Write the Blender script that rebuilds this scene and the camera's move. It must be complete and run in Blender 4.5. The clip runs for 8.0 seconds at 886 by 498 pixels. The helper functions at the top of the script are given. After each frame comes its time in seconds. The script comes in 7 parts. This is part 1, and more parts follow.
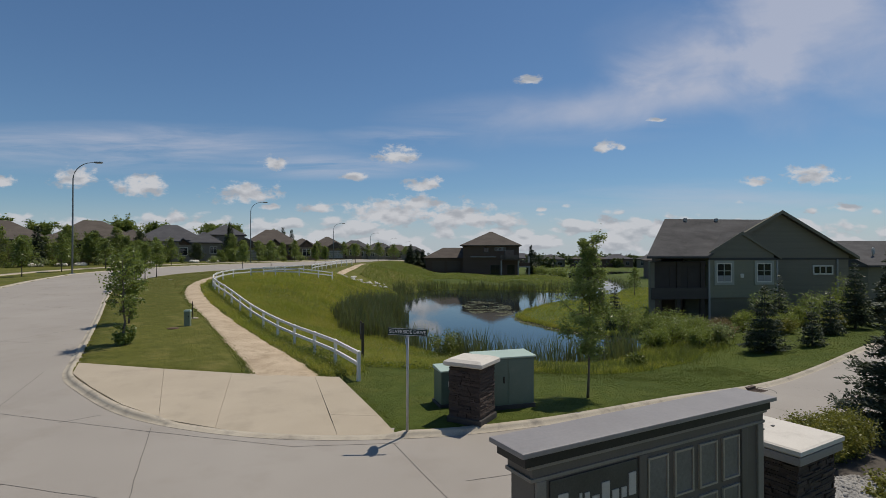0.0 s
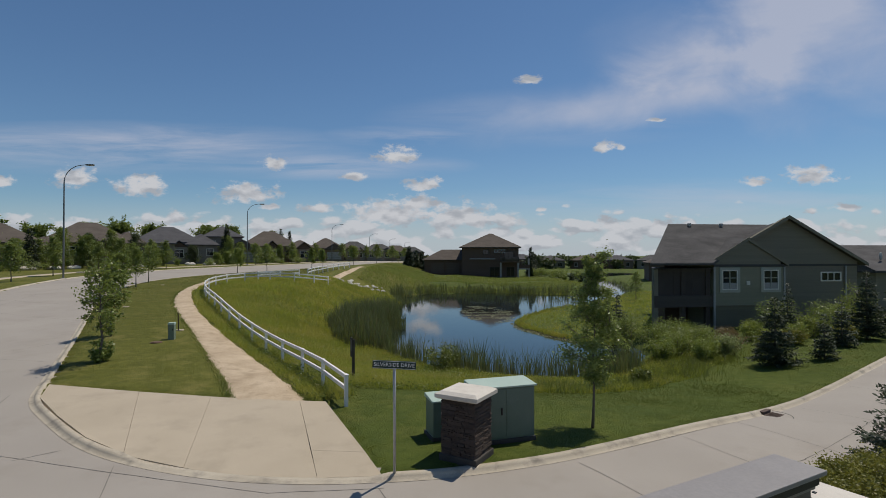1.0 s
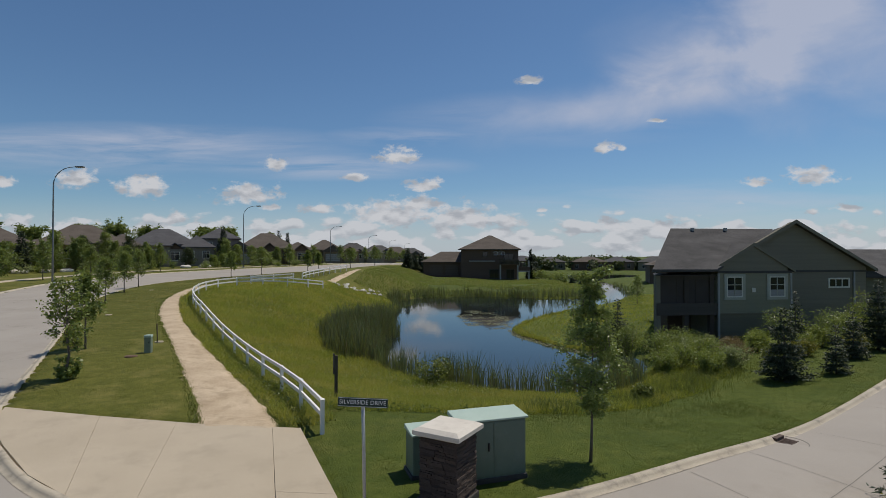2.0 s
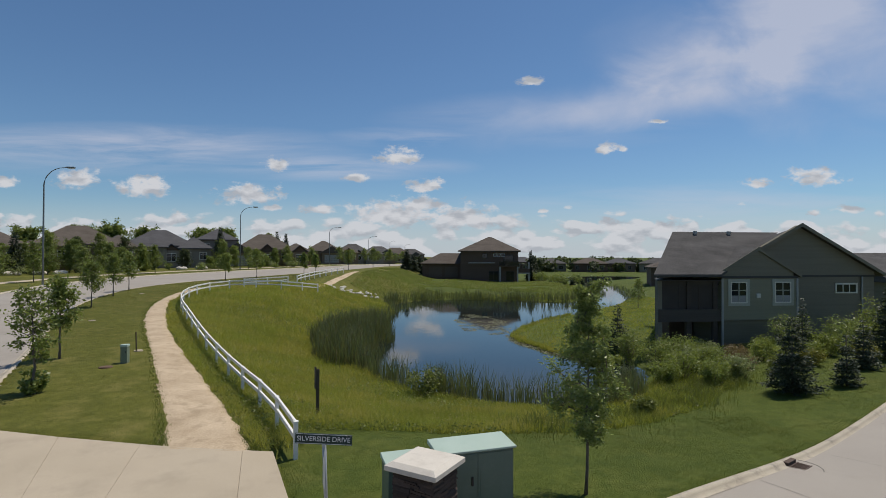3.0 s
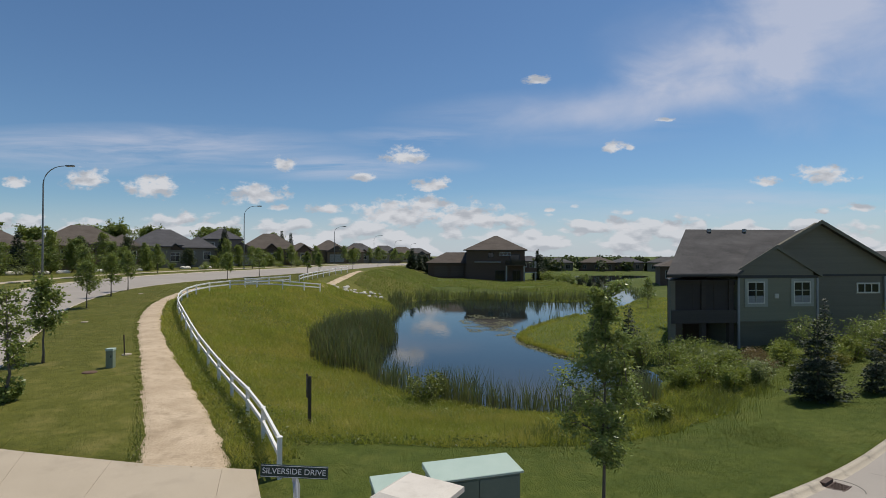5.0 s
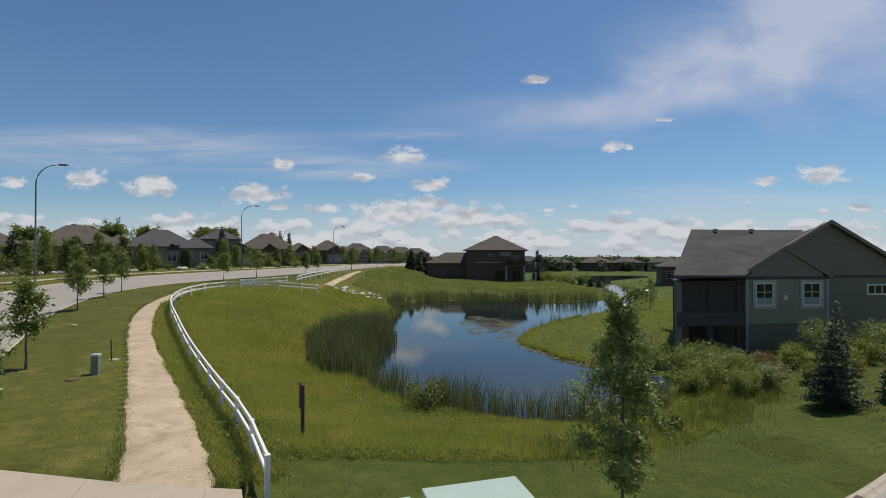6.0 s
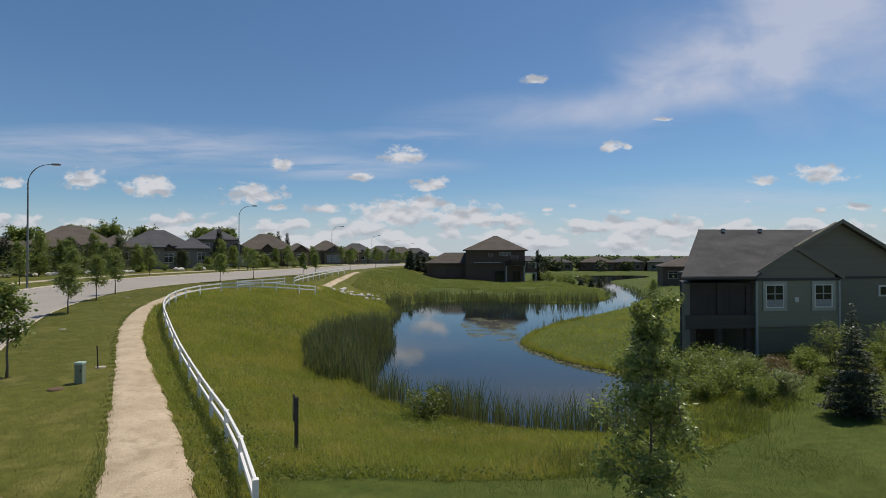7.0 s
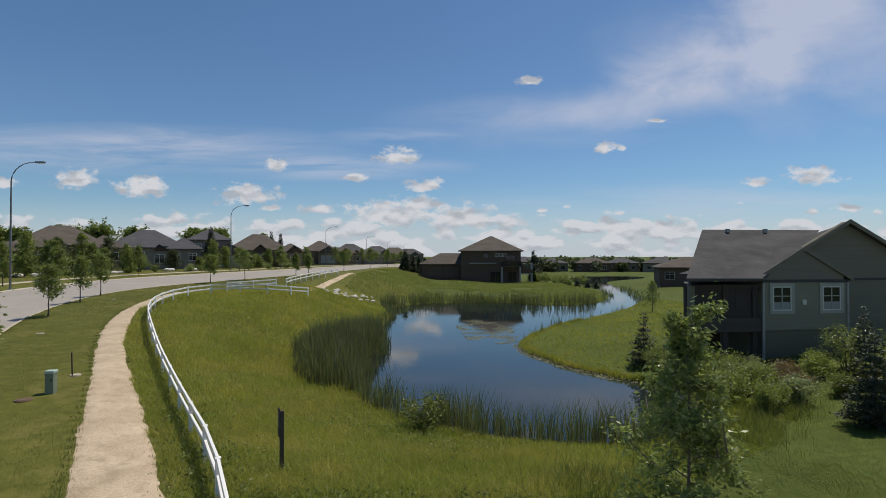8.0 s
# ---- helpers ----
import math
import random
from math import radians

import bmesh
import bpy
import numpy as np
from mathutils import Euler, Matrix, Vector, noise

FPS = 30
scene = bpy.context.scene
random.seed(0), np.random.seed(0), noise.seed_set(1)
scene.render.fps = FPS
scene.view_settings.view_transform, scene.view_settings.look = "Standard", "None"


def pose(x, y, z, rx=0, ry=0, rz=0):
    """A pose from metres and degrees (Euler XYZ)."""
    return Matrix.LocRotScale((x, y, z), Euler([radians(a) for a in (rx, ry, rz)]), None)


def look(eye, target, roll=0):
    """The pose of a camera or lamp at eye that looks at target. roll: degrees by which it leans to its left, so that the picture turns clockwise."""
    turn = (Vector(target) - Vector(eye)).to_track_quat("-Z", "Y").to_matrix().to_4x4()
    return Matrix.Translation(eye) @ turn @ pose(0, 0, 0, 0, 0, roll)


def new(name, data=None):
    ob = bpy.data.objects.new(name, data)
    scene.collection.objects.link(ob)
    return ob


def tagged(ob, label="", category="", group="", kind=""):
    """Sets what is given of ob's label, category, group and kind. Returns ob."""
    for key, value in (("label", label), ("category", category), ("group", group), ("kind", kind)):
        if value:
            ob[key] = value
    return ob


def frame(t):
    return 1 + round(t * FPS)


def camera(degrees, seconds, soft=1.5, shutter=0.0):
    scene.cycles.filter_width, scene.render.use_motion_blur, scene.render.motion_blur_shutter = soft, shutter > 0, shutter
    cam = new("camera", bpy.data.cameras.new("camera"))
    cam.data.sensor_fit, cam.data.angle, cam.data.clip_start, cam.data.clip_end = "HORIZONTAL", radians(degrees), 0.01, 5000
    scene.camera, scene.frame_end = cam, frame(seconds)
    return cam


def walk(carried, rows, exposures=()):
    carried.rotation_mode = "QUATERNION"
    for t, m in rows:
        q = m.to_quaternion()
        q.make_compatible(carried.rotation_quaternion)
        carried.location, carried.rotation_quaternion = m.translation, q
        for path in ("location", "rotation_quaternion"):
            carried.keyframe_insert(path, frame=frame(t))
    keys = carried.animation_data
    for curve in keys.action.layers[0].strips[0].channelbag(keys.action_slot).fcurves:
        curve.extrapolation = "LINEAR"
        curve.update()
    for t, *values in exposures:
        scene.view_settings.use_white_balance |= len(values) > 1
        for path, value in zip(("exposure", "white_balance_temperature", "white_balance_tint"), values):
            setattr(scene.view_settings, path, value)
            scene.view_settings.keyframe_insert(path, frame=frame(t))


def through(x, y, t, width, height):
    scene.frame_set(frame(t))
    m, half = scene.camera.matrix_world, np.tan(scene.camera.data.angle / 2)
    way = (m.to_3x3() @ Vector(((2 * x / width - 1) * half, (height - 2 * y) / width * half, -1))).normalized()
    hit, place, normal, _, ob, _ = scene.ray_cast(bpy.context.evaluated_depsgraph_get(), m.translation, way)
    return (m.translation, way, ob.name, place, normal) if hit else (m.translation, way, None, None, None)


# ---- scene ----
cam = camera(80.0, 8.0, soft=0.5)
PATH = [
    (0, (-1.992, 1.272, 3.756), (-1.991, 3.272, 3.78), 0.0),
    (0.5, (-1.952, 1.793, 3.961), (-1.95, 3.793, 3.984), 0.0),
    (1, (-1.824, 2.339, 4.206), (-1.822, 4.339, 4.23), 0.0),
    (1.5, (-1.638, 2.919, 4.391), (-1.638, 4.919, 4.416), -0.0),
    (3, (-1.013, 4.587, 4.769), (-1.018, 6.587, 4.798), 0.1),
    (3.5, (-0.895, 4.863, 4.793), (-0.931, 6.863, 4.822), 0.2),
    (4, (-0.818, 5.057, 4.771), (-0.857, 7.056, 4.797), 0.2),
    (4.5, (-0.836, 5.399, 4.75), (-0.87, 7.398, 4.776), 0.1),
    (6, (-0.911, 6.662, 4.803), (-0.937, 8.661, 4.829), 0.0),
    (6.5, (-0.972, 7.122, 4.858), (-1.0, 9.121, 4.883), -0.0),
    (7, (-1.028, 7.582, 4.891), (-1.05, 9.582, 4.916), -0.1),
    (7.5, (-1.086, 8.131, 4.896), (-1.098, 10.131, 4.922), -0.1),
]
walk(cam, [(t, look(eye, target, roll)) for t, eye, target, roll in PATH], exposures=[(0, -0.2), (1.5, -0.2), (3.0, -0.05), (3.5, 0.0), (8.0, 0.0)])
# ---------------------------------------------------------------- world, sun
SUN_EL, SUN_AZ = radians(66), radians(52)          # azimuth from +y towards +x
sun_way = Vector((math.sin(SUN_AZ) * math.cos(SUN_EL), math.cos(SUN_AZ) * math.cos(SUN_EL), math.sin(SUN_EL)))


class Nodes:
    """Short hand for building node trees."""

    def __init__(self, tree):
        self.tree = tree
        tree.nodes.clear()

    def add(self, kind, props=None, **inputs):
        n = self.tree.nodes.new(kind)
        for key, value in (props or {}).items():
            setattr(n, key, value)
        for key, value in inputs.items():
            self.put(n, key, value)
        return n

    def put(self, n, key, value):
        sock = n.inputs[int(key[1:])] if key[0] == "i" and key[1:].isdigit() else n.inputs[key.replace("_", " ")]
        if isinstance(value, bpy.types.NodeSocket):
            self.tree.links.new(value, sock)
        elif isinstance(value, bpy.types.Node):
            self.tree.links.new(value.outputs[0], sock)
        else:
            sock.default_value = value

    def math(self, op, a, b=0.0, c=0.0, clamp=False):
        return self.add("ShaderNodeMath", {"operation": op, "use_clamp": clamp}, i0=a, i1=b, i2=c).outputs[0]

    def mix(self, fac, a, b, blend="MIX"):
        n = self.add("ShaderNodeMix", {"data_type": "RGBA", "blend_type": blend, "clamp_factor": True})
        self.put(n, "i0", fac)
        for k, v in ((6, a), (7, b)):
            if isinstance(v, tuple) and len(v) == 3:
                v = (*v, 1)
            self.put(n, f"i{k}", v)
        return n.outputs[2]

    def ramp(self, fac, stops, interp="LINEAR"):
        n = self.add("ShaderNodeValToRGB", Fac=fac)
        r = n.color_ramp
        r.interpolation = interp
        while len(r.elements) < len(stops):
            r.elements.new(0.5)
        for e, (p, c) in zip(r.elements, stops):
            e.position = p
            e.color = (c, c, c, 1) if isinstance(c, (int, float)) else (*c, 1)
        return n.outputs[0]

    def noise(self, vec, scale, detail=3.0, rough=0.55, dist=0.0):
        return self.add("ShaderNodeTexNoise", Vector=vec, Scale=scale, Detail=detail, Roughness=rough, Distortion=dist).outputs[0]


world = bpy.data.worlds.new("world")
scene.world = world
world.use_nodes = True
w = Nodes(world.node_tree)
sky = w.add("ShaderNodeTexSky", {"sky_type": "NISHITA", "sun_disc": False, "sun_elevation": SUN_EL, "sun_rotation": SUN_AZ,
                                  "altitude": 240, "air_density": 1.0, "dust_density": 0.4, "ozone_density": 3.2})
# clouds, laid out on the plane one metre ahead: u to the right, v up
way = w.add("ShaderNodeTexCoord").outputs["Generated"]
sep = w.add("ShaderNodeSeparateXYZ", Vector=way)
ahead = w.math("MAXIMUM", w.math("ABSOLUTE", sep.outputs[1]), 0.05)
U, V_ = w.math("DIVIDE", sep.outputs[0], ahead), w.math("DIVIDE", sep.outputs[2], ahead)
plane = w.add("ShaderNodeCombineXYZ", X=U, Y=V_).outputs[0]
puff = w.math("SUBTRACT", w.noise(w.add("ShaderNodeMapping", Vector=plane, Scale=(1, 1.7, 1)).outputs[0], 34, 5, 0.62), 0.5)
CUMULI = [(-0.70, 0.143, 0.036, 0.018), (-0.572, 0.128, 0.05, 0.019), (-0.375, 0.114, 0.054, 0.018), (-0.32, 0.172, 0.022, 0.012),
          (-0.084, 0.187, 0.036, 0.015), (-0.17, 0.149, 0.024, 0.008), (-0.036, 0.132, 0.032, 0.011), (0.164, 0.331, 0.019, 0.009), (0.306, 0.203, 0.022, 0.010),
          (0.34, 0.203, 0.009, 0.005), (0.70, 0.148, 0.043, 0.016), (0.59, 0.138, 0.024, 0.008), (0.766, 0.09, 0.026, 0.007), (0.70, 0.083, 0.014, 0.005),
          (-0.047, 0.097, 0.042, 0.014), (-0.1, 0.074, 0.075, 0.026), (0.034, 0.069, 0.072, 0.022), (0.125, 0.063, 0.026, 0.012), (-0.24, 0.088, 0.03, 0.009),
          (-0.325, 0.091, 0.017, 0.006), (-0.835, 0.138, 0.022, 0.01), (-0.51, 0.068, 0.026, 0.012), (0.323, 0.055, 0.046, 0.014), (0.418, 0.05, 0.04, 0.014),
          (0.405, 0.257, 0.014, 0.004), (0.188, 0.086, 0.01, 0.004)]
cover = None
for cu, cv, ca, cb in CUMULI:
    ca, cb = ca * 1.08, cb * 1.3
    du = w.math("DIVIDE", w.math("SUBTRACT", U, cu), ca)
    dv = w.math("DIVIDE", w.math("SUBTRACT", V_, cv), cb)
    dv = w.math("MAXIMUM", dv, w.math("MULTIPLY", dv, -1.7))
    d = w.math("ADD", w.math("SQRT", w.math("ADD", w.math("MULTIPLY", du, du), w.math("MULTIPLY", dv, dv))), w.math("MULTIPLY", puff, 3.0))
    k = w.math("SUBTRACT", 1.0, d)
    cover = k if cover is None else w.math("MAXIMUM", cover, k)
cumulus = w.add("ShaderNodeMapRange", {"interpolation_type": "SMOOTHSTEP"}, Value=cover, From_Min=-0.25, From_Max=0.55).outputs[0]
# the broken bank low over the horizon
def bank_noise(dv):
    at = w.add("ShaderNodeMapping", Vector=plane, Location=(0, dv, 0), Scale=(1, 2.2, 1)).outputs[0]
    lump = w.add("ShaderNodeTexVoronoi", {"feature": "SMOOTH_F1"}, Vector=w.add("ShaderNodeMapping", Vector=plane, Location=(0.02, dv, 0), Scale=(1, 1.9, 1)).outputs[0], Scale=17.0, Detail=1.0, Roughness=0.5, Smoothness=0.35).outputs["Distance"]
    return w.math("ADD", w.math("MULTIPLY", w.noise(at, 15.0, 6, 0.55), 0.68), w.math("MULTIPLY", w.math("SUBTRACT", 0.8, lump), 0.42))


low, low_up = bank_noise(0.0), bank_noise(0.022)
fall = w.add("ShaderNodeMapRange", {"interpolation_type": "SMOOTHSTEP"}, Value=V_, From_Min=0.045, From_Max=0.125, To_Min=0.215, To_Max=-0.22).outputs[0]
bank = w.add("ShaderNodeMapRange", {"interpolation_type": "SMOOTHSTEP"}, Value=w.math("ADD", low, fall), From_Min=0.47, From_Max=0.58, To_Max=0.9).outputs[0]
# high thin streaks: a soft fan of ice cloud, feathered along a slight tilt
tilt = w.add("ShaderNodeMapping", Vector=plane, Rotation=(0, 0, radians(-13))).outputs[0]
veil_n = w.noise(w.add("ShaderNodeMapping", Vector=tilt, Scale=(1.1, 4.6, 1)).outputs[0], 3.4, 7, 0.6, 0.7)
veil_m = w.noise(w.add("ShaderNodeMapping", Vector=plane, Scale=(1, 1.5, 1)).outputs[0], 6.5, 5, 0.55, 0.4)
CIRRUS = [(0.66, 0.47, 0.25, 0.17, 0.62), (0.53, 0.362, 0.26, 0.075, 0.55), (0.78, 0.42, 0.45, 0.21, 0.42), (0.41, 0.295, 0.40, 0.06, 0.4), (0.24, 0.272, 0.3, 0.07, 0.34), (0.44, 0.42, 0.22, 0.11, 0.16)]
veil = 0.0
for cu, cv, ca, cb, amount in CIRRUS:
    du = w.math("DIVIDE", w.math("SUBTRACT", U, cu), ca)
    dv = w.math("DIVIDE", w.math("SUBTRACT", V_, w.math("MULTIPLY_ADD", w.math("SUBTRACT", U, cu), 0.12, cv)), cb)
    k = w.math("SQRT", w.math("ADD", w.math("MULTIPLY", du, du), w.math("MULTIPLY", dv, dv)))
    k = w.math("ADD", k, w.math("MULTIPLY", w.math("SUBTRACT", veil_m, 0.5), 0.9))
    k = w.add("ShaderNodeMapRange", {"interpolation_type": "SMOOTHSTEP"}, Value=k, From_Min=1.0, From_Max=0.05, To_Max=amount).outputs[0]
    veil = w.math("ADD", veil, k)
veil = w.math("MULTIPLY", veil, w.add("ShaderNodeMapRange", Value=veil_n, From_Min=0.25, From_Max=0.75, To_Min=0.62, To_Max=1.0).outputs[0])
veil = w.math("MINIMUM", veil, 0.72)
streak_n = w.noise(w.add("ShaderNodeMapping", Vector=plane, Scale=(1, 9, 1)).outputs[0], 3.0, 6, 0.6, 0.4)
STREAKS = [(-0.62, 0.205, 0.5, 0.055, 0.55), (-0.22, 0.17, 0.3, 0.03, 0.55), (-0.06, 0.225, 0.2, 0.025, 0.35), (0.2, 0.26, 0.35, 0.06, 0.25), (0.55, 0.1, 0.6, 0.05, 0.3)]
streak = 0.0
for cu, cv, ca, cb, amount in STREAKS:
    du = w.math("DIVIDE", w.math("SUBTRACT", U, cu), ca)
    dv = w.math("DIVIDE", w.math("SUBTRACT", V_, cv), cb)
    k = w.math("SUBTRACT", 1.0, w.math("SQRT", w.math("ADD", w.math("MULTIPLY", du, du), w.math("MULTIPLY", dv, dv))), clamp=True)
    streak = w.math("MAXIMUM", streak, w.math("MULTIPLY", k, amount))
streak = w.math("MULTIPLY", streak, w.add("ShaderNodeMapRange", Value=streak_n, From_Min=0.35, From_Max=0.65, To_Min=0.0, To_Max=1.6).outputs[0], clamp=True)
above = w.add("ShaderNodeMapRange", Value=V_, From_Min=-0.01, From_Max=0.01).outputs[0]
CLOUD = 1.0
low_haze = w.add("ShaderNodeMapRange", {"interpolation_type": "SMOOTHSTEP"}, Value=V_, From_Min=0.0, From_Max=0.13, To_Min=0.75, To_Max=0.0).outputs[0]
clear_sky = w.mix(low_haze, w.mix(1.0, sky, (0.76, 0.935, 1.05), "MULTIPLY"), (5.9, 6.5, 7.4))
thin = w.mix(w.math("MAXIMUM", veil, streak), clear_sky, (6.5 * CLOUD, 6.75 * CLOUD, 7.9 * CLOUD))
puff_up = w.math("SUBTRACT", w.noise(w.add("ShaderNodeMapping", Vector=plane, Location=(0, 0.014, 0), Scale=(1, 1.7, 1)).outputs[0], 34, 5, 0.62), 0.5)
lit = w.math("ADD", w.math("MULTIPLY", w.math("SUBTRACT", low, low_up), 5.5), w.math("MULTIPLY", w.math("SUBTRACT", puff, puff_up), 1.1))
cloud_tone = w.mix(w.math("ADD", lit, 0.72, clamp=True), (4.9 * CLOUD, 5.2 * CLOUD, 5.75 * CLOUD), (7.35 * CLOUD, 7.5 * CLOUD, 7.9 * CLOUD))
clouded = w.mix(w.math("MULTIPLY", w.math("MAXIMUM", cumulus, bank), above), thin, cloud_tone)
bg = w.add("ShaderNodeBackground", Color=clouded, Strength=0.085)
w.add("ShaderNodeOutputWorld", Surface=bg)

sun = new("sun", bpy.data.lights.new("sun", "SUN"))
sun.data.energy, sun.data.angle, sun.data.color = 4.0, radians(0.53), (1, 0.92, 0.8)
sun.matrix_world = look(sun_way * 100, (0, 0, 0))

# ---------------------------------------------------------------- mesh helpers


def part(name, bm, material, parent=None, label=""):
    """Links a bmesh as one mesh object under a thing or a part."""
    me = bpy.data.meshes.new(name)
    bm.to_mesh(me)
    bm.free()
    return mesh_part(name, me, material, parent, label)


def mesh_part(name, me, material, parent=None, label=""):
    if material is not None and not me.materials:
        me.materials.append(material)
    ob = new(name, me)
    if parent is not None:
        ob.parent = parent
    if label:
        ob["label"] = label
    return ob


def thing(name, m, label, category, group="", kind=""):
    ob = new(name)
    ob.empty_display_size = 0.2
    ob.matrix_world = m
    return tagged(ob, label, category, group, kind)


def box(bm, x0, x1, y0, y1, z0, z1, bevel=0.0):
    """An axis-aligned box, with softened edges."""
    r = bmesh.ops.create_cube(bm, size=1.0, matrix=Matrix.LocRotScale(((x0 + x1) / 2, (y0 + y1) / 2, (z0 + z1) / 2), None, (x1 - x0, y1 - y0, z1 - z0)))
    if bevel:
        edges = {e for v in r["verts"] for e in v.link_edges}
        bmesh.ops.bevel(bm, geom=list(edges), offset=bevel, segments=2, affect="EDGES", profile=0.6)
    return r


def boxed(*args, bevel=0.0):
    bm = bmesh.new()
    box(bm, *args, bevel=bevel)
    return bm


def prism(bm, outline, z0, z1):
    """A prism from a plan outline."""
    a = [bm.verts.new((x, y, z0)) for x, y in outline]
    b = [bm.verts.new((x, y, z1)) for x, y in outline]
    n = len(a)
    bm.faces.new(list(reversed(a)))
    bm.faces.new(b)
    for i in range(n):
        bm.faces.new((a[i], a[(i + 1) % n], b[(i + 1) % n], b[i]))


def solid(bm, verts, faces):
    vs = [bm.verts.new(v) for v in verts]
    return [bm.faces.new([vs[i] for i in f]) for f in faces]


def tube(bm, pts, radii, sides=8, caps=True):
    """A round, tapered rod along points."""
    rings = []
    for i, p in enumerate(pts):
        p = Vector(p)
        d = (Vector(pts[min(i + 1, len(pts) - 1)]) - Vector(pts[max(i - 1, 0)])).normalized()
        u = d.orthogonal().normalized() if abs(d.z) > 0.95 else d.cross(Vector((0, 0, 1))).normalized()
        v = d.cross(u)
        r = radii[i] if isinstance(radii, (list, tuple)) else radii
        rings.append([bm.verts.new(p + r * (math.cos(k * math.tau / sides) * u + math.sin(k * math.tau / sides) * v)) for k in range(sides)])
    for a, b in zip(rings, rings[1:]):
        for k in range(sides):
            bm.faces.new((a[k], a[(k + 1) % sides], b[(k + 1) % sides], b[k])).smooth = True
    if caps:
        bm.faces.new(list(reversed(rings[0])))
        bm.faces.new(rings[-1])


def flat_mesh(name, verts, faces):
    me = bpy.data.meshes.new(name)
    me.from_pydata([tuple(v) for v in verts], [], [tuple(f) for f in faces])
    me.update()
    return me


def tri_mesh(name, verts, faces):
    """A mesh from numpy arrays of vertices and equal faces, quickly."""
    verts, faces = np.asarray(verts, np.float32), np.asarray(faces, np.int32)
    me = bpy.data.meshes.new(name)
    n, k = faces.shape
    me.vertices.add(len(verts))
    me.vertices.foreach_set("co", verts.ravel())
    me.loops.add(n * k)
    me.loops.foreach_set("vertex_index", faces.ravel())
    me.polygons.add(n)
    me.polygons.foreach_set("loop_start", np.arange(0, n * k, k, dtype=np.int32))
    me.update(calc_edges=True)
    return me


# ---------------------------------------------------------------- plan of the land
WATER = -1.5
POND = [(-8.4, 72), (-6.5, 66), (-6.8, 58), (-6.5, 50), (-6.6, 42), (-6.2, 37), (-5, 32.5), (-2.4, 29), (0.2, 27.3), (2.4, 26.8),
        (4.8, 26.4), (7, 27.5), (8.5, 30), (9.8, 32.5), (10, 35.5), (7.9, 36.7), (6.1, 39.9), (4.6, 43.9), (4.4, 46.9), (7.2, 54),
        (13.4, 62.8), (20.6, 71.9), (26.2, 82), (27.2, 84.5), (32.2, 103), (35.1, 123.6), (39, 142), (60, 163), (60, 185), (35, 170),
        (31, 142), (29.8, 121.4), (27.9, 103), (23.3, 86.5), (18.6, 79.7), (14.1, 77.2), (7.2, 81.5), (-4.7, 81.4)]
ROAD_RIGHT = [(-8, 250), (-11, 170), (-13.5, 124), (-17.5, 100), (-22.9, 82), (-28, 70), (-30.7, 64), (-31.6, 57), (-30.5, 50.5),
              (-28.5, 44.6), (-25.9, 38.9), (-19.9, 28.8), (-14.6, 19.4), (-13.5, 17.35), (-11.9, 15.9), (-10.1, 14.35), (-8.45, 13.35),
              (-6.4, 12.6), (-4.6, 12.35), (-2.87, 12.45), (-1.42, 12.7), (1.2, 13.65), (4, 15.43), (8, 18.38), (11.75, 21.27),
              (16.7, 25.1), (23.8, 30.7), (33.8, 38.2)]
ISLAND = [(37, 34), (27, 26.6), (19.5, 21), (14.4, 17.2), (10.3, 14.7), (6.3, 12.2), (4.3, 11.1), (2.4, 10.1), (0.8, 9.0), (-0.8, 7.8), (-2.0, 6.8),
          (-2.6, 5.8), (-2.6, 4.9), (-2.0, 4.0), (0, 3), (6, 3), (30, 3)]
ROAD_LEFT = [(-18, -30), (-21, 0), (-26, 18), (-33, 34.5), (-37.5, 43.7), (-41, 53), (-43.3, 62), (-42.4, 76), (-37.5, 89), (-30.4, 104),
             (-24, 128), (-19.5, 170), (-15, 250)]
ROAD = ROAD_RIGHT + ISLAND + [(30, -30)] + ROAD_LEFT


def rounded(pts, closed=False, times=2):
    """Corner cutting, which turns a polyline into a smooth curve."""
    for _ in range(times):
        out = [] if closed else [pts[0]]
        for i in range(len(pts) if closed else len(pts) - 1):
            a, b = Vector(pts[i]), Vector(pts[(i + 1) % len(pts)])
            out += [tuple(a.lerp(b, 0.25)), tuple(a.lerp(b, 0.75))]
        pts = out if closed else out + [pts[-1]]
    return pts


def signed(x, y, poly):
    """Distance to a closed outline, positive inside."""
    best = np.full(x.shape, 1e9)
    inside = np.zeros(x.shape, bool)
    for (x0, y0), (x1, y1) in zip(poly, poly[1:] + poly[:1]):
        dx, dy = x1 - x0, y1 - y0
        k = np.clip(((x - x0) * dx + (y - y0) * dy) / (dx * dx + dy * dy + 1e-12), 0, 1)
        best = np.minimum(best, np.hypot(x - x0 - k * dx, y - y0 - k * dy))
        if dy:
            inside ^= ((y0 > y) != (y1 > y)) & (x < dx * (y - y0) / dy + x0)
    return np.where(inside, best, -best)


def ease(t):
    t = np.clip(t, 0, 1)
    return t * t * (3 - 2 * t)


pond_line = rounded(POND, True, 2)
road_line = rounded(ROAD, True, 2)


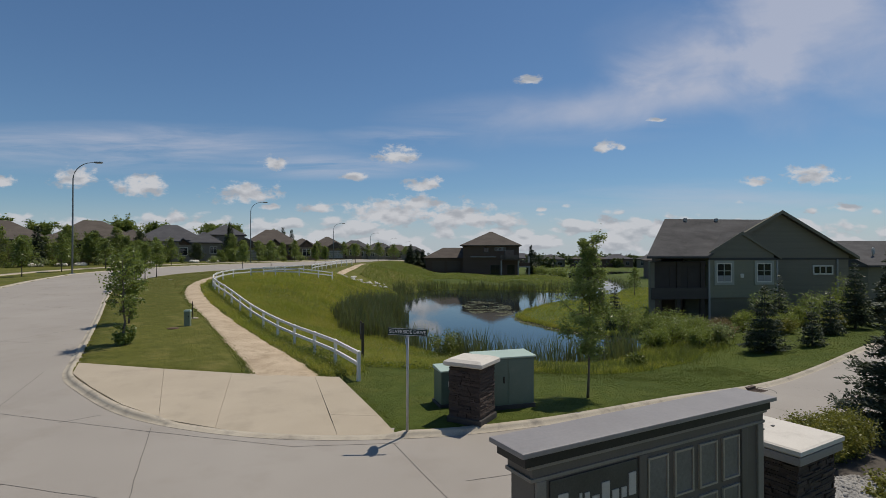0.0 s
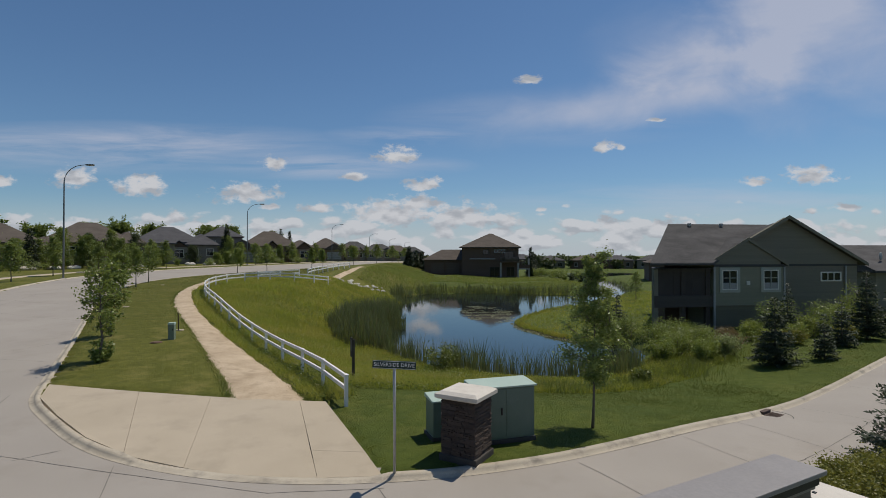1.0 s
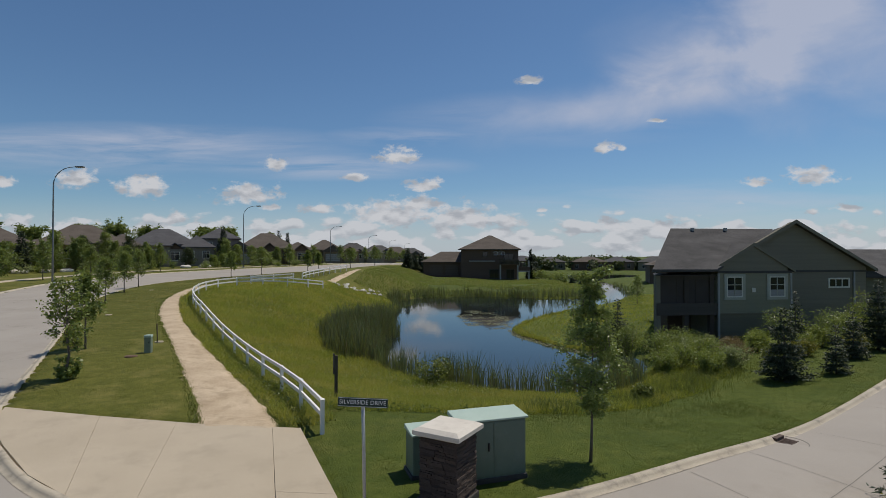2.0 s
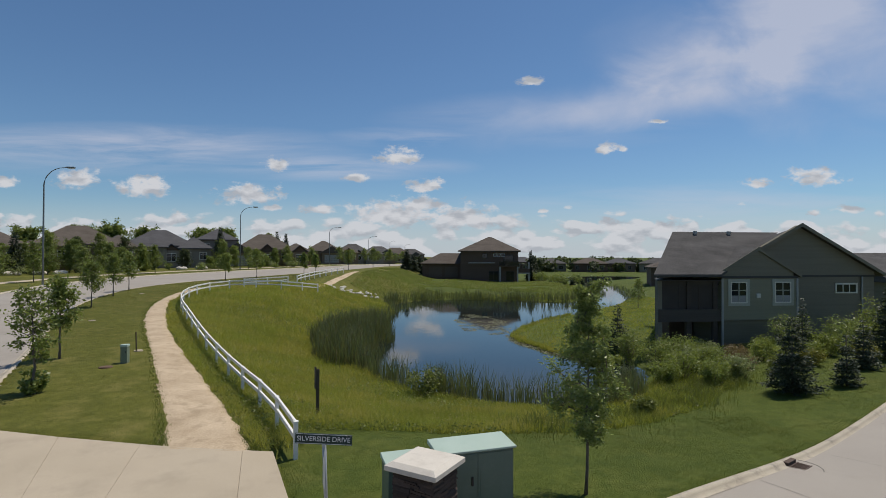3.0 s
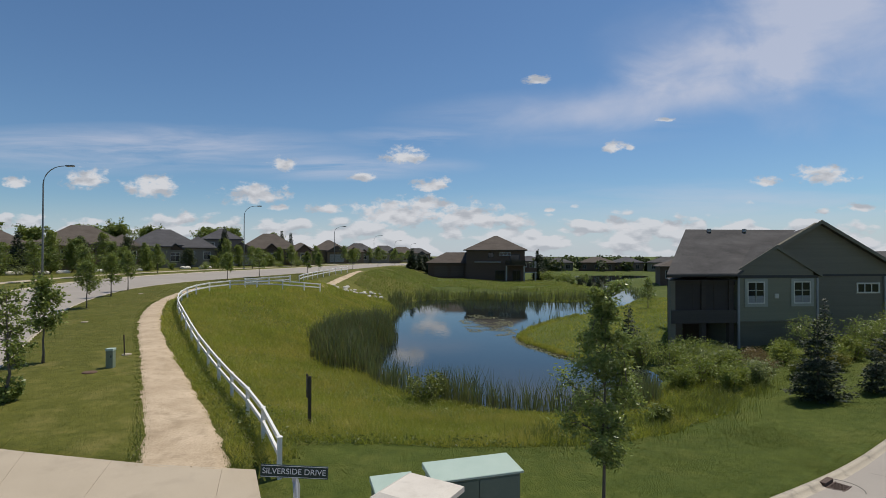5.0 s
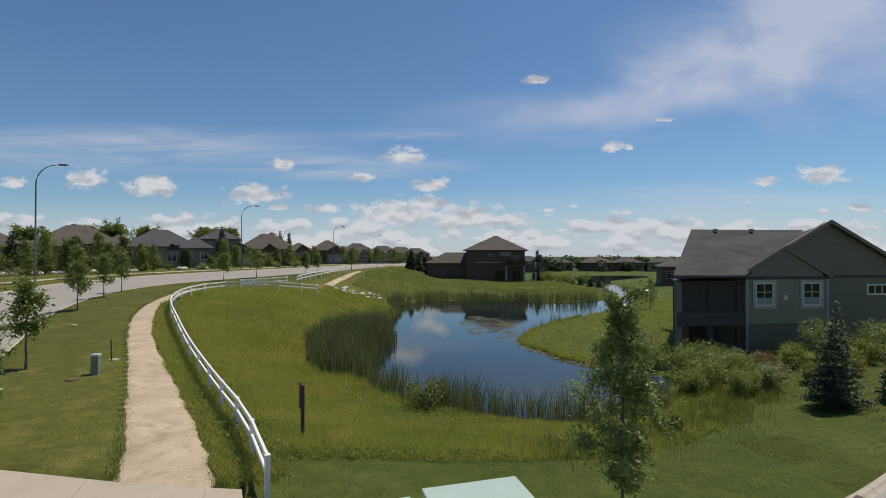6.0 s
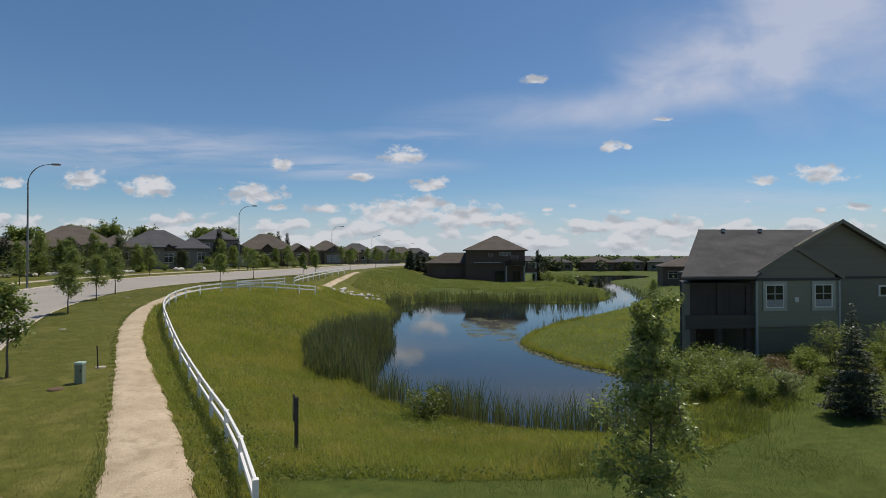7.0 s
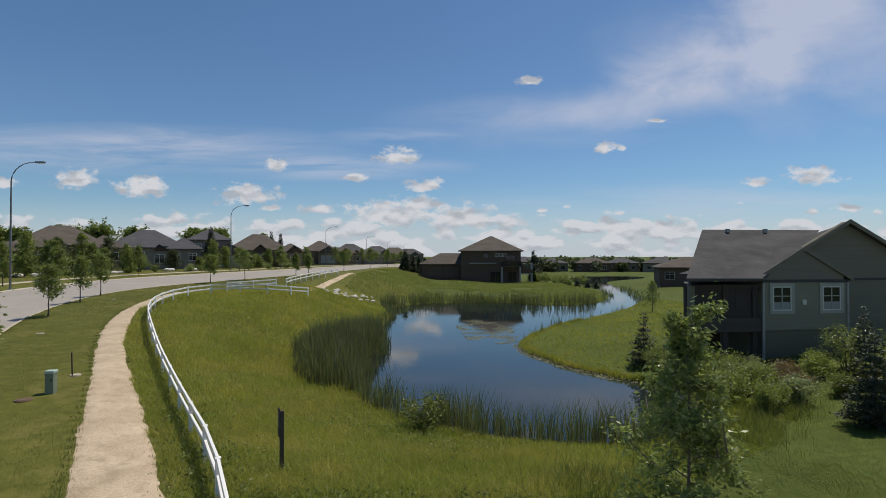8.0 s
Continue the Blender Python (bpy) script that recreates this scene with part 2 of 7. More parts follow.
def turf(x, y):
    """Height of the turf: a low rise along the road, a bowl round the pond."""
    x, y = np.asarray(x, float), np.asarray(y, float)
    left = 2.9 * (1 - np.exp(-(np.maximum(y - 14, 0) / 50) ** 1.15)) - 1.6 * ease((y - 115) / 150)
    right = -0.5 * ease((x - 1) / 10) - 0.35 * ease((y - 30) / 60)
    base = right + (left - right) * ease((-x - 2) / 13)
    out = -signed(x, y, pond_line)
    bank = WATER + (base - WATER) * (0.12 + 0.88 * ease(out / 11)) * ease(out / 1.2 + 0.35)
    z = np.where(out > 0, bank, WATER - 0.1 - 0.25 * np.minimum(-out, 4))
    return np.where(out > 12, base, z)


def land(x, y):
    return float(turf(np.array([x]), np.array([y]))[0])


def axis(stops):
    """Coordinates along one axis, from (place, spacing) pairs."""
    out = [stops[0][0]]
    for (a, s), (b, _) in zip(stops, stops[1:]):
        n = max(1, round((b - a) / s))
        out += list(a + (b - a) * (np.arange(n) + 1) / n)
    return np.array(out)


def sheet(name, height, keep=None, xs=None, ys=None):
    gx, gy = np.meshgrid(xs, ys)
    z = height(gx, gy)
    n = len(xs)
    idx = np.arange(gx.size).reshape(gx.shape)
    faces = np.stack([idx[:-1, :-1], idx[:-1, 1:], idx[1:, 1:], idx[1:, :-1]], -1)
    if keep is not None:
        k = keep(gx, gy)
        faces = faces[k[:-1, :-1] | k[:-1, 1:] | k[1:, 1:] | k[1:, :-1]]
    faces = faces.reshape(-1, 4)
    used = np.unique(faces)
    at = np.full(gx.size, -1)
    at[used] = np.arange(len(used))
    verts = np.stack([gx.ravel(), gy.ravel(), z.ravel()], -1)[used]
    me = tri_mesh(name, verts, at[faces])
    me.polygons.foreach_set("use_smooth", np.ones(len(me.polygons), bool))
    return me

# ---------------------------------------------------------------- materials


def material(name, dark, light, rough=0.7, metal=0.0, grain=40.0, blotch=0.6, bump=0.1, bump_scale=None, third=None, space="Object", vary=0.0, sheen=0.0, spec=0.4, stretch=None):
    """A surface with variation at two scales: fine grain and broad blotches, and bump."""
    m = bpy.data.materials.new(name)
    m.use_nodes = True
    n = Nodes(m.node_tree)
    vec = n.add("ShaderNodeTexCoord").outputs[space] if space != "World" else n.add("ShaderNodeNewGeometry").outputs["Position"]
    if stretch:
        vec = n.add("ShaderNodeMapping", Vector=vec, Scale=stretch).outputs[0]
    fine = n.noise(vec, grain, 4, 0.6)
    broad = n.noise(vec, blotch, 3, 0.6)
    f = n.math("ADD", n.math("MULTIPLY", fine, 0.55), n.math("MULTIPLY", broad, 0.45))
    f = n.add("ShaderNodeMapRange", {"clamp": True}, Value=f, From_Min=0.32, From_Max=0.68).outputs[0]
    c = n.mix(f, dark, light)
    if third:
        patch = n.ramp(n.noise(vec, blotch * 2.3, 4, 0.65), [(0.52, 0.0), (0.68, 1.0)])
        c = n.mix(n.math("MULTIPLY", patch, third[1]), c, third[0])
    if vary:
        r = n.add("ShaderNodeObjectInfo").outputs["Random"]
        c = n.mix(1.0, c, n.ramp(r, [(0.0, 1.0 - vary), (1.0, 1.0)]), "MULTIPLY")
    p = n.add("ShaderNodeBsdfPrincipled", Base_Color=c, Metallic=metal)
    p.inputs["Specular IOR Level"].default_value = spec
    n.put(p, "Roughness", n.add("ShaderNodeMapRange", Value=fine, To_Min=max(0.0, rough - 0.08), To_Max=min(1.0, rough + 0.1)).outputs[0])
    if bump:
        b = n.add("ShaderNodeBump", Strength=bump, Distance=0.02, Height=n.noise(vec, bump_scale or grain, 5, 0.65))
        n.put(p, "Normal", b.outputs[0])
    n.add("ShaderNodeOutputMaterial", Surface=p)
    return m


def leaf_material(name, dark, light, scale=0.5, gloss=0.45, through=0.35, dry=None):
    """Leaves and blades: each island its own shade, drier patches, some light coming through."""
    m = bpy.data.materials.new(name)
    m.use_nodes = True
    n = Nodes(m.node_tree)
    g = n.add("ShaderNodeNewGeometry")
    r = g.outputs["Random Per Island"]
    broad = n.noise(g.outputs["Position"], scale, 3, 0.6)
    broad = n.add("ShaderNodeMapRange", Value=broad, From_Min=0.32, From_Max=0.68, To_Max=0.95).outputs[0]
    f = n.math("ADD", n.math("MULTIPLY", r, 0.55), n.math("MULTIPLY", broad, 0.5))
    c = n.mix(f, dark, light)
    if dry:
        patch = n.ramp(n.math("ADD", n.noise(g.outputs["Position"], scale * 1.7, 4, 0.65), n.math("MULTIPLY", r, 0.18)), [(0.5, 0.0), (0.78, 1.0)])
        c = n.mix(patch, c, dry)
    p = n.add("ShaderNodeBsdfPrincipled", Base_Color=c, Roughness=gloss)
    p.inputs["Specular IOR Level"].default_value = 0.35
    t = n.add("ShaderNodeBsdfTranslucent", Color=n.mix(0.5, c, (light[0] * 1.3, light[1] * 1.3, light[2] * 0.7)))
    s = n.add("ShaderNodeMixShader", Fac=through, i1=p.outputs[0], i2=t.outputs[0])
    n.add("ShaderNodeOutputMaterial", Surface=s)
    return m


def ground_material():
    """Turf: mown lawn in patches, drier spots and bare earth, at several scales."""
    m = bpy.data.materials.new("turf")
    m.use_nodes = True
    n = Nodes(m.node_tree)
    pos = n.add("ShaderNodeNewGeometry").outputs["Position"]
    fine = n.noise(pos, 24, 5, 0.7)
    mid = n.noise(pos, 2.2, 5, 0.7)
    broad = n.noise(pos, 0.11, 3, 0.6)
    f = n.math("ADD", n.math("MULTIPLY", fine, 0.42), n.math("ADD", n.math("MULTIPLY", mid, 0.36), n.math("MULTIPLY", broad, 0.22)))
    f = n.add("ShaderNodeMapRange", {"clamp": True}, Value=f, From_Min=0.38, From_Max=0.62).outputs[0]
    c = n.mix(f, (0.038, 0.06, 0.009), (0.1, 0.122, 0.022))
    # the roadside verge is drier than the watered lawn east of the path
    side = n.add("ShaderNodeMapRange", {"clamp": True}, Value=n.add("ShaderNodeSeparateXYZ", Vector=pos).outputs[0], From_Min=-3.5, From_Max=-6.5).outputs[0]
    c = n.mix(side, c, n.mix(f, (0.05, 0.062, 0.009), (0.14, 0.138, 0.027)))
    dry = n.ramp(n.noise(pos, 0.55, 5, 0.7), [(0.5, 0.0), (0.72, 1.0)])
    c = n.mix(n.math("MULTIPLY", dry, n.math("MULTIPLY_ADD", side, 0.38, 0.15)), c, (0.22, 0.185, 0.065))
    p = n.add("ShaderNodeBsdfPrincipled", Base_Color=c, Roughness=0.9)
    p.inputs["Specular IOR Level"].default_value = 0.15
    n.put(p, "Normal", n.add("ShaderNodeBump", Strength=0.6, Distance=0.04, Height=fine).outputs[0])
    n.add("ShaderNodeOutputMaterial", Surface=p)
    return m


def water_material():
    m = bpy.data.materials.new("pond_water")
    m.use_nodes = True
    n = Nodes(m.node_tree)
    pos = n.add("ShaderNodeNewGeometry").outputs["Position"]
    low = n.add("ShaderNodeMapping", Vector=pos, Scale=(1, 0.6, 1)).outputs[0]
    h = n.math("ADD", n.noise(low, 3.2, 3, 0.6), n.math("MULTIPLY", n.noise(low, 0.35, 2, 0.5), 1.5))
    p = n.add("ShaderNodeBsdfPrincipled", Base_Color=(0.012, 0.018, 0.017, 1), Roughness=0.03, IOR=1.33)
    n.put(p, "Normal", n.add("ShaderNodeBump", Strength=0.05, Distance=0.05, Height=h).outputs[0])
    n.add("ShaderNodeOutputMaterial", Surface=p)
    return m


turf_mat = ground_material()
water_mat = water_material()
concrete = material("concrete", (0.35, 0.295, 0.215), (0.46, 0.39, 0.295), 0.85, grain=60, blotch=0.35, bump=0.15, third=((0.27, 0.23, 0.17), 0.35), space="World")
road_concrete = material("road_concrete", (0.265, 0.238, 0.206), (0.35, 0.318, 0.276), 0.85, grain=50, blotch=0.22, bump=0.15, third=((0.24, 0.21, 0.175), 0.4), space="World")
kerb_concrete = material("kerb_concrete", (0.34, 0.295, 0.225), (0.48, 0.425, 0.335), 0.85, grain=45, blotch=0.8, bump=0.3, third=((0.17, 0.155, 0.13), 0.65), space="World")
gravel = material("path_gravel", (0.33, 0.25, 0.16), (0.56, 0.45, 0.32), 0.95, grain=22, blotch=0.9, bump=0.7, third=((0.26, 0.2, 0.125), 0.5), space="World")
tar = material("joint_tar", (0.085, 0.08, 0.07), (0.19, 0.172, 0.148), 0.8, grain=30, blotch=1.0, space="World")
vinyl = material("white_vinyl", (0.7, 0.685, 0.65), (0.8, 0.785, 0.75), 0.45, grain=20, blotch=1.2, bump=0.03)
cabinet_paint = material("green_cabinet_paint", (0.1, 0.145, 0.112), (0.14, 0.188, 0.148), 0.45, grain=90, blotch=1.5, bump=0.04, third=((0.16, 0.2, 0.17), 0.4))
# paler green for lids and caps than for the bodies below them
cabinet_top = material("pale_cabinet_top", (0.32, 0.42, 0.36), (0.41, 0.5, 0.435), 0.5, grain=60, blotch=1.6, bump=0.04)
galvanised = material("galvanised_steel", (0.35, 0.36, 0.37), (0.5, 0.51, 0.52), 0.5, 0.6, grain=50, blotch=2, bump=0.04)
lamp_steel = material("lamp_steel", (0.14, 0.16, 0.17), (0.22, 0.24, 0.25), 0.55, 0.3, grain=20, blotch=1)
bark = material("young_bark", (0.085, 0.07, 0.055), (0.17, 0.145, 0.115), 0.9, grain=40, blotch=3, bump=0.5, stretch=(1, 1, 0.2))
dark_wood = material("weathered_post_wood", (0.045, 0.036, 0.026), (0.11, 0.09, 0.066), 0.9, grain=40, blotch=3, bump=0.4, stretch=(1, 1, 0.15))
cast_stone = material("cast_stone", (0.5, 0.46, 0.4), (0.64, 0.6, 0.53), 0.8, grain=60, blotch=1.5, bump=0.12, third=((0.38, 0.34, 0.29), 0.35))

# ---------------------------------------------------------------- ground, water, road
GX = axis([(-2500, 250), (-500, 40), (-140, 5), (-60, 1.2), (-34, 0.32), (22, 0.8), (60, 4), (140, 40), (500, 250), (2500, 1)])
GY = axis([(-400, 60), (-40, 4), (0, 0.4), (6, 0.32), (48, 0.6), (90, 1.4), (180, 6), (300, 40), (700, 250), (3500, 1)])


PAD = [(-14.0, 18.75), (-10.9, 18.12), (-7.6, 17.6), (-5.15, 17.42), (-2.98, 12.62), (-4.6, 12.52), (-6.35, 12.76), (-8.35, 13.5), (-9.98, 14.48), (-11.75, 16.0), (-13.3, 17.45)]


def ground_height(x, y):
    d = signed(x, y, road_line)
    return turf(x, y) - 0.35 * (d > -0.06) - 0.25 * ((signed(x, y, PAD) > 0.1) | ((signed(x, y, PAD) > -0.4) & (d > -0.8) & (x < -3.2) & (y < 17.5)))


ground = mesh_part("ground", sheet("ground", ground_height, None, GX, GY), turf_mat)
tagged(ground, "green mown grass and rough meadow sloping to a pond", "grass ground", kind="structure")

bm = bmesh.new()
solid(bm, [(-30, 20, WATER), (80, 20, WATER), (80, 200, WATER), (-30, 200, WATER)], [(0, 1, 2, 3)])
water = part("water", bm, water_mat)
tagged(water, "still dark blue pond water reflecting the sky", "pond water", kind="structure")

ROAD_DROP = 0.08
road = mesh_part("road", sheet("road", lambda x, y: turf(x, y) - ROAD_DROP, lambda x, y: signed(x, y, road_line) > -0.3, GX, GY), road_concrete)
tagged(road, "pale grey concrete road with sawn joints", "road", kind="structure")


def ribbon(name, line, profile, mat, height=turf, closed=False, step=0.6, down=None):
    """Sweeps a cross-section of (offset, height) along a plan line, draped on the turf."""
    pts = [Vector(p) for p in line]
    if closed:
        pts.append(pts[0])
    dense = [pts[0]]
    for a, b in zip(pts, pts[1:]):
        n = max(1, int((b - a).length / step))
        dense += [a.lerp(b, (k + 1) / n) for k in range(n)]
    verts, faces = [], []
    P = np.array([tuple(p) for p in dense])
    t = np.gradient(P, axis=0)
    t /= np.linalg.norm(t, axis=1)[:, None] + 1e-9
    nrm = np.stack([-t[:, 1], t[:, 0]], -1)
    z0 = height(P[:, 0], P[:, 1])
    k = len(profile)
    cols = []
    low = np.ones(len(P)) if down is None else down(P[:, 0], P[:, 1])
    for off, h, own in profile:
        q = P + nrm * off
        zz = height(q[:, 0], q[:, 1]) if own else z0
        cols.append(np.column_stack([q, zz + np.where(h > -0.2, -0.074 + (h + 0.074) * low, h)]) if down else np.column_stack([q, zz + h]))
    verts = np.stack(cols, 1).reshape(-1, 3)
    i = np.arange(len(P) - 1)[:, None] * k + np.arange(k - 1)[None]
    faces = np.stack([i, i + 1, i + 1 + k, i + k], -1).reshape(-1, 4)
    me = tri_mesh(name, verts, faces)
    return mesh_part(name, me, mat)


KERB = [(-0.13, -0.074, False), (-0.035, -0.07, False), (0.0, -0.02, False), (0.035, 0.012, False), (0.14, 0.018, False), (0.16, -0.3, False)]
DOWN_FROM, DOWN_TO = -8.9, -2.75                       # the kerb is let down along the pad
right_kerb = rounded(ROAD_RIGHT, False, 3)
left_kerb = rounded(ROAD_LEFT, False, 2)
island_kerb = rounded(ISLAND, False, 3)
for line in (right_kerb, left_kerb, island_kerb):
    k = ribbon("kerb", line, KERB, kerb_concrete, step=0.3, down=lambda x, y: 1 - 0.85 * ease((x - DOWN_FROM) / 0.9) * ease((DOWN_TO - x) / 0.5) * (y < 15))
    tagged(k, "low rounded concrete kerb with gutter", "kerb", kind="structure")

# the gravel path, from the concrete pad up between road and fence
PATH_LEFT = [(-7.95, 17.5), (-8.3, 18.3), (-9.6, 20.6), (-11.75, 24.2), (-14.6, 28.9), (-17.3, 33.1), (-21.2, 40.2), (-23.4, 45.9), (-24.9, 51.5), (-25.6, 57)]
PATH_RIGHT = [(-5.6, 17.4), (-5.85, 18.0), (-7.15, 20.2), (-9.7, 24.1), (-13.2, 29.2), (-15.8, 33), (-19.4, 39.6), (-21.8, 44.5), (-23.7, 50.5), (-24.5, 56.5)]


def between(name, a, b, n_across, mat, lift, rough_edge=0.0, step=0.3):
    """A strip between two plan lines, draped on the turf."""
    a, b = rounded(a, False, 2), rounded(b, False, 2)

    def resample(pts, n):
        P = np.array(pts)
        s = np.r_[0, np.cumsum(np.hypot(*np.diff(P, axis=0).T))]
        u = np.linspace(0, s[-1], n)
        return np.column_stack([np.interp(u, s, P[:, 0]), np.interp(u, s, P[:, 1])])
    n = int(sum((Vector(p) - Vector(q)).length for p, q in zip(a, a[1:])) / step)
    A, B = resample(a, n), resample(b, n)
    if rough_edge:
        for P, sgn in ((A, -1), (B, 1)):
            d = (B - A) / (np.linalg.norm(B - A, axis=1)[:, None] + 1e-9)
            wob = np.array([noise.noise((p[0] * 0.9, p[1] * 0.9, sgn)) + 0.6 * noise.noise((p[0] * 3.1, p[1] * 3.1, sgn)) for p in P])
            P += d * (wob * rough_edge)[:, None]
    f = np.linspace(0, 1, n_across + 1)
    G = A[:, None] * (1 - f)[None, :, None] + B[:, None] * f[None, :, None]
    z = turf(G[..., 0], G[..., 1]) + lift - 0.05 * ((f == 0) | (f == 1))[None]
    verts = np.concatenate([G, z[..., None]], -1).reshape(-1, 3)
    k = n_across + 1
    i = np.arange(n - 1)[:, None] * k + np.arange(n_across)[None]
    me = tri_mesh(name, verts, np.stack([i, i + 1, i + 1 + k, i + k], -1).reshape(-1, 4))
    return mesh_part(name, me, mat)


path = between("gravel_path", PATH_LEFT, PATH_RIGHT, 8, gravel, 0.03, 0.16)
tagged(path, "pale beige crushed gravel footpath with ragged grassy edges", "footpath", kind="structure")

# soil edge of the spit
jig = random.Random(4)
edge = [(p[0] + jig.uniform(-0.2, 0.2), p[1] + jig.uniform(-0.2, 0.2)) for p in pond_line if 3.5 < p[0] < 13 and 35.8 < p[1] < 63]
soil = material("bank_soil", (0.02, 0.019, 0.013), (0.06, 0.054, 0.034), 0.95, grain=20, blotch=2, bump=0.6, space="World")
bank_edge = ribbon("bank_edge", edge, [(-0.3, -0.1, False), (-0.1, 0.07, False), (0.1, 0.09, False), (0.3, -0.1, False)], soil, lambda x, y: np.full(np.shape(x), WATER), step=0.5)
tagged(bank_edge, "dark undercut soil edge of the grassy spit", "bank", kind="structure")

# ---------------------------------------------------------------- plants: builders


def leaf_quads(P, size, gen, droop=0.3, slim=0.55, spread=0.35):
    """Many small pointed leaves at the places P: arrays of vertices and faces."""
    n = len(P)
    d = gen.normal(size=(n, 3))
    d[:, 2] = d[:, 2] * 0.6 - droop
    d /= np.linalg.norm(d, axis=1)[:, None]
    s = np.cross(d, gen.normal(size=(n, 3)))
    s /= np.linalg.norm(s, axis=1)[:, None] + 1e-9
    up = np.cross(s, d)
    L = size * gen.uniform(1 - spread, 1 + spread, n)[:, None]
    W = L * slim * 0.5
    V = np.stack([P, P + d * L * 0.45 + s * W + up * L * 0.07, P + d * L, P + d * L * 0.45 - s * W + up * L * 0.07], 1).reshape(-1, 3)
    F = (np.arange(n)[:, None] * 4 + np.arange(4)[None])
    return V, F


def branching(bm, base, tip, r0, gen, bend=0.08, n=4, sides=6):
    """One limb as a bent, tapered rod; returns its points."""
    base, tip = np.array(base), np.array(tip)
    L = np.linalg.norm(tip - base)
    pts = []
    for i in range(n + 1):
        f = i / n
        p = base * (1 - f) + tip * f
        if 0 < i < n:
            p = p + gen.normal(size=3) * bend * L * 0.5
        p[2] += math.sin(f * math.pi) * bend * L * 0.3
        pts.append(p)
    tube(bm, [tuple(p) for p in pts], [r0 * (1 - 0.82 * i / n) for i in range(n + 1)], sides)
    return pts


def tree(name, x, y, height, radius, clear, leaves, leaf, mat, seed, label, category="tree", group="", trunk_r=0.05, limbs=22, shape=1.0, lean=(0, 0), shoots=0, lift=-0.03, gap=0.25, slim=0.55, clump=0.52):
    """A young tree: tapered trunk, limbs, twigs, and a crown of single leaves with gaps."""
    gen = np.random.default_rng(seed)
    top = thing(name, pose(x, y, land(x, y) + lift, 0, 0, 0), label, category, group)
    bm = bmesh.new()
    trunk = []
    for i in range(9):
        f = i / 8
        trunk.append(np.array([lean[0] * f ** 1.5 + gen.normal() * 0.012 * height * (0 < i < 8) * 0.5, lean[1] * f ** 1.5 + gen.normal() * 0.006 * height * (0 < i < 8), f * height * 0.97]))
    tube(bm, [tuple(p) for p in trunk], [trunk_r * (1.25 if i == 0 else 1) * (1 - 0.88 * i / 8) for i in range(9)], 8)
    spots = []
    for k in range(limbs):
        f = clear + (0.97 - clear) * ((k + gen.uniform(0, 1)) / limbs)
        b = trunk[int(f * 8)] * (1 - (f * 8) % 1) + trunk[min(8, int(f * 8) + 1)] * ((f * 8) % 1)
        g = (f - clear) / (1 - clear)
        # crown profile: widest a third of the way up
        r = radius * (math.sin(min(1, (g + 0.18) / 0.5) * math.pi / 2) * (1 - g) ** (0.62 * shape) + 0.1) * gen.uniform(0.65, 1.15)
        a = k * 2.4 + gen.uniform(-0.5, 0.5)
        tip = b + np.array([math.cos(a) * r, math.sin(a) * r, r * gen.uniform(0.25, 0.75)])
        pts = branching(bm, b, tip, trunk_r * 0.38 * (1 - 0.6 * g), gen, 0.12, 4, 5)
        spots += [(p, 0.16 + 0.3 * r) for p in pts[2:]]
        for j in range(4):
            q0 = pts[1 + j % 3] + (pts[2 + j % 3] - pts[1 + j % 3]) * gen.uniform()
            q1 = q0 + gen.normal(size=3) * r * 0.33 + np.array([0, 0, 0.1 * r])
            tube(bm, [tuple(q0), tuple((q0 + q1) / 2 + gen.normal(size=3) * 0.02), tuple(q1)], [0.011, 0.008, 0.004], 4, False)
            spots += [(q1, 0.12 + 0.18 * r), ((q0 + q1) / 2, 0.1 + 0.15 * r)]
    for j in range(shoots):
        a = gen.uniform(0, math.tau)
        q = np.array([math.cos(a) * 0.3, math.sin(a) * 0.3, gen.uniform(0.3, 0.8)]) * gen.uniform(0.5, 1.1)
        tube(bm, [(0, 0, 0.03), tuple(q * 0.5 + np.array([0, 0, 0.1])), tuple(q)], [0.012, 0.008, 0.004], 4, False)
        spots += [(q, 0.14)] * 4 + [(q * 0.6, 0.14)] * 4
    part("trunk", bm, bark, top)
    if gap:
        keep = gen.uniform(size=len(spots)) > gap * 0.4
        spots = [s for s, k in zip(spots, keep) if k]
    C = np.array([s[0] for s in spots])
    R = np.array([s[1] for s in spots])
    i = gen.integers(0, len(spots), leaves)
    P = C[i] + gen.normal(size=(leaves, 3)) * (R[i] * clump)[:, None]
    P[:, 2] = np.maximum(P[:, 2], 0.05)
    V, F = leaf_quads(P, leaf, gen, 0.3, slim)
    me = tri_mesh("crown", V, F)
    mesh_part("crown", me, mat, top)
    return top


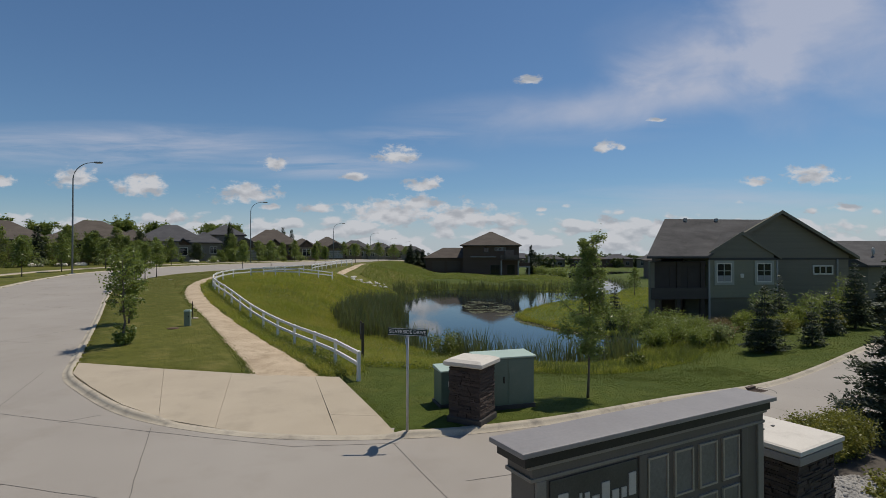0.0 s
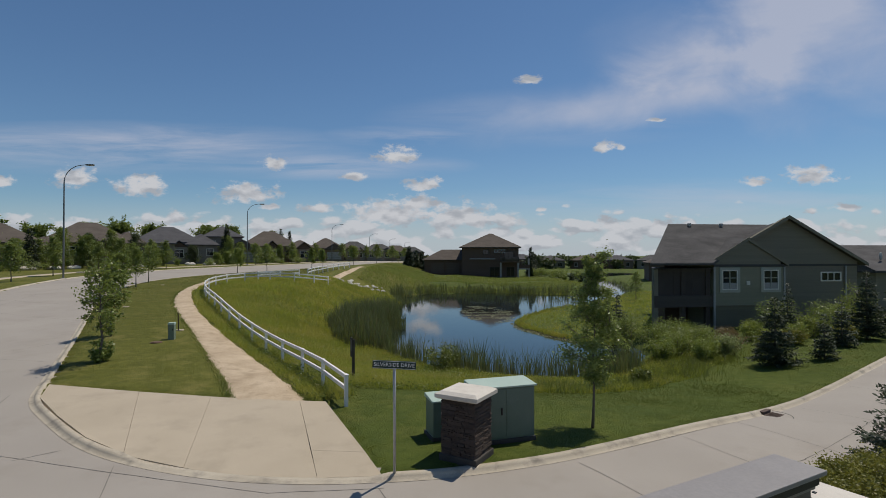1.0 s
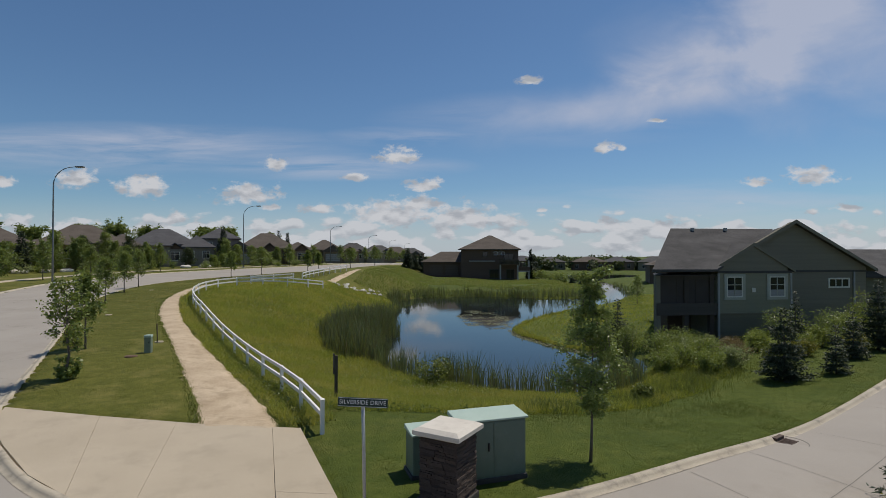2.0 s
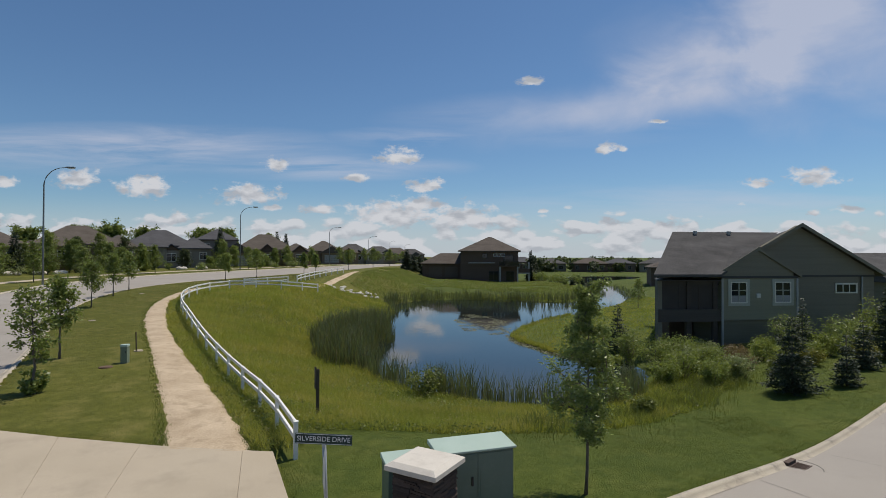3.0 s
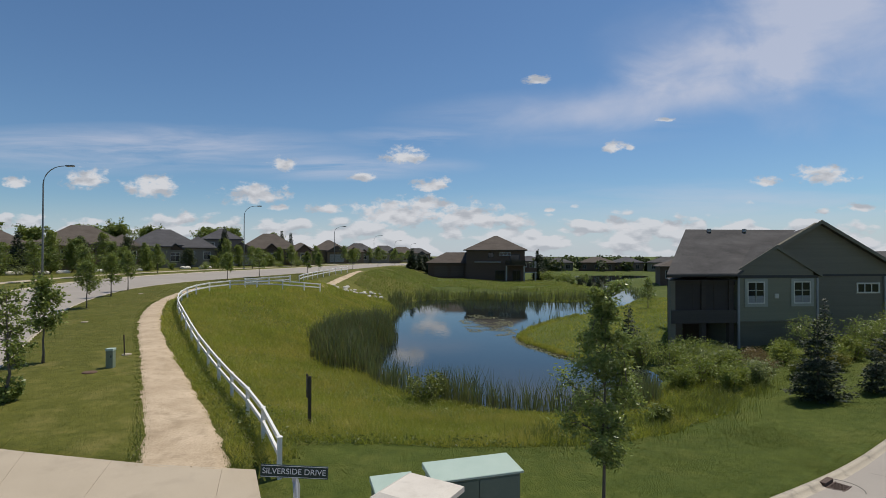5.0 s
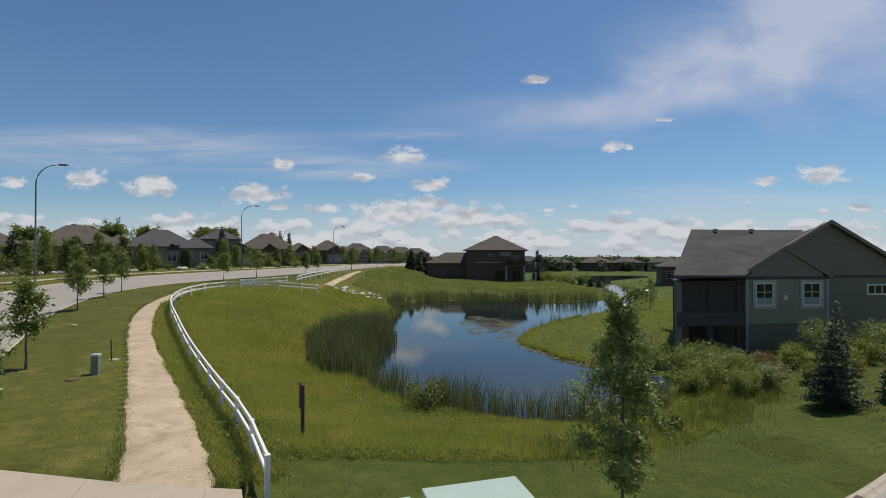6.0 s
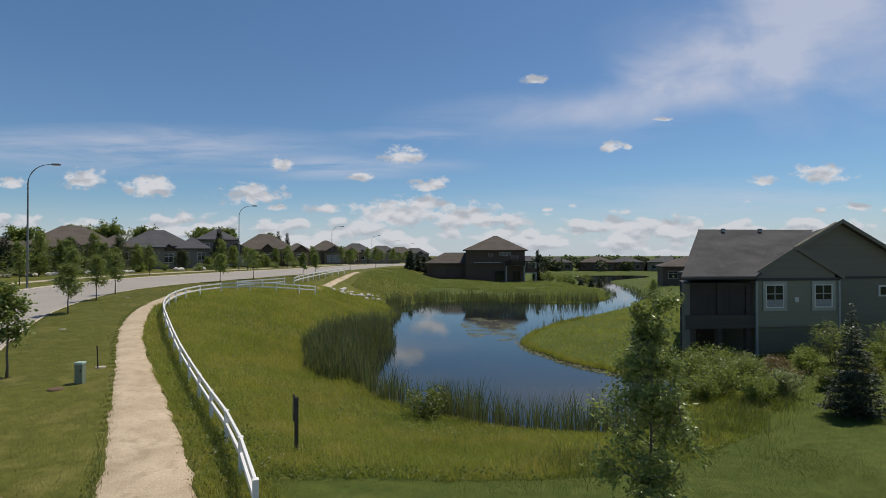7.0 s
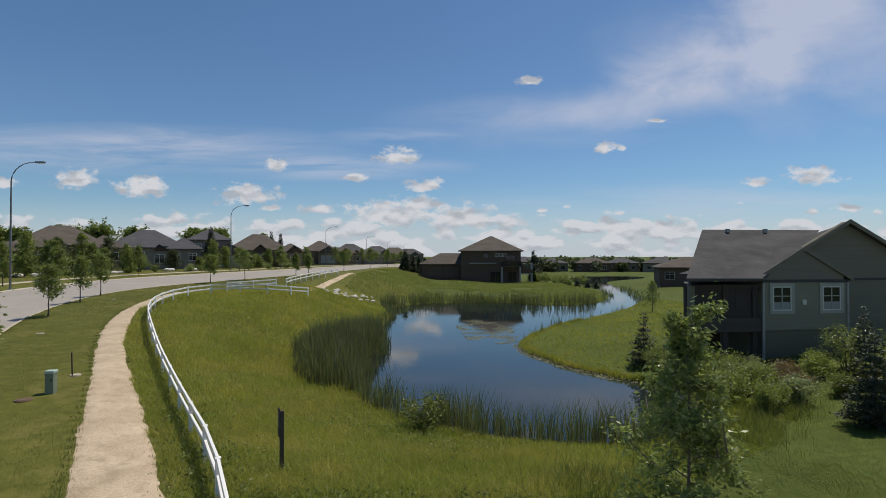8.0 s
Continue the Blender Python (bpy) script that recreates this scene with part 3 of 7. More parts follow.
def conifer(name, x, y, height, radius, mat, seed, label, category="spruce", group="", density=1.0, lift=-0.03, needle=0.16):
    """A spruce: trunk and whorls of drooping boughs set with sprays of needles."""
    gen = np.random.default_rng(seed)
    top = thing(name, pose(x, y, land(x, y) + lift, 0, 0, gen.uniform(0, 360)), label, category, group)
    bm = bmesh.new()
    tube(bm, [(0, 0, 0), (0, 0, height * 0.5), (0, 0, height)], [0.035 * height / 2, 0.02 * height / 2, 0.006], 7)
    P, D = [], []
    whorls = max(8, int(height / 0.2))
    for k in range(whorls):
        f = (k + gen.uniform(0, 0.6)) / whorls
        r = radius * (1 - f) ** 0.85 * gen.uniform(0.8, 1.12) + 0.05
        z = height * (0.05 + 0.95 * f)
        n = max(5, int(11 * (1 - f) + 4))
        for j in range(n):
            a = j * math.tau / n + k * 0.7 + gen.uniform(-0.2, 0.2)
            rr = r * gen.uniform(0.72, 1.12)
            out = np.array([math.cos(a), math.sin(a), 0])
            tipz = gen.uniform(-0.16, 0.1) * rr
            if rr > 0.25 and j % 2 == 0:
                tube(bm, [(0, 0, z), tuple(out * rr * 0.9 + np.array([0, 0, z + tipz]))], [0.012, 0.004], 4, False)
            m = max(4, int(rr * 26 * density))
            s = gen.uniform(0.12, 1, m)
            p = out[None] * (s * rr)[:, None] + np.array([0, 0, z])[None] + np.array([0, 0, 1])[None] * (tipz * s + 0.08 * rr * s ** 2)[:, None]
            p += gen.normal(size=(m, 3)) * np.array([0.07, 0.07, 0.035]) * (0.4 + rr * 0.5)
            P.append(p)
            D.append(np.repeat(out[None], m, 0))
    part("trunk", bm, bark, top)
    P, D = np.concatenate(P), np.concatenate(D)
    n = len(P)
    d = D + gen.normal(size=(n, 3)) * 0.55
    d /= np.linalg.norm(d, axis=1)[:, None]
    s = np.cross(d, gen.normal(size=(n, 3)) * 0.5 + np.array([0, 0, 1]))
    s /= np.linalg.norm(s, axis=1)[:, None] + 1e-9
    L = needle * gen.uniform(0.6, 1.3, n)[:, None]
    V = np.stack([P - s * L * 0.16, P + d * L * 0.5 - s * L * 0.22, P + d * L, P + d * L * 0.5 + s * L * 0.22], 1).reshape(-1, 3)
    mesh_part("crown", tri_mesh("crown", V, np.arange(n)[:, None] * 4 + np.arange(4)[None]), mat, top)
    return top


def shrub(name, x, y, width, height, mat, seed, label, leaves=1500, leaf=0.09, category="shrub", group="", lift=-0.05, depth=None, stems=14, spin=0.0):
    """A shrub: stems fanning from the ground, and leaves in uneven clumps."""
    gen = np.random.default_rng(seed)
    depth = depth or width
    top = thing(name, pose(x, y, land(x, y) + lift, 0, 0, spin), label, category, group)
    bm = bmesh.new()
    spots = []
    for k in range(stems):
        a, r = gen.uniform(0, math.tau), gen.uniform(0.1, 1) ** 0.6
        tip = np.array([math.cos(a) * r * width / 2, math.sin(a) * r * depth / 2, height * (0.5 + 0.5 * math.sqrt(max(0, 1 - r * r * 0.8))) * gen.uniform(0.75, 1.08)])
        pts = branching(bm, (tip[0] * 0.25, tip[1] * 0.25, 0), tip, 0.018, gen, 0.1, 3, 4)
        spots += [(pts[1], 0.2), (pts[2], 0.26), (pts[3], 0.24), ((pts[2] + pts[3]) / 2, 0.26)]
    part("woody_base", bm, bark, top)
    C = np.array([s[0] for s in spots])
    i = gen.integers(0, len(spots), leaves)
    sc = 0.5 * (width + depth + height) / 3
    P = C[i] + gen.normal(size=(leaves, 3)) * np.array([s[1] for s in spots])[i][:, None] * sc * 0.75
    P[:, 2] = np.abs(P[:, 2])
    V, F = leaf_quads(P, leaf, gen, 0.1)
    mesh_part("foliage", tri_mesh("foliage", V, F), mat, top)
    return top


def blades(P, height, width, gen, lean=0.25, seg=2):
    """Grass blades or reeds rooted at P: bent, tapering strips."""
    n = len(P)
    a = gen.uniform(0, math.tau, n)
    s = np.stack([np.cos(a), np.sin(a), np.zeros(n)], -1)
    b = gen.uniform(0, math.tau, n)
    t = np.stack([np.cos(b), np.sin(b), np.zeros(n)], -1) * (lean * gen.uniform(0.2, 1.2, n) * height)[:, None]
    H = np.stack([np.zeros(n), np.zeros(n), height], -1)
    w = (s * (width * gen.uniform(0.7, 1.2, n))[:, None]) / 2
    m = P + H * 0.55 + t * 0.3
    V = np.stack([P - w, P + w, m - w * 0.75, m + w * 0.75, P + H * 0.97 + t], 1).reshape(-1, 3)
    F = (np.arange(n)[:, None, None] * 5 + np.array([[0, 1, 3], [0, 3, 2], [2, 3, 4]])[None]).reshape(-1, 3)
    return V, F


def scatter(box_, n, gen, test):
    """Random plan points in a box that pass a test of arrays x, y."""
    x, y = gen.uniform(box_[0], box_[1], n), gen.uniform(box_[2], box_[3], n)
    k = test(x, y)
    return x[k], y[k]


def noise2(x, y, scale, seed=0.0):
    """Smooth lattice noise on arrays, about -0.6 to 0.6."""
    out, amp = 0.0, 0.62
    for o in range(2):
        u, v = np.asarray(x) * scale * 2 ** o + seed * 7.13 + o * 31.7, np.asarray(y) * scale * 2 ** o + seed * 3.71
        i, j = np.floor(u), np.floor(v)
        fu, fv = ease(u - i), ease(v - j)
        h = lambda a, b: np.modf(np.abs(np.sin(a * 127.1 + b * 311.7 + seed) * 43758.5453))[0] * 2 - 1  # noqa: E731
        out = out + amp * ((h(i, j) * (1 - fu) + h(i + 1, j) * fu) * (1 - fv) + (h(i, j + 1) * (1 - fu) + h(i + 1, j + 1) * fu) * fv)
        amp *= 0.5
    return out


ash_leaf = leaf_material("ash_leaves", (0.04, 0.068, 0.016), (0.3, 0.36, 0.12), 0.8, 0.34, 0.4)
tree_leaf = leaf_material("boulevard_leaves", (0.05, 0.082, 0.02), (0.25, 0.3, 0.08), 0.5, 0.4, 0.38)
shrub_leaf = leaf_material("shrub_leaves", (0.06, 0.095, 0.02), (0.3, 0.35, 0.09), 0.6, 0.5, 0.4)
pale_leaf = leaf_material("silvery_shrub_leaves", (0.11, 0.14, 0.06), (0.3, 0.34, 0.16), 0.6, 0.5, 0.4)
red_leaf = leaf_material("bronze_shrub_leaves", (0.09, 0.07, 0.035), (0.22, 0.17, 0.09), 0.6, 0.5, 0.4)
hedge_leaf = leaf_material("hedge_leaves", (0.06, 0.08, 0.016), (0.26, 0.25, 0.055), 1.2, 0.45, 0.35)
spruce_needle = leaf_material("spruce_needles", (0.022, 0.034, 0.018), (0.07, 0.09, 0.05), 1.0, 0.6, 0.15)
reed_green = leaf_material("reed_blades", (0.036, 0.06, 0.02), (0.25, 0.29, 0.115), 1.3, 0.5, 0.24, (0.15, 0.125, 0.065))
meadow_green = leaf_material("meadow_blades", (0.095, 0.132, 0.015), (0.345, 0.375, 0.066), 0.22, 0.65, 0.45, (0.4, 0.34, 0.08))
lawn_green = leaf_material("lawn_blades", (0.04, 0.064, 0.008), (0.112, 0.136, 0.02), 0.6, 0.6, 0.35, (0.13, 0.13, 0.037))
verge_green = leaf_material("verge_blades", (0.055, 0.07, 0.01), (0.15, 0.155, 0.028), 0.6, 0.6, 0.35, (0.24, 0.195, 0.065))
weed_green = leaf_material("weed_leaves", (0.075, 0.1, 0.02), (0.2, 0.23, 0.06), 0.7, 0.5, 0.4)
woods_green = leaf_material("woods_leaves", (0.03, 0.045, 0.02), (0.09, 0.11, 0.045), 0.05, 0.7, 0.3)
bank_green = leaf_material("bank_grass_blades", (0.085, 0.125, 0.02), (0.29, 0.34, 0.085), 0.3, 0.6, 0.4, (0.25, 0.23, 0.08))

# ---------------------------------------------------------------- concrete pad and joints
stone_dark = material("stacked_stone", (0.05, 0.037, 0.031), (0.125, 0.092, 0.074), 0.9, grain=30, blotch=4, bump=0.5, vary=0.45)
mortar = material("dark_mortar", (0.04, 0.036, 0.032), (0.08, 0.072, 0.064), 0.95, grain=60, blotch=2, bump=0.3)

pad = thing("concrete_pad", pose(0, 0, 0), "pale concrete pad of large slabs at the path's end", "pavement", kind="structure")


def clip(poly, a, b):
    """The part of a plan polygon to the left of the line a-b."""
    out = []
    side = lambda p: (b[0] - a[0]) * (p[1] - a[1]) - (b[1] - a[1]) * (p[0] - a[0])  # noqa: E731
    for p, q in zip(poly, poly[1:] + poly[:1]):
        sp, sq = side(p), side(q)
        if sp >= 0:
            out.append(p)
        if sp * sq < 0:
            k = sp / (sp - sq)
            out.append((p[0] + k * (q[0] - p[0]), p[1] + k * (q[1] - p[1])))
    return out


def slabs(poly, cuts, gap=0.0035):
    """Cuts a polygon along lines into slabs with open joints."""
    pieces = [poly]
    for a, b in cuts:
        d = Vector((b[0] - a[0], b[1] - a[1])).normalized()
        o = Vector((-d.y, d.x)) * gap
        nxt = []
        for p in pieces:
            l = clip(p, (a[0] + o.x, a[1] + o.y), (b[0] + o.x, b[1] + o.y))
            r = clip(p, (b[0] - o.x, b[1] - o.y), (a[0] - o.x, a[1] - o.y))
            nxt += [s for s in (l, r) if len(s) > 2]
        pieces = nxt
    return pieces


def slab(name, outline, lift, thick, mat, parent, drape=turf):
    """One slab, cut into strips so that it follows the land."""
    xs, ys = [p[0] for p in outline], [p[1] for p in outline]
    bm = bmesh.new()
    z = drape(np.array(xs), np.array(ys))
    top = [bm.verts.new((p[0], p[1], h + lift)) for p, h in zip(outline, z)]
    low = [bm.verts.new((p[0], p[1], h + lift - thick)) for p, h in zip(outline, z)]
    area = sum(a[0] * b[1] - b[0] * a[1] for a, b in zip(outline, outline[1:] + outline[:1]))
    if area < 0:
        top.reverse()
        low.reverse()
    bm.faces.new(top)
    n = len(top)
    for i in range(n):
        bm.faces.new((low[i], low[(i + 1) % n], top[(i + 1) % n], top[i]))
    return part(name, bm, mat, parent)


def pad_height(x, y):
    """The pad falls to the let-down kerb along its outer edge."""
    return turf(x, y) - 0.1 * ease((14.6 - y) / 1.9) * ease((-2.6 - x) / 0.4) * ease((x + 10.2) / 1.2)


pieces = slabs(PAD, [((-8.45, 13.3), (-10.9, 18.2)), ((-6.9, 12.6), (-8.6, 17.9)), ((-4.15, 12.3), (-5.95, 17.6))])
for piece in pieces:
    if sum(p[0] for p in piece) / len(piece) > -5.0:
        for half in slabs(piece, [((-5.2, 13.85), (-3.2, 13.7))]):
            slab("slab", half, 0.03, 0.3, concrete, pad, pad_height)
    else:
        slab("slab", piece, 0.03, 0.3, concrete, pad, pad_height)


def tar_line(a, b, width=0.015, drop=ROAD_DROP, wander=0.0):
    """A sealed joint in the road: a thin strip just above the slab."""
    a, b = Vector(a), Vector(b)
    n = max(2, int((b - a).length / 0.5))
    d = (b - a).normalized()
    o = Vector((-d.y, d.x))
    V, F = [], []
    for i in range(n + 1):
        p = a.lerp(b, i / n) + o * (wander * noise.noise((a.x + i * 0.7, a.y, 3)))
        wd = width * (0.7 + 0.6 * abs(noise.noise((p.x * 3, p.y * 3, 9))))
        for s in (-1, 1):
            q = p + o * s * wd / 2
            V.append((q.x, q.y, land(q.x, q.y) - drop + 0.005))
    for i in range(n):
        F.append((2 * i, 2 * i + 1, 2 * i + 3, 2 * i + 2))
    ob = mesh_part("joint", flat_mesh("joint", V, F), tar, road)
    return ob


for a, b in [((-16, 15.3), (-12.7, 14.09)), ((-12.7, 14.09), (-8.34, 12.8)), ((-8.5, 13.1), (-6.2, 8.0)), ((-8.34, 12.8), (-5.0, 11.9)), ((-5.0, 11.9), (-2.9, 12.1)),
             ((-13.4, 11.2), (-7.2, 9.6)), ((-7.2, 9.6), (-2.6, 8.4)), ((-10.8, 13.4), (-10.2, 14.0)), ((-14.6, 18), (-13.0, 14.2)), ((-13.0, 14.2), (-10.2, 7)),
             ((-3.0, 12.1), (-1.9, 9.6)), ((-1.9, 9.6), (-1.2, 7.6)), ((1.0, 13.3), (2.6, 10.2)), ((-1.6, 10.3), (2.2, 11.5)), ((2.2, 11.5), (6.3, 14.2)), ((6.3, 14.2), (10.9, 17.9)),
             ((10.9, 17.9), (18, 23.3)), ((6.3, 16.9), (8.5, 13.2)), ((9.6, 19.2), (12.2, 15.6)), ((13.4, 22.1), (15.6, 18.1)), ((4, 15.2), (5.6, 12.2)),
             ((-17.5, 27.5), (-24, 14)), ((-19, 30), (-30, 34.5)), ((-23, 36.5), (-35, 40.5)), ((-27, 43), (-38, 46)), ((-29.5, 50), (-40, 52)), ((-31, 58), (-43, 59)),
             ((-16.5, 22), (-27, 24)), ((-22, 14), (-29, 32)), ((-29, 32), (-34.5, 46)), ((-34.5, 46), (-37.2, 58)), ((-37.2, 58), (-36.6, 70)), ((-36.6, 70), (-31, 85))]:
    tar_line(a, b, wander=0.03)

# a sidewalk on the far side of the road
walk_line = [(-48, 44), (-48.5, 56), (-49.6, 64), (-48.3, 78), (-43, 92), (-35.5, 107), (-29, 130), (-24.6, 171), (-20, 250)]
sw = ribbon("sidewalk", rounded(walk_line, False, 2), [(-0.8, -0.1, True), (-0.78, 0.05, True), (0.78, 0.05, True), (0.8, -0.1, True)], concrete)
tagged(sw, "pale concrete sidewalk behind the grass verge", "sidewalk", kind="structure")

# a branch of the gravel path behind the fence
path2 = between("gravel_path", [(-15.4, 63.2), (-15.9, 68), (-16.2, 75), (-15.6, 81.5), (-15.9, 90)], [(-14.5, 63.2), (-14.9, 68), (-15.2, 75), (-14.5, 81.5), (-14.7, 90)], 4, gravel, 0.03, 0.08)
tagged(path2, "narrow gravel path climbing beside a white fence", "footpath", kind="structure")

# storm drain in the lane, against the kerb
rust = material("rusty_iron", (0.06, 0.042, 0.033), (0.14, 0.1, 0.08), 0.85, 0.3, grain=60, blotch=6, bump=0.2)
drain = thing("storm_drain", pose(8.02, 18.1, land(8.02, 18.1) - ROAD_DROP, 0, 0, 36.5), "rusty iron kerb inlet grate in a round concrete collar", "storm drain")
ARC = [math.radians(155 + 230 * k / 36) for k in range(37)]
bm = bmesh.new()
solid(bm, [(0.5 * math.cos(a), 0.5 * math.sin(a), 0.006) for a in ARC], [tuple(range(37))])
part("collar", bm, road_concrete, drain, "patched concrete collar")
bm = bmesh.new()
ring_v = [(r_ * math.cos(a), r_ * math.sin(a), z_) for r_, z_ in ((0.494, 0.004), (0.498, 0.012), (0.513, 0.012), (0.517, 0.004)) for a in ARC]
solid(bm, ring_v, [(q * 37 + k, q * 37 + k + 1, (q + 1) * 37 + k + 1, (q + 1) * 37 + k) for q in range(3) for k in range(36)])
bmesh.ops.recalc_face_normals(bm, faces=bm.faces)
part("joint_ring", bm, tar, drain, "thin dark sealed joint round the collar")
# no hole is cut: a dark block paints the shaft's shade between the bars
part("pit_shade", boxed(-0.27, 0.27, -0.16, 0.12, -0.05, 0.009), soil, drain, "flat dark block standing in for the shaded shaft under the grate")
for k in range(9):
    part("bar", boxed(-0.265 + k * 0.062, -0.235 + k * 0.062, -0.16, 0.12, 0.004, 0.02), rust, drain)
for y0, y1 in ((-0.185, -0.16), (0.12, 0.145)):
    part("grate_rim", boxed(-0.29, 0.29, y0, y1, 0.0, 0.022), rust, drain)
part("inlet_hood", boxed(-0.24, 0.24, 0.16, 0.29, 0.0, 0.1, bevel=0.012), rust, drain, "dark iron kerb inlet hood")

# ---------------------------------------------------------------- white rail fences


def fence(line, label, spacing=2.45, post_h=0.87):
    pts = [Vector(p) for p in rounded(line, False, 2)]
    P = np.array([tuple(p) for p in pts])
    s = np.r_[0, np.cumsum(np.hypot(*np.diff(P, axis=0).T))]
    n = max(1, round(s[-1] / spacing))
    u = np.linspace(0, s[-1], n + 1)
    X, Y = np.interp(u, s, P[:, 0]), np.interp(u, s, P[:, 1])
    Z = turf(X, Y)
    top = thing("fence", pose(X[0], Y[0], Z[0]), label, "fence")
    inv = Matrix.Translation((-X[0], -Y[0], -Z[0]))
    post_me = None
    for i in range(n + 1):
        j, k = max(0, i - 1), min(n, i + 1)
        yaw = math.degrees(math.atan2(Y[k] - Y[j], X[k] - X[j]))
        if post_me is None:
            bm = bmesh.new()
            box(bm, -0.05, 0.05, -0.05, 0.05, -0.25, post_h, bevel=0.008)
            post_me = bpy.data.meshes.new("post")
            bm.to_mesh(post_me)
            bm.free()
            bm = bmesh.new()
            box(bm, -0.06, 0.06, -0.06, 0.06, post_h - 0.005, post_h + 0.02, bevel=0.006)
            solid(bm, [(-0.055, -0.055, post_h + 0.02), (0.055, -0.055, post_h + 0.02), (0.055, 0.055, post_h + 0.02), (-0.055, 0.055, post_h + 0.02), (0, 0, post_h + 0.05)], [(0, 1, 4), (1, 2, 4), (2, 3, 4), (3, 0, 4)])
            cap_me = bpy.data.meshes.new("post_cap")
            bm.to_mesh(cap_me)
            bm.free()
        p = mesh_part("post", post_me, vinyl, top)
        p.matrix_basis = inv @ pose(X[i], Y[i], Z[i], 0, 0, yaw)
        mesh_part("post_cap", cap_me, vinyl, p)
    for i in range(n):
        a0, b0 = Vector((X[i], Y[i], Z[i])), Vector((X[i + 1], Y[i + 1], Z[i + 1]))
        L = (b0 - a0).length
        for h in (0.83, 0.5):
            bm = boxed(0.04, L - 0.04, -0.032, 0.032, -0.056, 0.056, bevel=0.01)
            r = part("rail", bm, vinyl, top)
            d = (b0 - a0).normalized()
            m = Matrix.Translation(a0 + Vector((0, 0, h))) @ d.to_track_quat("X", "Z").to_matrix().to_4x4()
            r.matrix_basis = inv @ m
    return top


FENCE = [(-4.5, 17.05), (-5.85, 19.7), (-7.2, 22.0), (-8.6, 24.1), (-10.4, 26.9), (-13.1, 30.9), (-15.7, 35), (-18.6, 39.8), (-20.9, 44.6), (-22.1, 48.6), (-22.4, 52.2), (-21.5, 54.9), (-19.6, 55.7), (-17.6, 55.2), (-15.9, 55.6), (-14.2, 59.6)]
fence(FENCE, "white vinyl two-rail fence curving along the gravel path")
fence([(-20.9, 57.0), (-19.3, 59.0), (-17.8, 61.3)], "short white vinyl two-rail fence by the road")
fence([(-17.1, 62.3), (-17.6, 67.5), (-17.7, 73), (-17.1, 79), (-16.3, 84.5)], "white vinyl two-rail fence beside the upper path")

# ---------------------------------------------------------------- utility cabinets, stone pillar, signs
cab = thing("utility_cabinet", pose(-0.5, 14.5, land(-0.5, 14.5), 0, 0, 18), "large faded green steel utility cabinet on the grass", "utility cabinet")
part("body", boxed(-0.72, 0.72, -0.3, 0.3, 0.08, 1.24, bevel=0.015), cabinet_paint, cab)
part("plinth", boxed(-0.75, 0.75, -0.33, 0.33, -0.15, 0.1, bevel=0.01), mortar, cab, "dark concrete plinth")


def lid(half_x, half_y, z, fall):
    """A sloping sheet-metal lid with turned-down edges."""
    bm = bmesh.new()
    solid(bm, [(-half_x, -half_y, z), (half_x, -half_y, z), (half_x, half_y, z), (-half_x, half_y, z), (-half_x, -half_y, z + 0.04), (half_x, -half_y, z + 0.04), (half_x, half_y, z + 0.04 + fall), (-half_x, half_y, z + 0.04 + fall)],
          [(3, 2, 1, 0), (4, 5, 6, 7), (0, 1, 5, 4), (1, 2, 6, 5), (2, 3, 7, 6), (3, 0, 4, 7)])
    bmesh.ops.bevel(bm, geom=list(bm.edges), offset=0.008, segments=1, affect="EDGES")
    return bm


part("roof", lid(0.765, 0.345, 1.24, 0.05), cabinet_top, cab, "pale green sloping lid, lighter than the body")
for x0, x1 in ((-0.69, -0.01), (0.01, 0.69)):
    d = part("door", boxed(x0, x1, -0.315, -0.298, 0.14, 1.2, bevel=0.006), cabinet_paint, cab)
    if x0 < -0.5:
        part("handle", boxed(-0.12, -0.085, -0.345, -0.314, 0.64, 0.8, bevel=0.006), mortar, d, "black door handle")
    else:
        part("hinge", boxed(0.05, 0.068, -0.324, -0.314, 0.3, 0.9, bevel=0.003), cabinet_paint, d)

cab2 = thing("utility_box", pose(-1.8, 14.72, land(-1.8, 14.7), 0, 0, 18), "small green steel utility box beside the stone pillar", "utility box")
part("body", boxed(-0.34, 0.34, -0.3, 0.3, 0.06, 0.86, bevel=0.015), cabinet_paint, cab2)
part("plinth", boxed(-0.38, 0.38, -0.34, 0.34, -0.15, 0.07, bevel=0.01), mortar, cab2)
part("roof", lid(0.37, 0.33, 0.86, 0.06), cabinet_top, cab2, "pale green lid, lighter than the body")
part("latch", boxed(-0.16, -0.1, -0.322, -0.3, 0.5, 0.64, bevel=0.005), cast_stone, cab2, "pale metal latch")


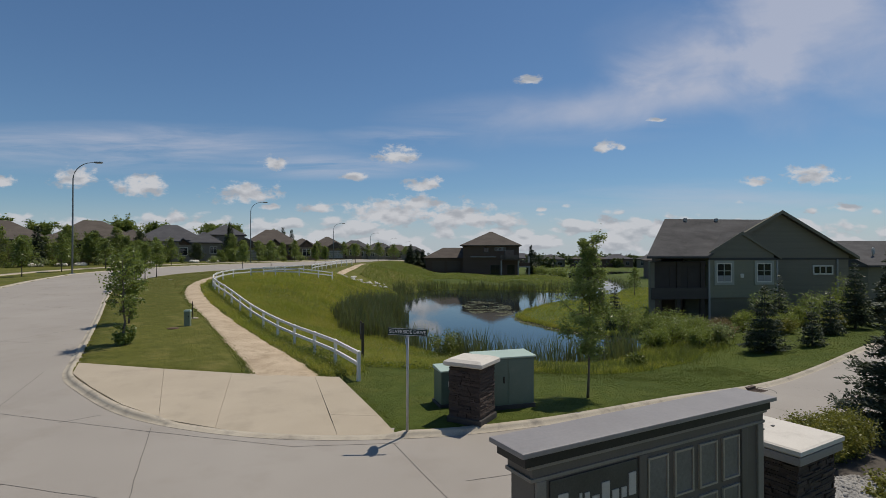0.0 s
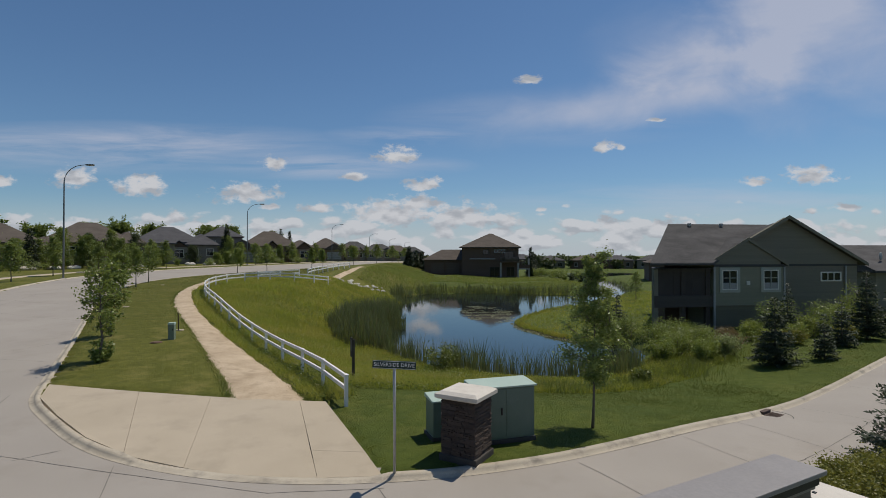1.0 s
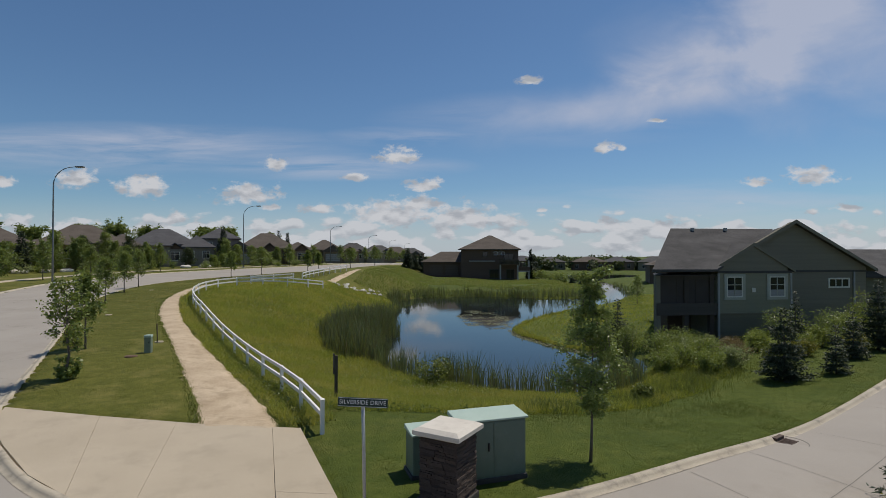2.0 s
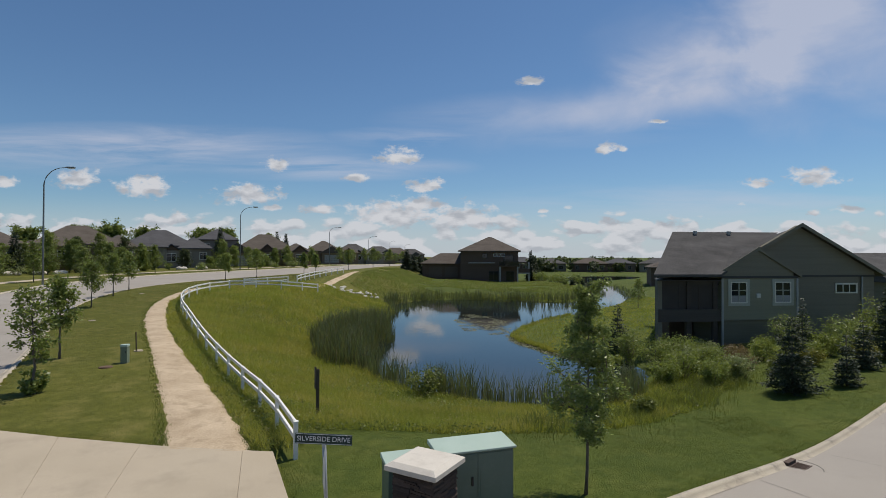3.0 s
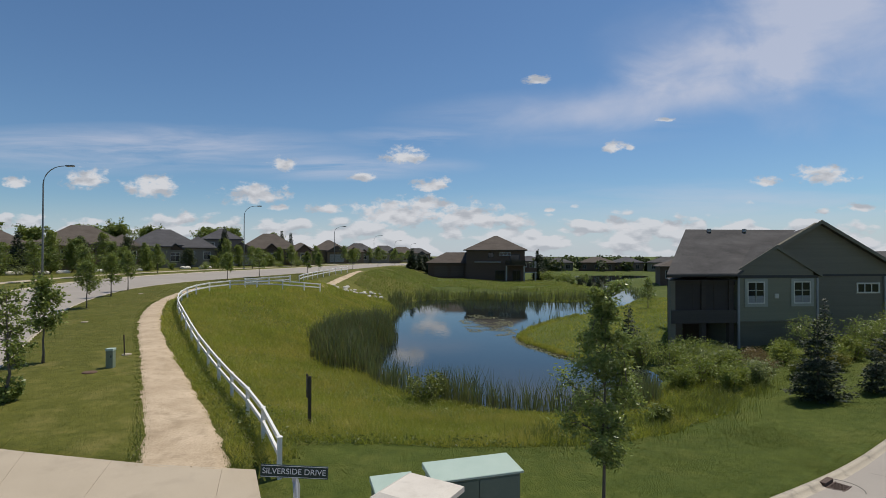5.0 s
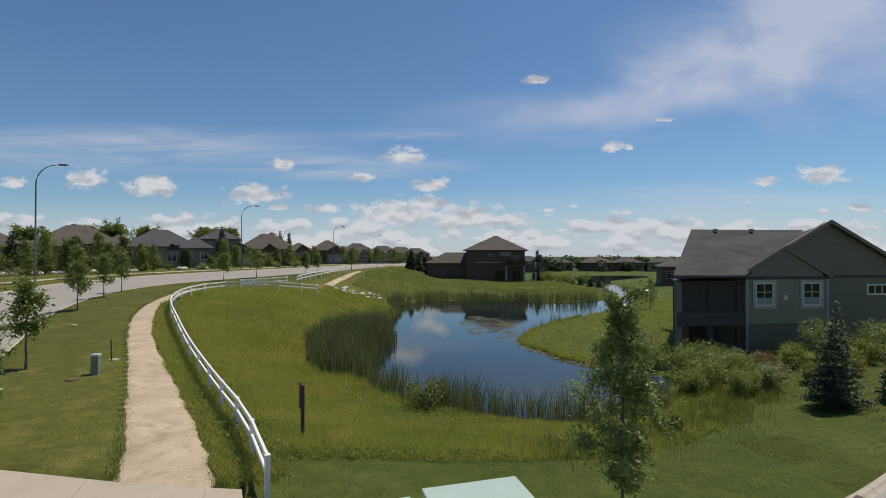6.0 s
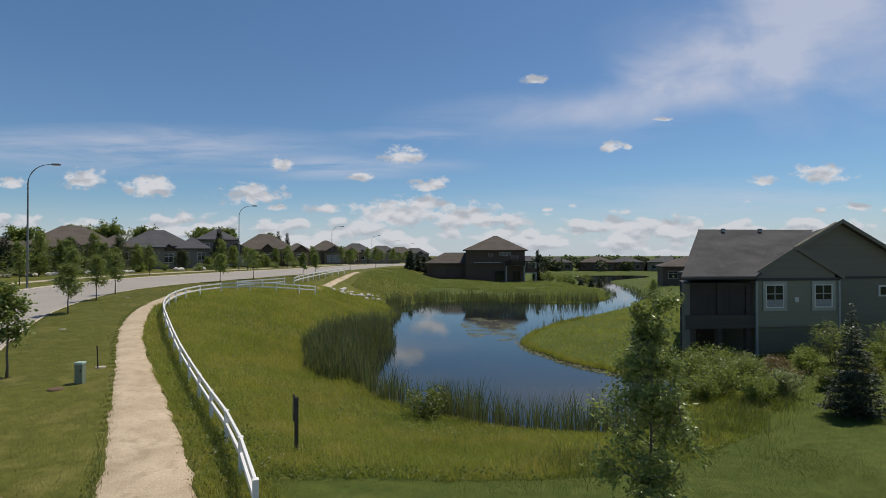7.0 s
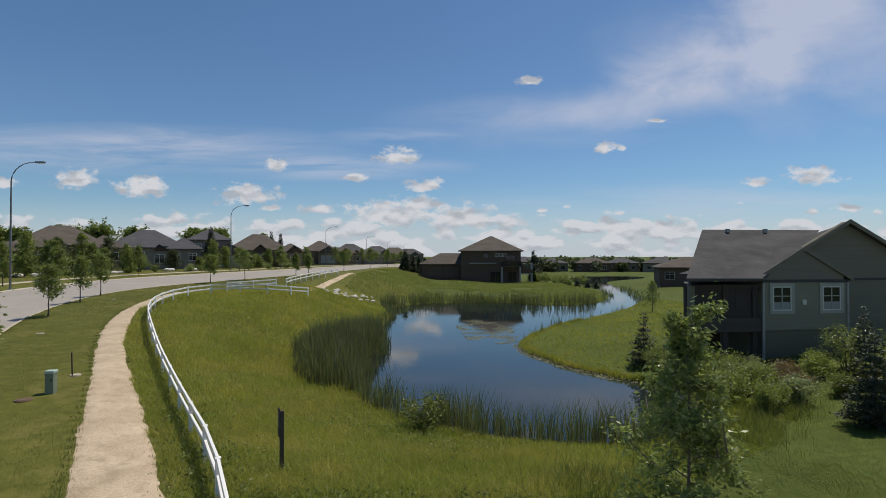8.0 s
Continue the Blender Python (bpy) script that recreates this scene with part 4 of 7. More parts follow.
def stone_pillar(m, w, h, cap_w, label, seed, cap=0.16, chamfer=0.1):
    """A pier of stacked stone pieces round a core, with a chamfered cast cap."""
    gen = random.Random(seed)
    top = thing("stone_pillar", m, label, "stone pillar")
    core = part("core", boxed(-w / 2 + 0.05, w / 2 - 0.05, -w / 2 + 0.05, w / 2 - 0.05, -0.1, h, bevel=0.0), mortar, top)
    meshes = []
    for k in range(6):
        bm = boxed(-0.5, 0.5, -0.5, 0.5, -0.5, 0.5)
        for v in bm.verts:
            v.co += Vector((gen.uniform(-0.05, 0.05), gen.uniform(-0.16, 0.16), gen.uniform(-0.09, 0.09)))
        me = bpy.data.meshes.new("stone")
        bm.to_mesh(me)
        bm.free()
        me.materials.append(stone_dark)
        meshes.append(me)
    for side in range(4):
        z = 0.0
        while z < h - 0.03:
            t = min(gen.choice((0.035, 0.05, 0.065)), h - z)
            x = -w / 2
            while x < w / 2 - 0.01:
                L = min(gen.uniform(0.12, 0.34), w / 2 - x)
                if w / 2 - x - L < 0.06:
                    L = w / 2 - x
                s = mesh_part("stone", gen.choice(meshes), None, core)
                s.matrix_basis = pose(0, 0, 0, 0, 0, side * 90) @ pose(x + L / 2, -w / 2 + 0.045 + gen.uniform(-0.015, 0.01), z + t / 2) @ Matrix.Diagonal((L - 0.006, 0.1, t - 0.005, 1))
                x += L
            z += t
    part("base", boxed(-w / 2 - 0.05, w / 2 + 0.05, -w / 2 - 0.05, w / 2 + 0.05, -0.1, 0.13, bevel=0.02), mortar, top, "dark stone plinth")
    c = cap_w / 2
    bm = bmesh.new()
    lv = [(c - 0.05, h), (c, h + 0.03), (c, h + cap - chamfer * 0.55), (c - chamfer, h + cap)]
    V = [(sx * r, sy * r, z) for r, z in lv for sx, sy in ((-1, -1), (1, -1), (1, 1), (-1, 1))]
    F = [(3, 2, 1, 0), (12, 13, 14, 15)] + [(4 * k + i, 4 * k + (i + 1) % 4, 4 * k + 4 + (i + 1) % 4, 4 * k + 4 + i) for k in range(3) for i in range(4)]
    solid(bm, V, F)
    part("cap", bm, cast_stone, top, "pale chamfered cast-stone cap")
    return top


stone_pillar(pose(-1.32, 13.42, land(-1.3, 13.5), 0, 0, -30), 0.76, 1.26, 0.98, "dark stacked-stone pillar with a pale cast cap, on the grass", 3)

# street sign on a steel post, the stop sign seen edge-on
blade_green = material("sign_green", (0.012, 0.03, 0.024), (0.02, 0.042, 0.034), 0.4, grain=30, blotch=3, bump=0.02)
sign_white = material("sign_white", (0.7, 0.72, 0.7), (0.8, 0.8, 0.78), 0.4, grain=30, blotch=3, bump=0.02)


def lettering(name, body, size, m, mat, parent, label=""):
    """Words in the built-in font, as a thin mesh."""
    cu = bpy.data.curves.new(name, "FONT")
    cu.body, cu.size, cu.align_x, cu.align_y, cu.extrude = body, size, "CENTER", "CENTER", 0.0015
    ob = new("tmp", cu)
    me = bpy.data.meshes.new_from_object(ob.evaluated_get(bpy.context.evaluated_depsgraph_get()))
    bpy.data.objects.remove(ob)
    o = mesh_part(name, me, mat, parent, label)
    o.matrix_basis = m
    return o


sg = thing("street_sign", pose(-2.75, 12.6, land(-2.6, 12.6)), "dark street name blade on a leaning galvanised steel post", "street sign")
bm = bmesh.new()
tube(bm, [(0, 0, -0.2), (0.02, -0.26, 1.1), (0.04, -0.51, 2.12)], 0.028, 10)
part("post", bm, galvanised, sg)
bl = part("blade", boxed(-0.4, 0.4, -0.008, 0.008, -0.075, 0.075, bevel=0.003), blade_green, sg, "dark green blade with white letters")
bl.matrix_basis = pose(0.04, -0.525, 2.19, 0, 3, 2)
lettering("lettering", "SILVERSIDE DRIVE", 0.096, pose(0, -0.011, 0, 90, 0, 0), sign_white, bl, "white capital letters")
for z in (-0.068, 0.062):
    part("border", boxed(-0.393, 0.393, -0.0105, -0.009, z, z + 0.006), sign_white, bl, "white edge line")
bm = bmesh.new()
oct_ = [(0.3 * math.cos(math.tau * (k + 0.5) / 8), 0.3 * math.sin(math.tau * (k + 0.5) / 8)) for k in range(8)]
prism(bm, oct_, -0.002, 0.002)
st = part("octagon_plate", bm, galvanised, sg, "thin bare metal octagonal plate")
st.matrix_basis = pose(0.035, -0.43, 1.76, 0, -90, 7)
part("bracket", boxed(0.015, 0.065, -0.54, -0.49, 2.08, 2.12, bevel=0.004), galvanised, sg)

# post with an information board by the meadow
panel_brown = material("faded_notice", (0.09, 0.08, 0.06), (0.17, 0.15, 0.12), 0.7, grain=60, blotch=8, bump=0.02)
bp = thing("notice_post", pose(-5.05, 21.5, land(-5.05, 21.5), 0, 0, -60), "dark weathered wooden post with a narrow notice board", "notice post")
part("post", boxed(-0.045, 0.045, -0.045, 0.045, -0.25, 1.42, bevel=0.008), dark_wood, bp)
part("board", boxed(-0.13, 0.045, -0.07, -0.045, 0.78, 1.48, bevel=0.006), dark_wood, bp)
part("notice", boxed(-0.1, 0.015, -0.076, -0.07, 1.0, 1.4, bevel=0.002), panel_brown, bp, "faded brown notice sheet")

# cable pedestal, stake and manhole on the verge
pd = thing("cable_pedestal", pose(-13.82, 25.8, land(-13.82, 25.8), 0, 0, 8), "pale green utility pedestal on the verge", "utility pedestal")
ped_green = material("pale_green_plastic", (0.15, 0.19, 0.13), (0.21, 0.25, 0.175), 0.6, grain=30, blotch=2, bump=0.03)
part("body", boxed(-0.13, 0.13, -0.12, 0.12, -0.1, 0.68, bevel=0.025), ped_green, pd)
part("cap", boxed(-0.145, 0.145, -0.135, 0.135, 0.64, 0.74, bevel=0.03), cabinet_top, pd, "pale green rounded cap")
part("lock", boxed(0.05, 0.085, -0.135, -0.115, 0.4, 0.48, bevel=0.004), mortar, pd)
sk = thing("marker_stake", pose(-14.5, 27.75, land(-14.5, 27.75), 3, 0, 0), "thin dark marker stake in the grass by the path", "marker stake")
part("stake", boxed(-0.022, 0.022, -0.014, 0.014, -0.2, 0.85, bevel=0.004), dark_wood, sk)
part("tip", boxed(-0.023, 0.023, -0.015, 0.015, 0.8, 0.87, bevel=0.004), rust, sk)
old_iron = material("dull_iron", (0.09, 0.055, 0.036), (0.17, 0.11, 0.075), 0.9, 0.1, grain=40, blotch=5, bump=0.2)
mh = thing("manhole_cover", pose(-14.11, 25.05, land(-14.11, 25.05) + 0.015), "rusty round iron cover in the verge", "manhole cover")
bm = bmesh.new()
bmesh.ops.create_cone(bm, cap_ends=True, segments=24, radius1=0.2, radius2=0.185, depth=0.05)
part("cover", bm, old_iron, mh)
bm = bmesh.new()
bmesh.ops.create_cone(bm, cap_ends=True, segments=24, radius1=0.25, radius2=0.235, depth=0.03)
part("ring", bm, old_iron, mh)

# ---------------------------------------------------------------- street lamps


def street_lamp(x, y, height, reach, yaw, label="tall dark steel street lamp with a curved arm"):
    top = thing("street_lamp", pose(x, y, land(x, y), 0, 0, yaw), label, "street lamp", "street lamps along the road")
    bm = bmesh.new()
    pts = [(0, 0, -0.3), (0, 0, height * 0.45), (0, 0, height * 0.84)]
    for k in range(1, 8):
        a = k / 7 * math.pi / 2
        pts.append((reach * (1 - math.cos(a)) * 0.85, 0, height * 0.84 + height * 0.15 * math.sin(a)))
    pts.append((reach, 0, height * 0.993))
    tube(bm, pts, [0.1, 0.085, 0.065] + [0.055 - 0.003 * k for k in range(8)], 8)
    part("pole", bm, lamp_steel, top)
    bm = boxed(-0.1, 0.75, -0.16, 0.16, -0.1, 0.06, bevel=0.05)
    hd = part("head", bm, lamp_steel, top)
    hd.matrix_basis = pose(reach, 0, height * 0.993)
    part("lens", boxed(0.1, 0.65, -0.11, 0.11, -0.13, -0.095, bevel=0.01), cast_stone, hd, "pale lamp lens")
    part("base_plate", boxed(-0.2, 0.2, -0.2, 0.2, -0.15, 0.06, bevel=0.02), galvanised, top)
    return top


street_lamp(-42.75, 59.4, 12.4, 2.4, 2)
street_lamp(-38.0, 100.2, 11.35, 2.4, 0)
street_lamp(-34.2, 157, 10.8, 2.6, 0)
street_lamp(-31.0, 213, 11.1, 2.6, -2)
street_lamp(-29.3, 275, 11.5, 2.6, -3)
street_lamp(-26.5, 345, 11.5, 2.6, -3)

for x, y in ((-14.5, 27.9), (-21.9, 35.9), (-27.6, 51.0)):
    cv = thing("valve_cover", pose(x, y, land(x, y) - 0.01, 0, 0, 20), "small pale concrete valve cover set in the verge", "valve cover", "valve covers in the verge")
    bm = bmesh.new()
    bmesh.ops.create_cone(bm, cap_ends=True, segments=14, radius1=0.2, radius2=0.18, depth=0.09)
    part("collar", bm, concrete, cv)
    bm = bmesh.new()
    bmesh.ops.create_cone(bm, cap_ends=True, segments=14, radius1=0.1, radius2=0.095, depth=0.1)
    part("lid", bm, kerb_concrete, cv)

# ---------------------------------------------------------------- entrance monument on the island
taupe = material("taupe_trim", (0.1, 0.088, 0.072), (0.14, 0.122, 0.1), 0.6, grain=50, blotch=2, bump=0.05)
pale_taupe = material("pale_taupe_trim", (0.19, 0.17, 0.14), (0.25, 0.225, 0.185), 0.6, grain=50, blotch=2, bump=0.05)
panel_dark = material("dark_panel", (0.05, 0.047, 0.04), (0.085, 0.08, 0.07), 0.5, grain=60, blotch=3, bump=0.06)
panel_slate = material("grey_plaque", (0.12, 0.115, 0.105), (0.2, 0.19, 0.18), 0.35, grain=30, blotch=2.2, bump=0.02)
cap_grey = material("grey_metal_cap", (0.21, 0.195, 0.185), (0.28, 0.262, 0.25), 0.5, 0.1, grain=25, blotch=1.4, bump=0.04)
soffit_black = material("black_metal", (0.02, 0.02, 0.02), (0.04, 0.038, 0.036), 0.5, 0.3, grain=30, blotch=2)
letter_pale = material("pale_letters", (0.42, 0.4, 0.36), (0.54, 0.51, 0.46), 0.55, 0.1, grain=40, blotch=3, bump=0.02)
letter_grey = material("brushed_letters", (0.3, 0.26, 0.2), (0.4, 0.35, 0.28), 0.55, 0.1, grain=40, blotch=3, bump=0.02)

mon = thing("entrance_monument", pose(0.24, 6.96, land(0.3, 6.9), 0, 0, 28.9), "low grey entrance sign wall with a flat cap and framed panels", "entrance sign")
part("body", boxed(-1.72, 1.72, -0.17, 0.17, -0.2, 1.83, bevel=0.01), taupe, mon)
part("cap", boxed(-1.91, 1.91, -0.26, 0.26, 2.0, 2.05, bevel=0.01), cap_grey, mon, "flat grey metal cap")
part("band", boxed(-1.85, 1.85, -0.215, 0.215, 1.9, 2.0, bevel=0.004), soffit_black, mon, "black recessed band under the cap")
part("cornice", boxed(-1.8, 1.8, -0.205, 0.205, 1.865, 1.9, bevel=0.01), pale_taupe, mon)
part("frieze", boxed(-1.75, 1.75, -0.185, 0.185, 1.78, 1.865, bevel=0.006), taupe, mon)
part("string_course", boxed(-1.77, 1.77, -0.195, 0.195, 1.745, 1.78, bevel=0.006), pale_taupe, mon)
part("foot", boxed(-1.8, 1.8, -0.24, 0.24, -0.2, 0.3, bevel=0.02), cast_stone, mon, "pale stone foot")
for x in (-1.655, -0.345, 1.36, 1.68):
    part("pilaster", boxed(x - 0.055, x + 0.055, -0.2, -0.168, 0.3, 1.745, bevel=0.008), pale_taupe if abs(x) > 1.5 else taupe, mon)
tp = part("name_panel", boxed(-1.55, -0.42, -0.188, -0.168, 0.62, 1.72, bevel=0.006), panel_dark, mon, "dark panel with brushed lettering")
x = -1.46
for k, (wd, lo, hi) in enumerate([(0.12, 1.38, 1.58), (0.07, 1.38, 1.48), (0.03, 1.38, 1.54), (0.06, 1.38, 1.53), (0.09, 1.38, 1.48), (0.1, 1.38, 1.58), (0.09, 1.38, 1.48), (0.07, 1.38, 1.48), (0.1, 1.38, 1.6)]):
    part("name_bar", boxed(x, x + wd, -0.196, -0.187, lo, hi), letter_pale, tp, "pale bar")
    x += wd + 0.035
for a, b in ((-1.2, -1.0), (-0.94, -0.78), (-0.72, -0.56)):
    part("small_bar", boxed(a, b, -0.196, -0.187, 1.16, 1.25), letter_grey, tp)
for i in range(4):
    for j in range(2):
        x0, z0 = -0.27 + i * 0.41, 1.21 - j * 0.56
        fr = bmesh.new()
        for q in ((x0, x0 + 0.31, z0, z0 + 0.022), (x0, x0 + 0.31, z0 + 0.458, z0 + 0.48), (x0, x0 + 0.022, z0 + 0.022, z0 + 0.458), (x0 + 0.288, x0 + 0.31, z0 + 0.022, z0 + 0.458)):
            box(fr, q[0], q[1], -0.196, -0.169, q[2], q[3])
        f = part("panel_frame", fr, letter_grey, mon, "thin pale frame")
        part("panel", boxed(x0 + 0.02, x0 + 0.29, -0.18, -0.169, z0 + 0.02, z0 + 0.46), panel_slate, f, "blank smooth grey plaque")

pier = stone_pillar(pose(2.56, 8.5, land(2.5, 8.5), 0, 0, 31), 0.96, 1.3, 1.14, "dark stacked-stone pier with a broad pale cap beside the entrance sign", 11, 0.1, 0.03)
part("cap_band", boxed(-0.555, 0.555, -0.555, 0.555, 1.2, 1.302, bevel=0.012), cap_grey, pier, "grey band below the pale cap")

for x in (-0.12, 0.14):
    part("cap_bolt", boxed(x - 0.022, x + 0.022, 0.1, 0.14, 1.395, 1.412, bevel=0.004), soffit_black, pier, "small dark bolt in the cap")

# planting bed with pale stones
bed_stone = material("pale_bed_stones", (0.17, 0.16, 0.145), (0.44, 0.42, 0.385), 0.9, grain=30, blotch=3, bump=0.5)
gen = np.random.default_rng(5)
px, py = scatter((3.4, 8.0, 7.8, 11.6), 15000, gen, lambda x, y: (signed(x, y, road_line) < -0.5) & (y < 0.62 * x + 7.3 + 0.3 * noise2(x, y, 1.2)) & (y > 0.75 * x + 3.5))
V, F = [], []
ico = bmesh.new()
bmesh.ops.create_icosphere(ico, subdivisions=1, radius=1)
iv = np.array([v.co[:] for v in ico.verts])
fi = np.array([[v.index for v in f.verts] for f in ico.faces])
ico.free()
r = gen.uniform(0.022, 0.055, len(px))
C = np.stack([px, py, turf(px, py) + r * 0.3], -1)
sc = r[:, None, None] * gen.uniform(0.7, 1.3, (len(px), 1, 3))
V = (iv[None] * sc + gen.normal(size=(len(px), 12, 3)) * r[:, None, None] * 0.12 + C[:, None]).reshape(-1, 3)
F = (fi[None] + np.arange(len(px))[:, None, None] * 12).reshape(-1, 3)
tagged(mesh_part("bed_stones", tri_mesh("bed_stones", V, F), bed_stone), "pale crushed stone covering the planting bed", "gravel", kind="stuff")
bed_soil = material("bed_soil", (0.05, 0.042, 0.034), (0.11, 0.095, 0.08), 0.95, grain=30, blotch=2, bump=0.5, space="World")
bed = between("planting_bed", [(3.0, 9.6), (4.4, 11.6), (6.2, 13.0), (7.4, 13.6)], [(3.6, 7.4), (6.6, 9.4), (8.6, 11.6)], 4, bed_soil, 0.012)
tagged(bed, "dark soil planting bed on the entrance island", "planting bed", kind="structure")
for k, (x, y, wd, h) in enumerate([(5.5, 10.35, 0.5, 0.3), (4.75, 9.45, 0.4, 0.22), (5.05, 9.85, 0.4, 0.2), (6.3, 10.5, 0.5, 0.32), (5.6, 9.4, 0.4, 0.25)]):
    shrub("bedding_plant", x, y, wd, h, hedge_leaf, 40 + k, "small green bedding plant among pale stones", 350, 0.07, "plant", "plants in the bed", stems=8)
for k, (x, y, wd, h) in enumerate([(4.85, 11.25, 1.0, 0.72), (5.5, 11.65, 1.05, 0.8), (6.15, 12.05, 1.05, 0.8)]):
    shrub("clipped_shrub", x, y, wd, h, hedge_leaf, 60 + k, "dense yellow-green clipped shrub on the island", 15000, 0.05, "shrub", "clipped shrubs on the island", stems=46)
conifer("spruce", 8.6, 12.9, 4.6, 1.6, spruce_needle, 81, "dark spruce on the entrance island beside the lane", density=8.0, needle=0.11)

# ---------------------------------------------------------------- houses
# siding in three tones: bay palest, side wall and gables darker, basement darkest
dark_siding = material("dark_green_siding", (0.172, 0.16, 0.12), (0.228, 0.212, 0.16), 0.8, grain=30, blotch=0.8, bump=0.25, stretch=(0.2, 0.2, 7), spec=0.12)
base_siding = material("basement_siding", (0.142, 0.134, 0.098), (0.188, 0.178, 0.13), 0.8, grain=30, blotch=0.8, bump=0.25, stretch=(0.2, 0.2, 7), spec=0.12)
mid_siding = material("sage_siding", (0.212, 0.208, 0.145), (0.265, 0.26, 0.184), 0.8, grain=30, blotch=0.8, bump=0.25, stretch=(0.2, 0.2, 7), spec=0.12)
brown_siding = material("brown_siding", (0.08, 0.053, 0.037), (0.12, 0.083, 0.06), 0.8, grain=25, blotch=0.6, bump=0.3, stretch=(0.2, 0.2, 6))
tan_stucco = material("tan_stucco", (0.16, 0.12, 0.085), (0.235, 0.182, 0.132), 0.9, grain=40, blotch=0.5, bump=0.2)
grey_stucco = material("grey_stucco", (0.175, 0.155, 0.13), (0.25, 0.225, 0.19), 0.9, grain=40, blotch=0.5, bump=0.2)
dark_shingle = material("dark_shingles", (0.035, 0.034, 0.034), (0.13, 0.125, 0.122), 0.95, grain=13, blotch=0.5, bump=0.6, bump_scale=14, stretch=(1, 1, 3.5), spec=0.2)
brown_shingle = material("brown_shingles", (0.07, 0.058, 0.048), (0.135, 0.114, 0.096), 0.95, grain=9, blotch=0.5, bump=0.6, bump_scale=14, stretch=(1, 1, 3.5), spec=0.2)
blue_shingle = material("slate_shingles", (0.055, 0.054, 0.058), (0.11, 0.108, 0.112), 0.95, grain=9, blotch=0.5, bump=0.6, bump_scale=14, stretch=(1, 1, 3.5), spec=0.2)
fascia_dark = material("dark_fascia", (0.035, 0.034, 0.032), (0.06, 0.058, 0.055), 0.6, grain=30, blotch=1.0)
white_trim = material("white_trim", (0.56, 0.54, 0.46), (0.66, 0.64, 0.55), 0.5, grain=30, blotch=1.5, bump=0.03)
pale_trim = material("pale_sage_trim", (0.3, 0.31, 0.25), (0.38, 0.39, 0.32), 0.55, grain=30, blotch=1.5, bump=0.03)
grey_trim = material("grey_trim", (0.27, 0.275, 0.26), (0.36, 0.365, 0.345), 0.5, grain=30, blotch=1.5, bump=0.03)
foundation = material("concrete_base", (0.13, 0.125, 0.115), (0.2, 0.19, 0.175), 0.9, grain=30, blotch=1.0, bump=0.2)


def glass_material():
    m = bpy.data.materials.new("window_glass")
    m.use_nodes = True
    n = Nodes(m.node_tree)
    p = n.add("ShaderNodeBsdfPrincipled", Base_Color=(0.015, 0.018, 0.02, 1), Roughness=0.04, IOR=1.5)
    pos = n.add("ShaderNodeNewGeometry").outputs["Position"]
    n.put(p, "Normal", n.add("ShaderNodeBump", Strength=0.03, Distance=0.05, Height=n.noise(pos, 0.8, 2)).outputs[0])
    n.add("ShaderNodeOutputMaterial", Surface=p)
    return m


pane_glass = glass_material()
blind_white = material("window_blind", (0.24, 0.24, 0.225), (0.34, 0.34, 0.32), 0.7, grain=20, blotch=2, stretch=(0.3, 0.3, 8))


def hip_roof(bm, x0, x1, y0, y1, z, rise, over=0.45, gables="", thick=0.18):
    """A hipped roof over a rectangle, with eaves; gables: ends ('-', '+') of the longer way that are gabled."""
    x0, x1, y0, y1 = x0 - over, x1 + over, y0 - over, y1 + over
    along = x1 - x0 >= y1 - y0
    half = (y1 - y0) / 2 if along else (x1 - x0) / 2
    inset0 = 0.0 if "-" in gables else half
    inset1 = 0.0 if "+" in gables else half
    if along:
        ym = (y0 + y1) / 2
        a, b = (x0 + inset0, ym, z + rise), (x1 - inset1, ym, z + rise)
    else:
        xm = (x0 + x1) / 2
        a, b = (xm, y0 + inset0, z + rise), (xm, y1 - inset1, z + rise)
    lo = [(x0, y0, z - thick), (x1, y0, z - thick), (x1, y1, z - thick), (x0, y1, z - thick)]
    up = [(x0, y0, z), (x1, y0, z), (x1, y1, z), (x0, y1, z)]
    V = lo + up + [a, b]
    F = [(3, 2, 1, 0), (0, 1, 5, 4), (1, 2, 6, 5), (2, 3, 7, 6), (3, 0, 4, 7)]
    if along:
        F += [(4, 5, 9, 8), (6, 7, 8, 9), (7, 4, 8), (5, 6, 9)]
    else:
        F += [(5, 6, 9, 8), (7, 4, 8, 9), (4, 5, 8), (6, 7, 9)]
    solid(bm, V, F)


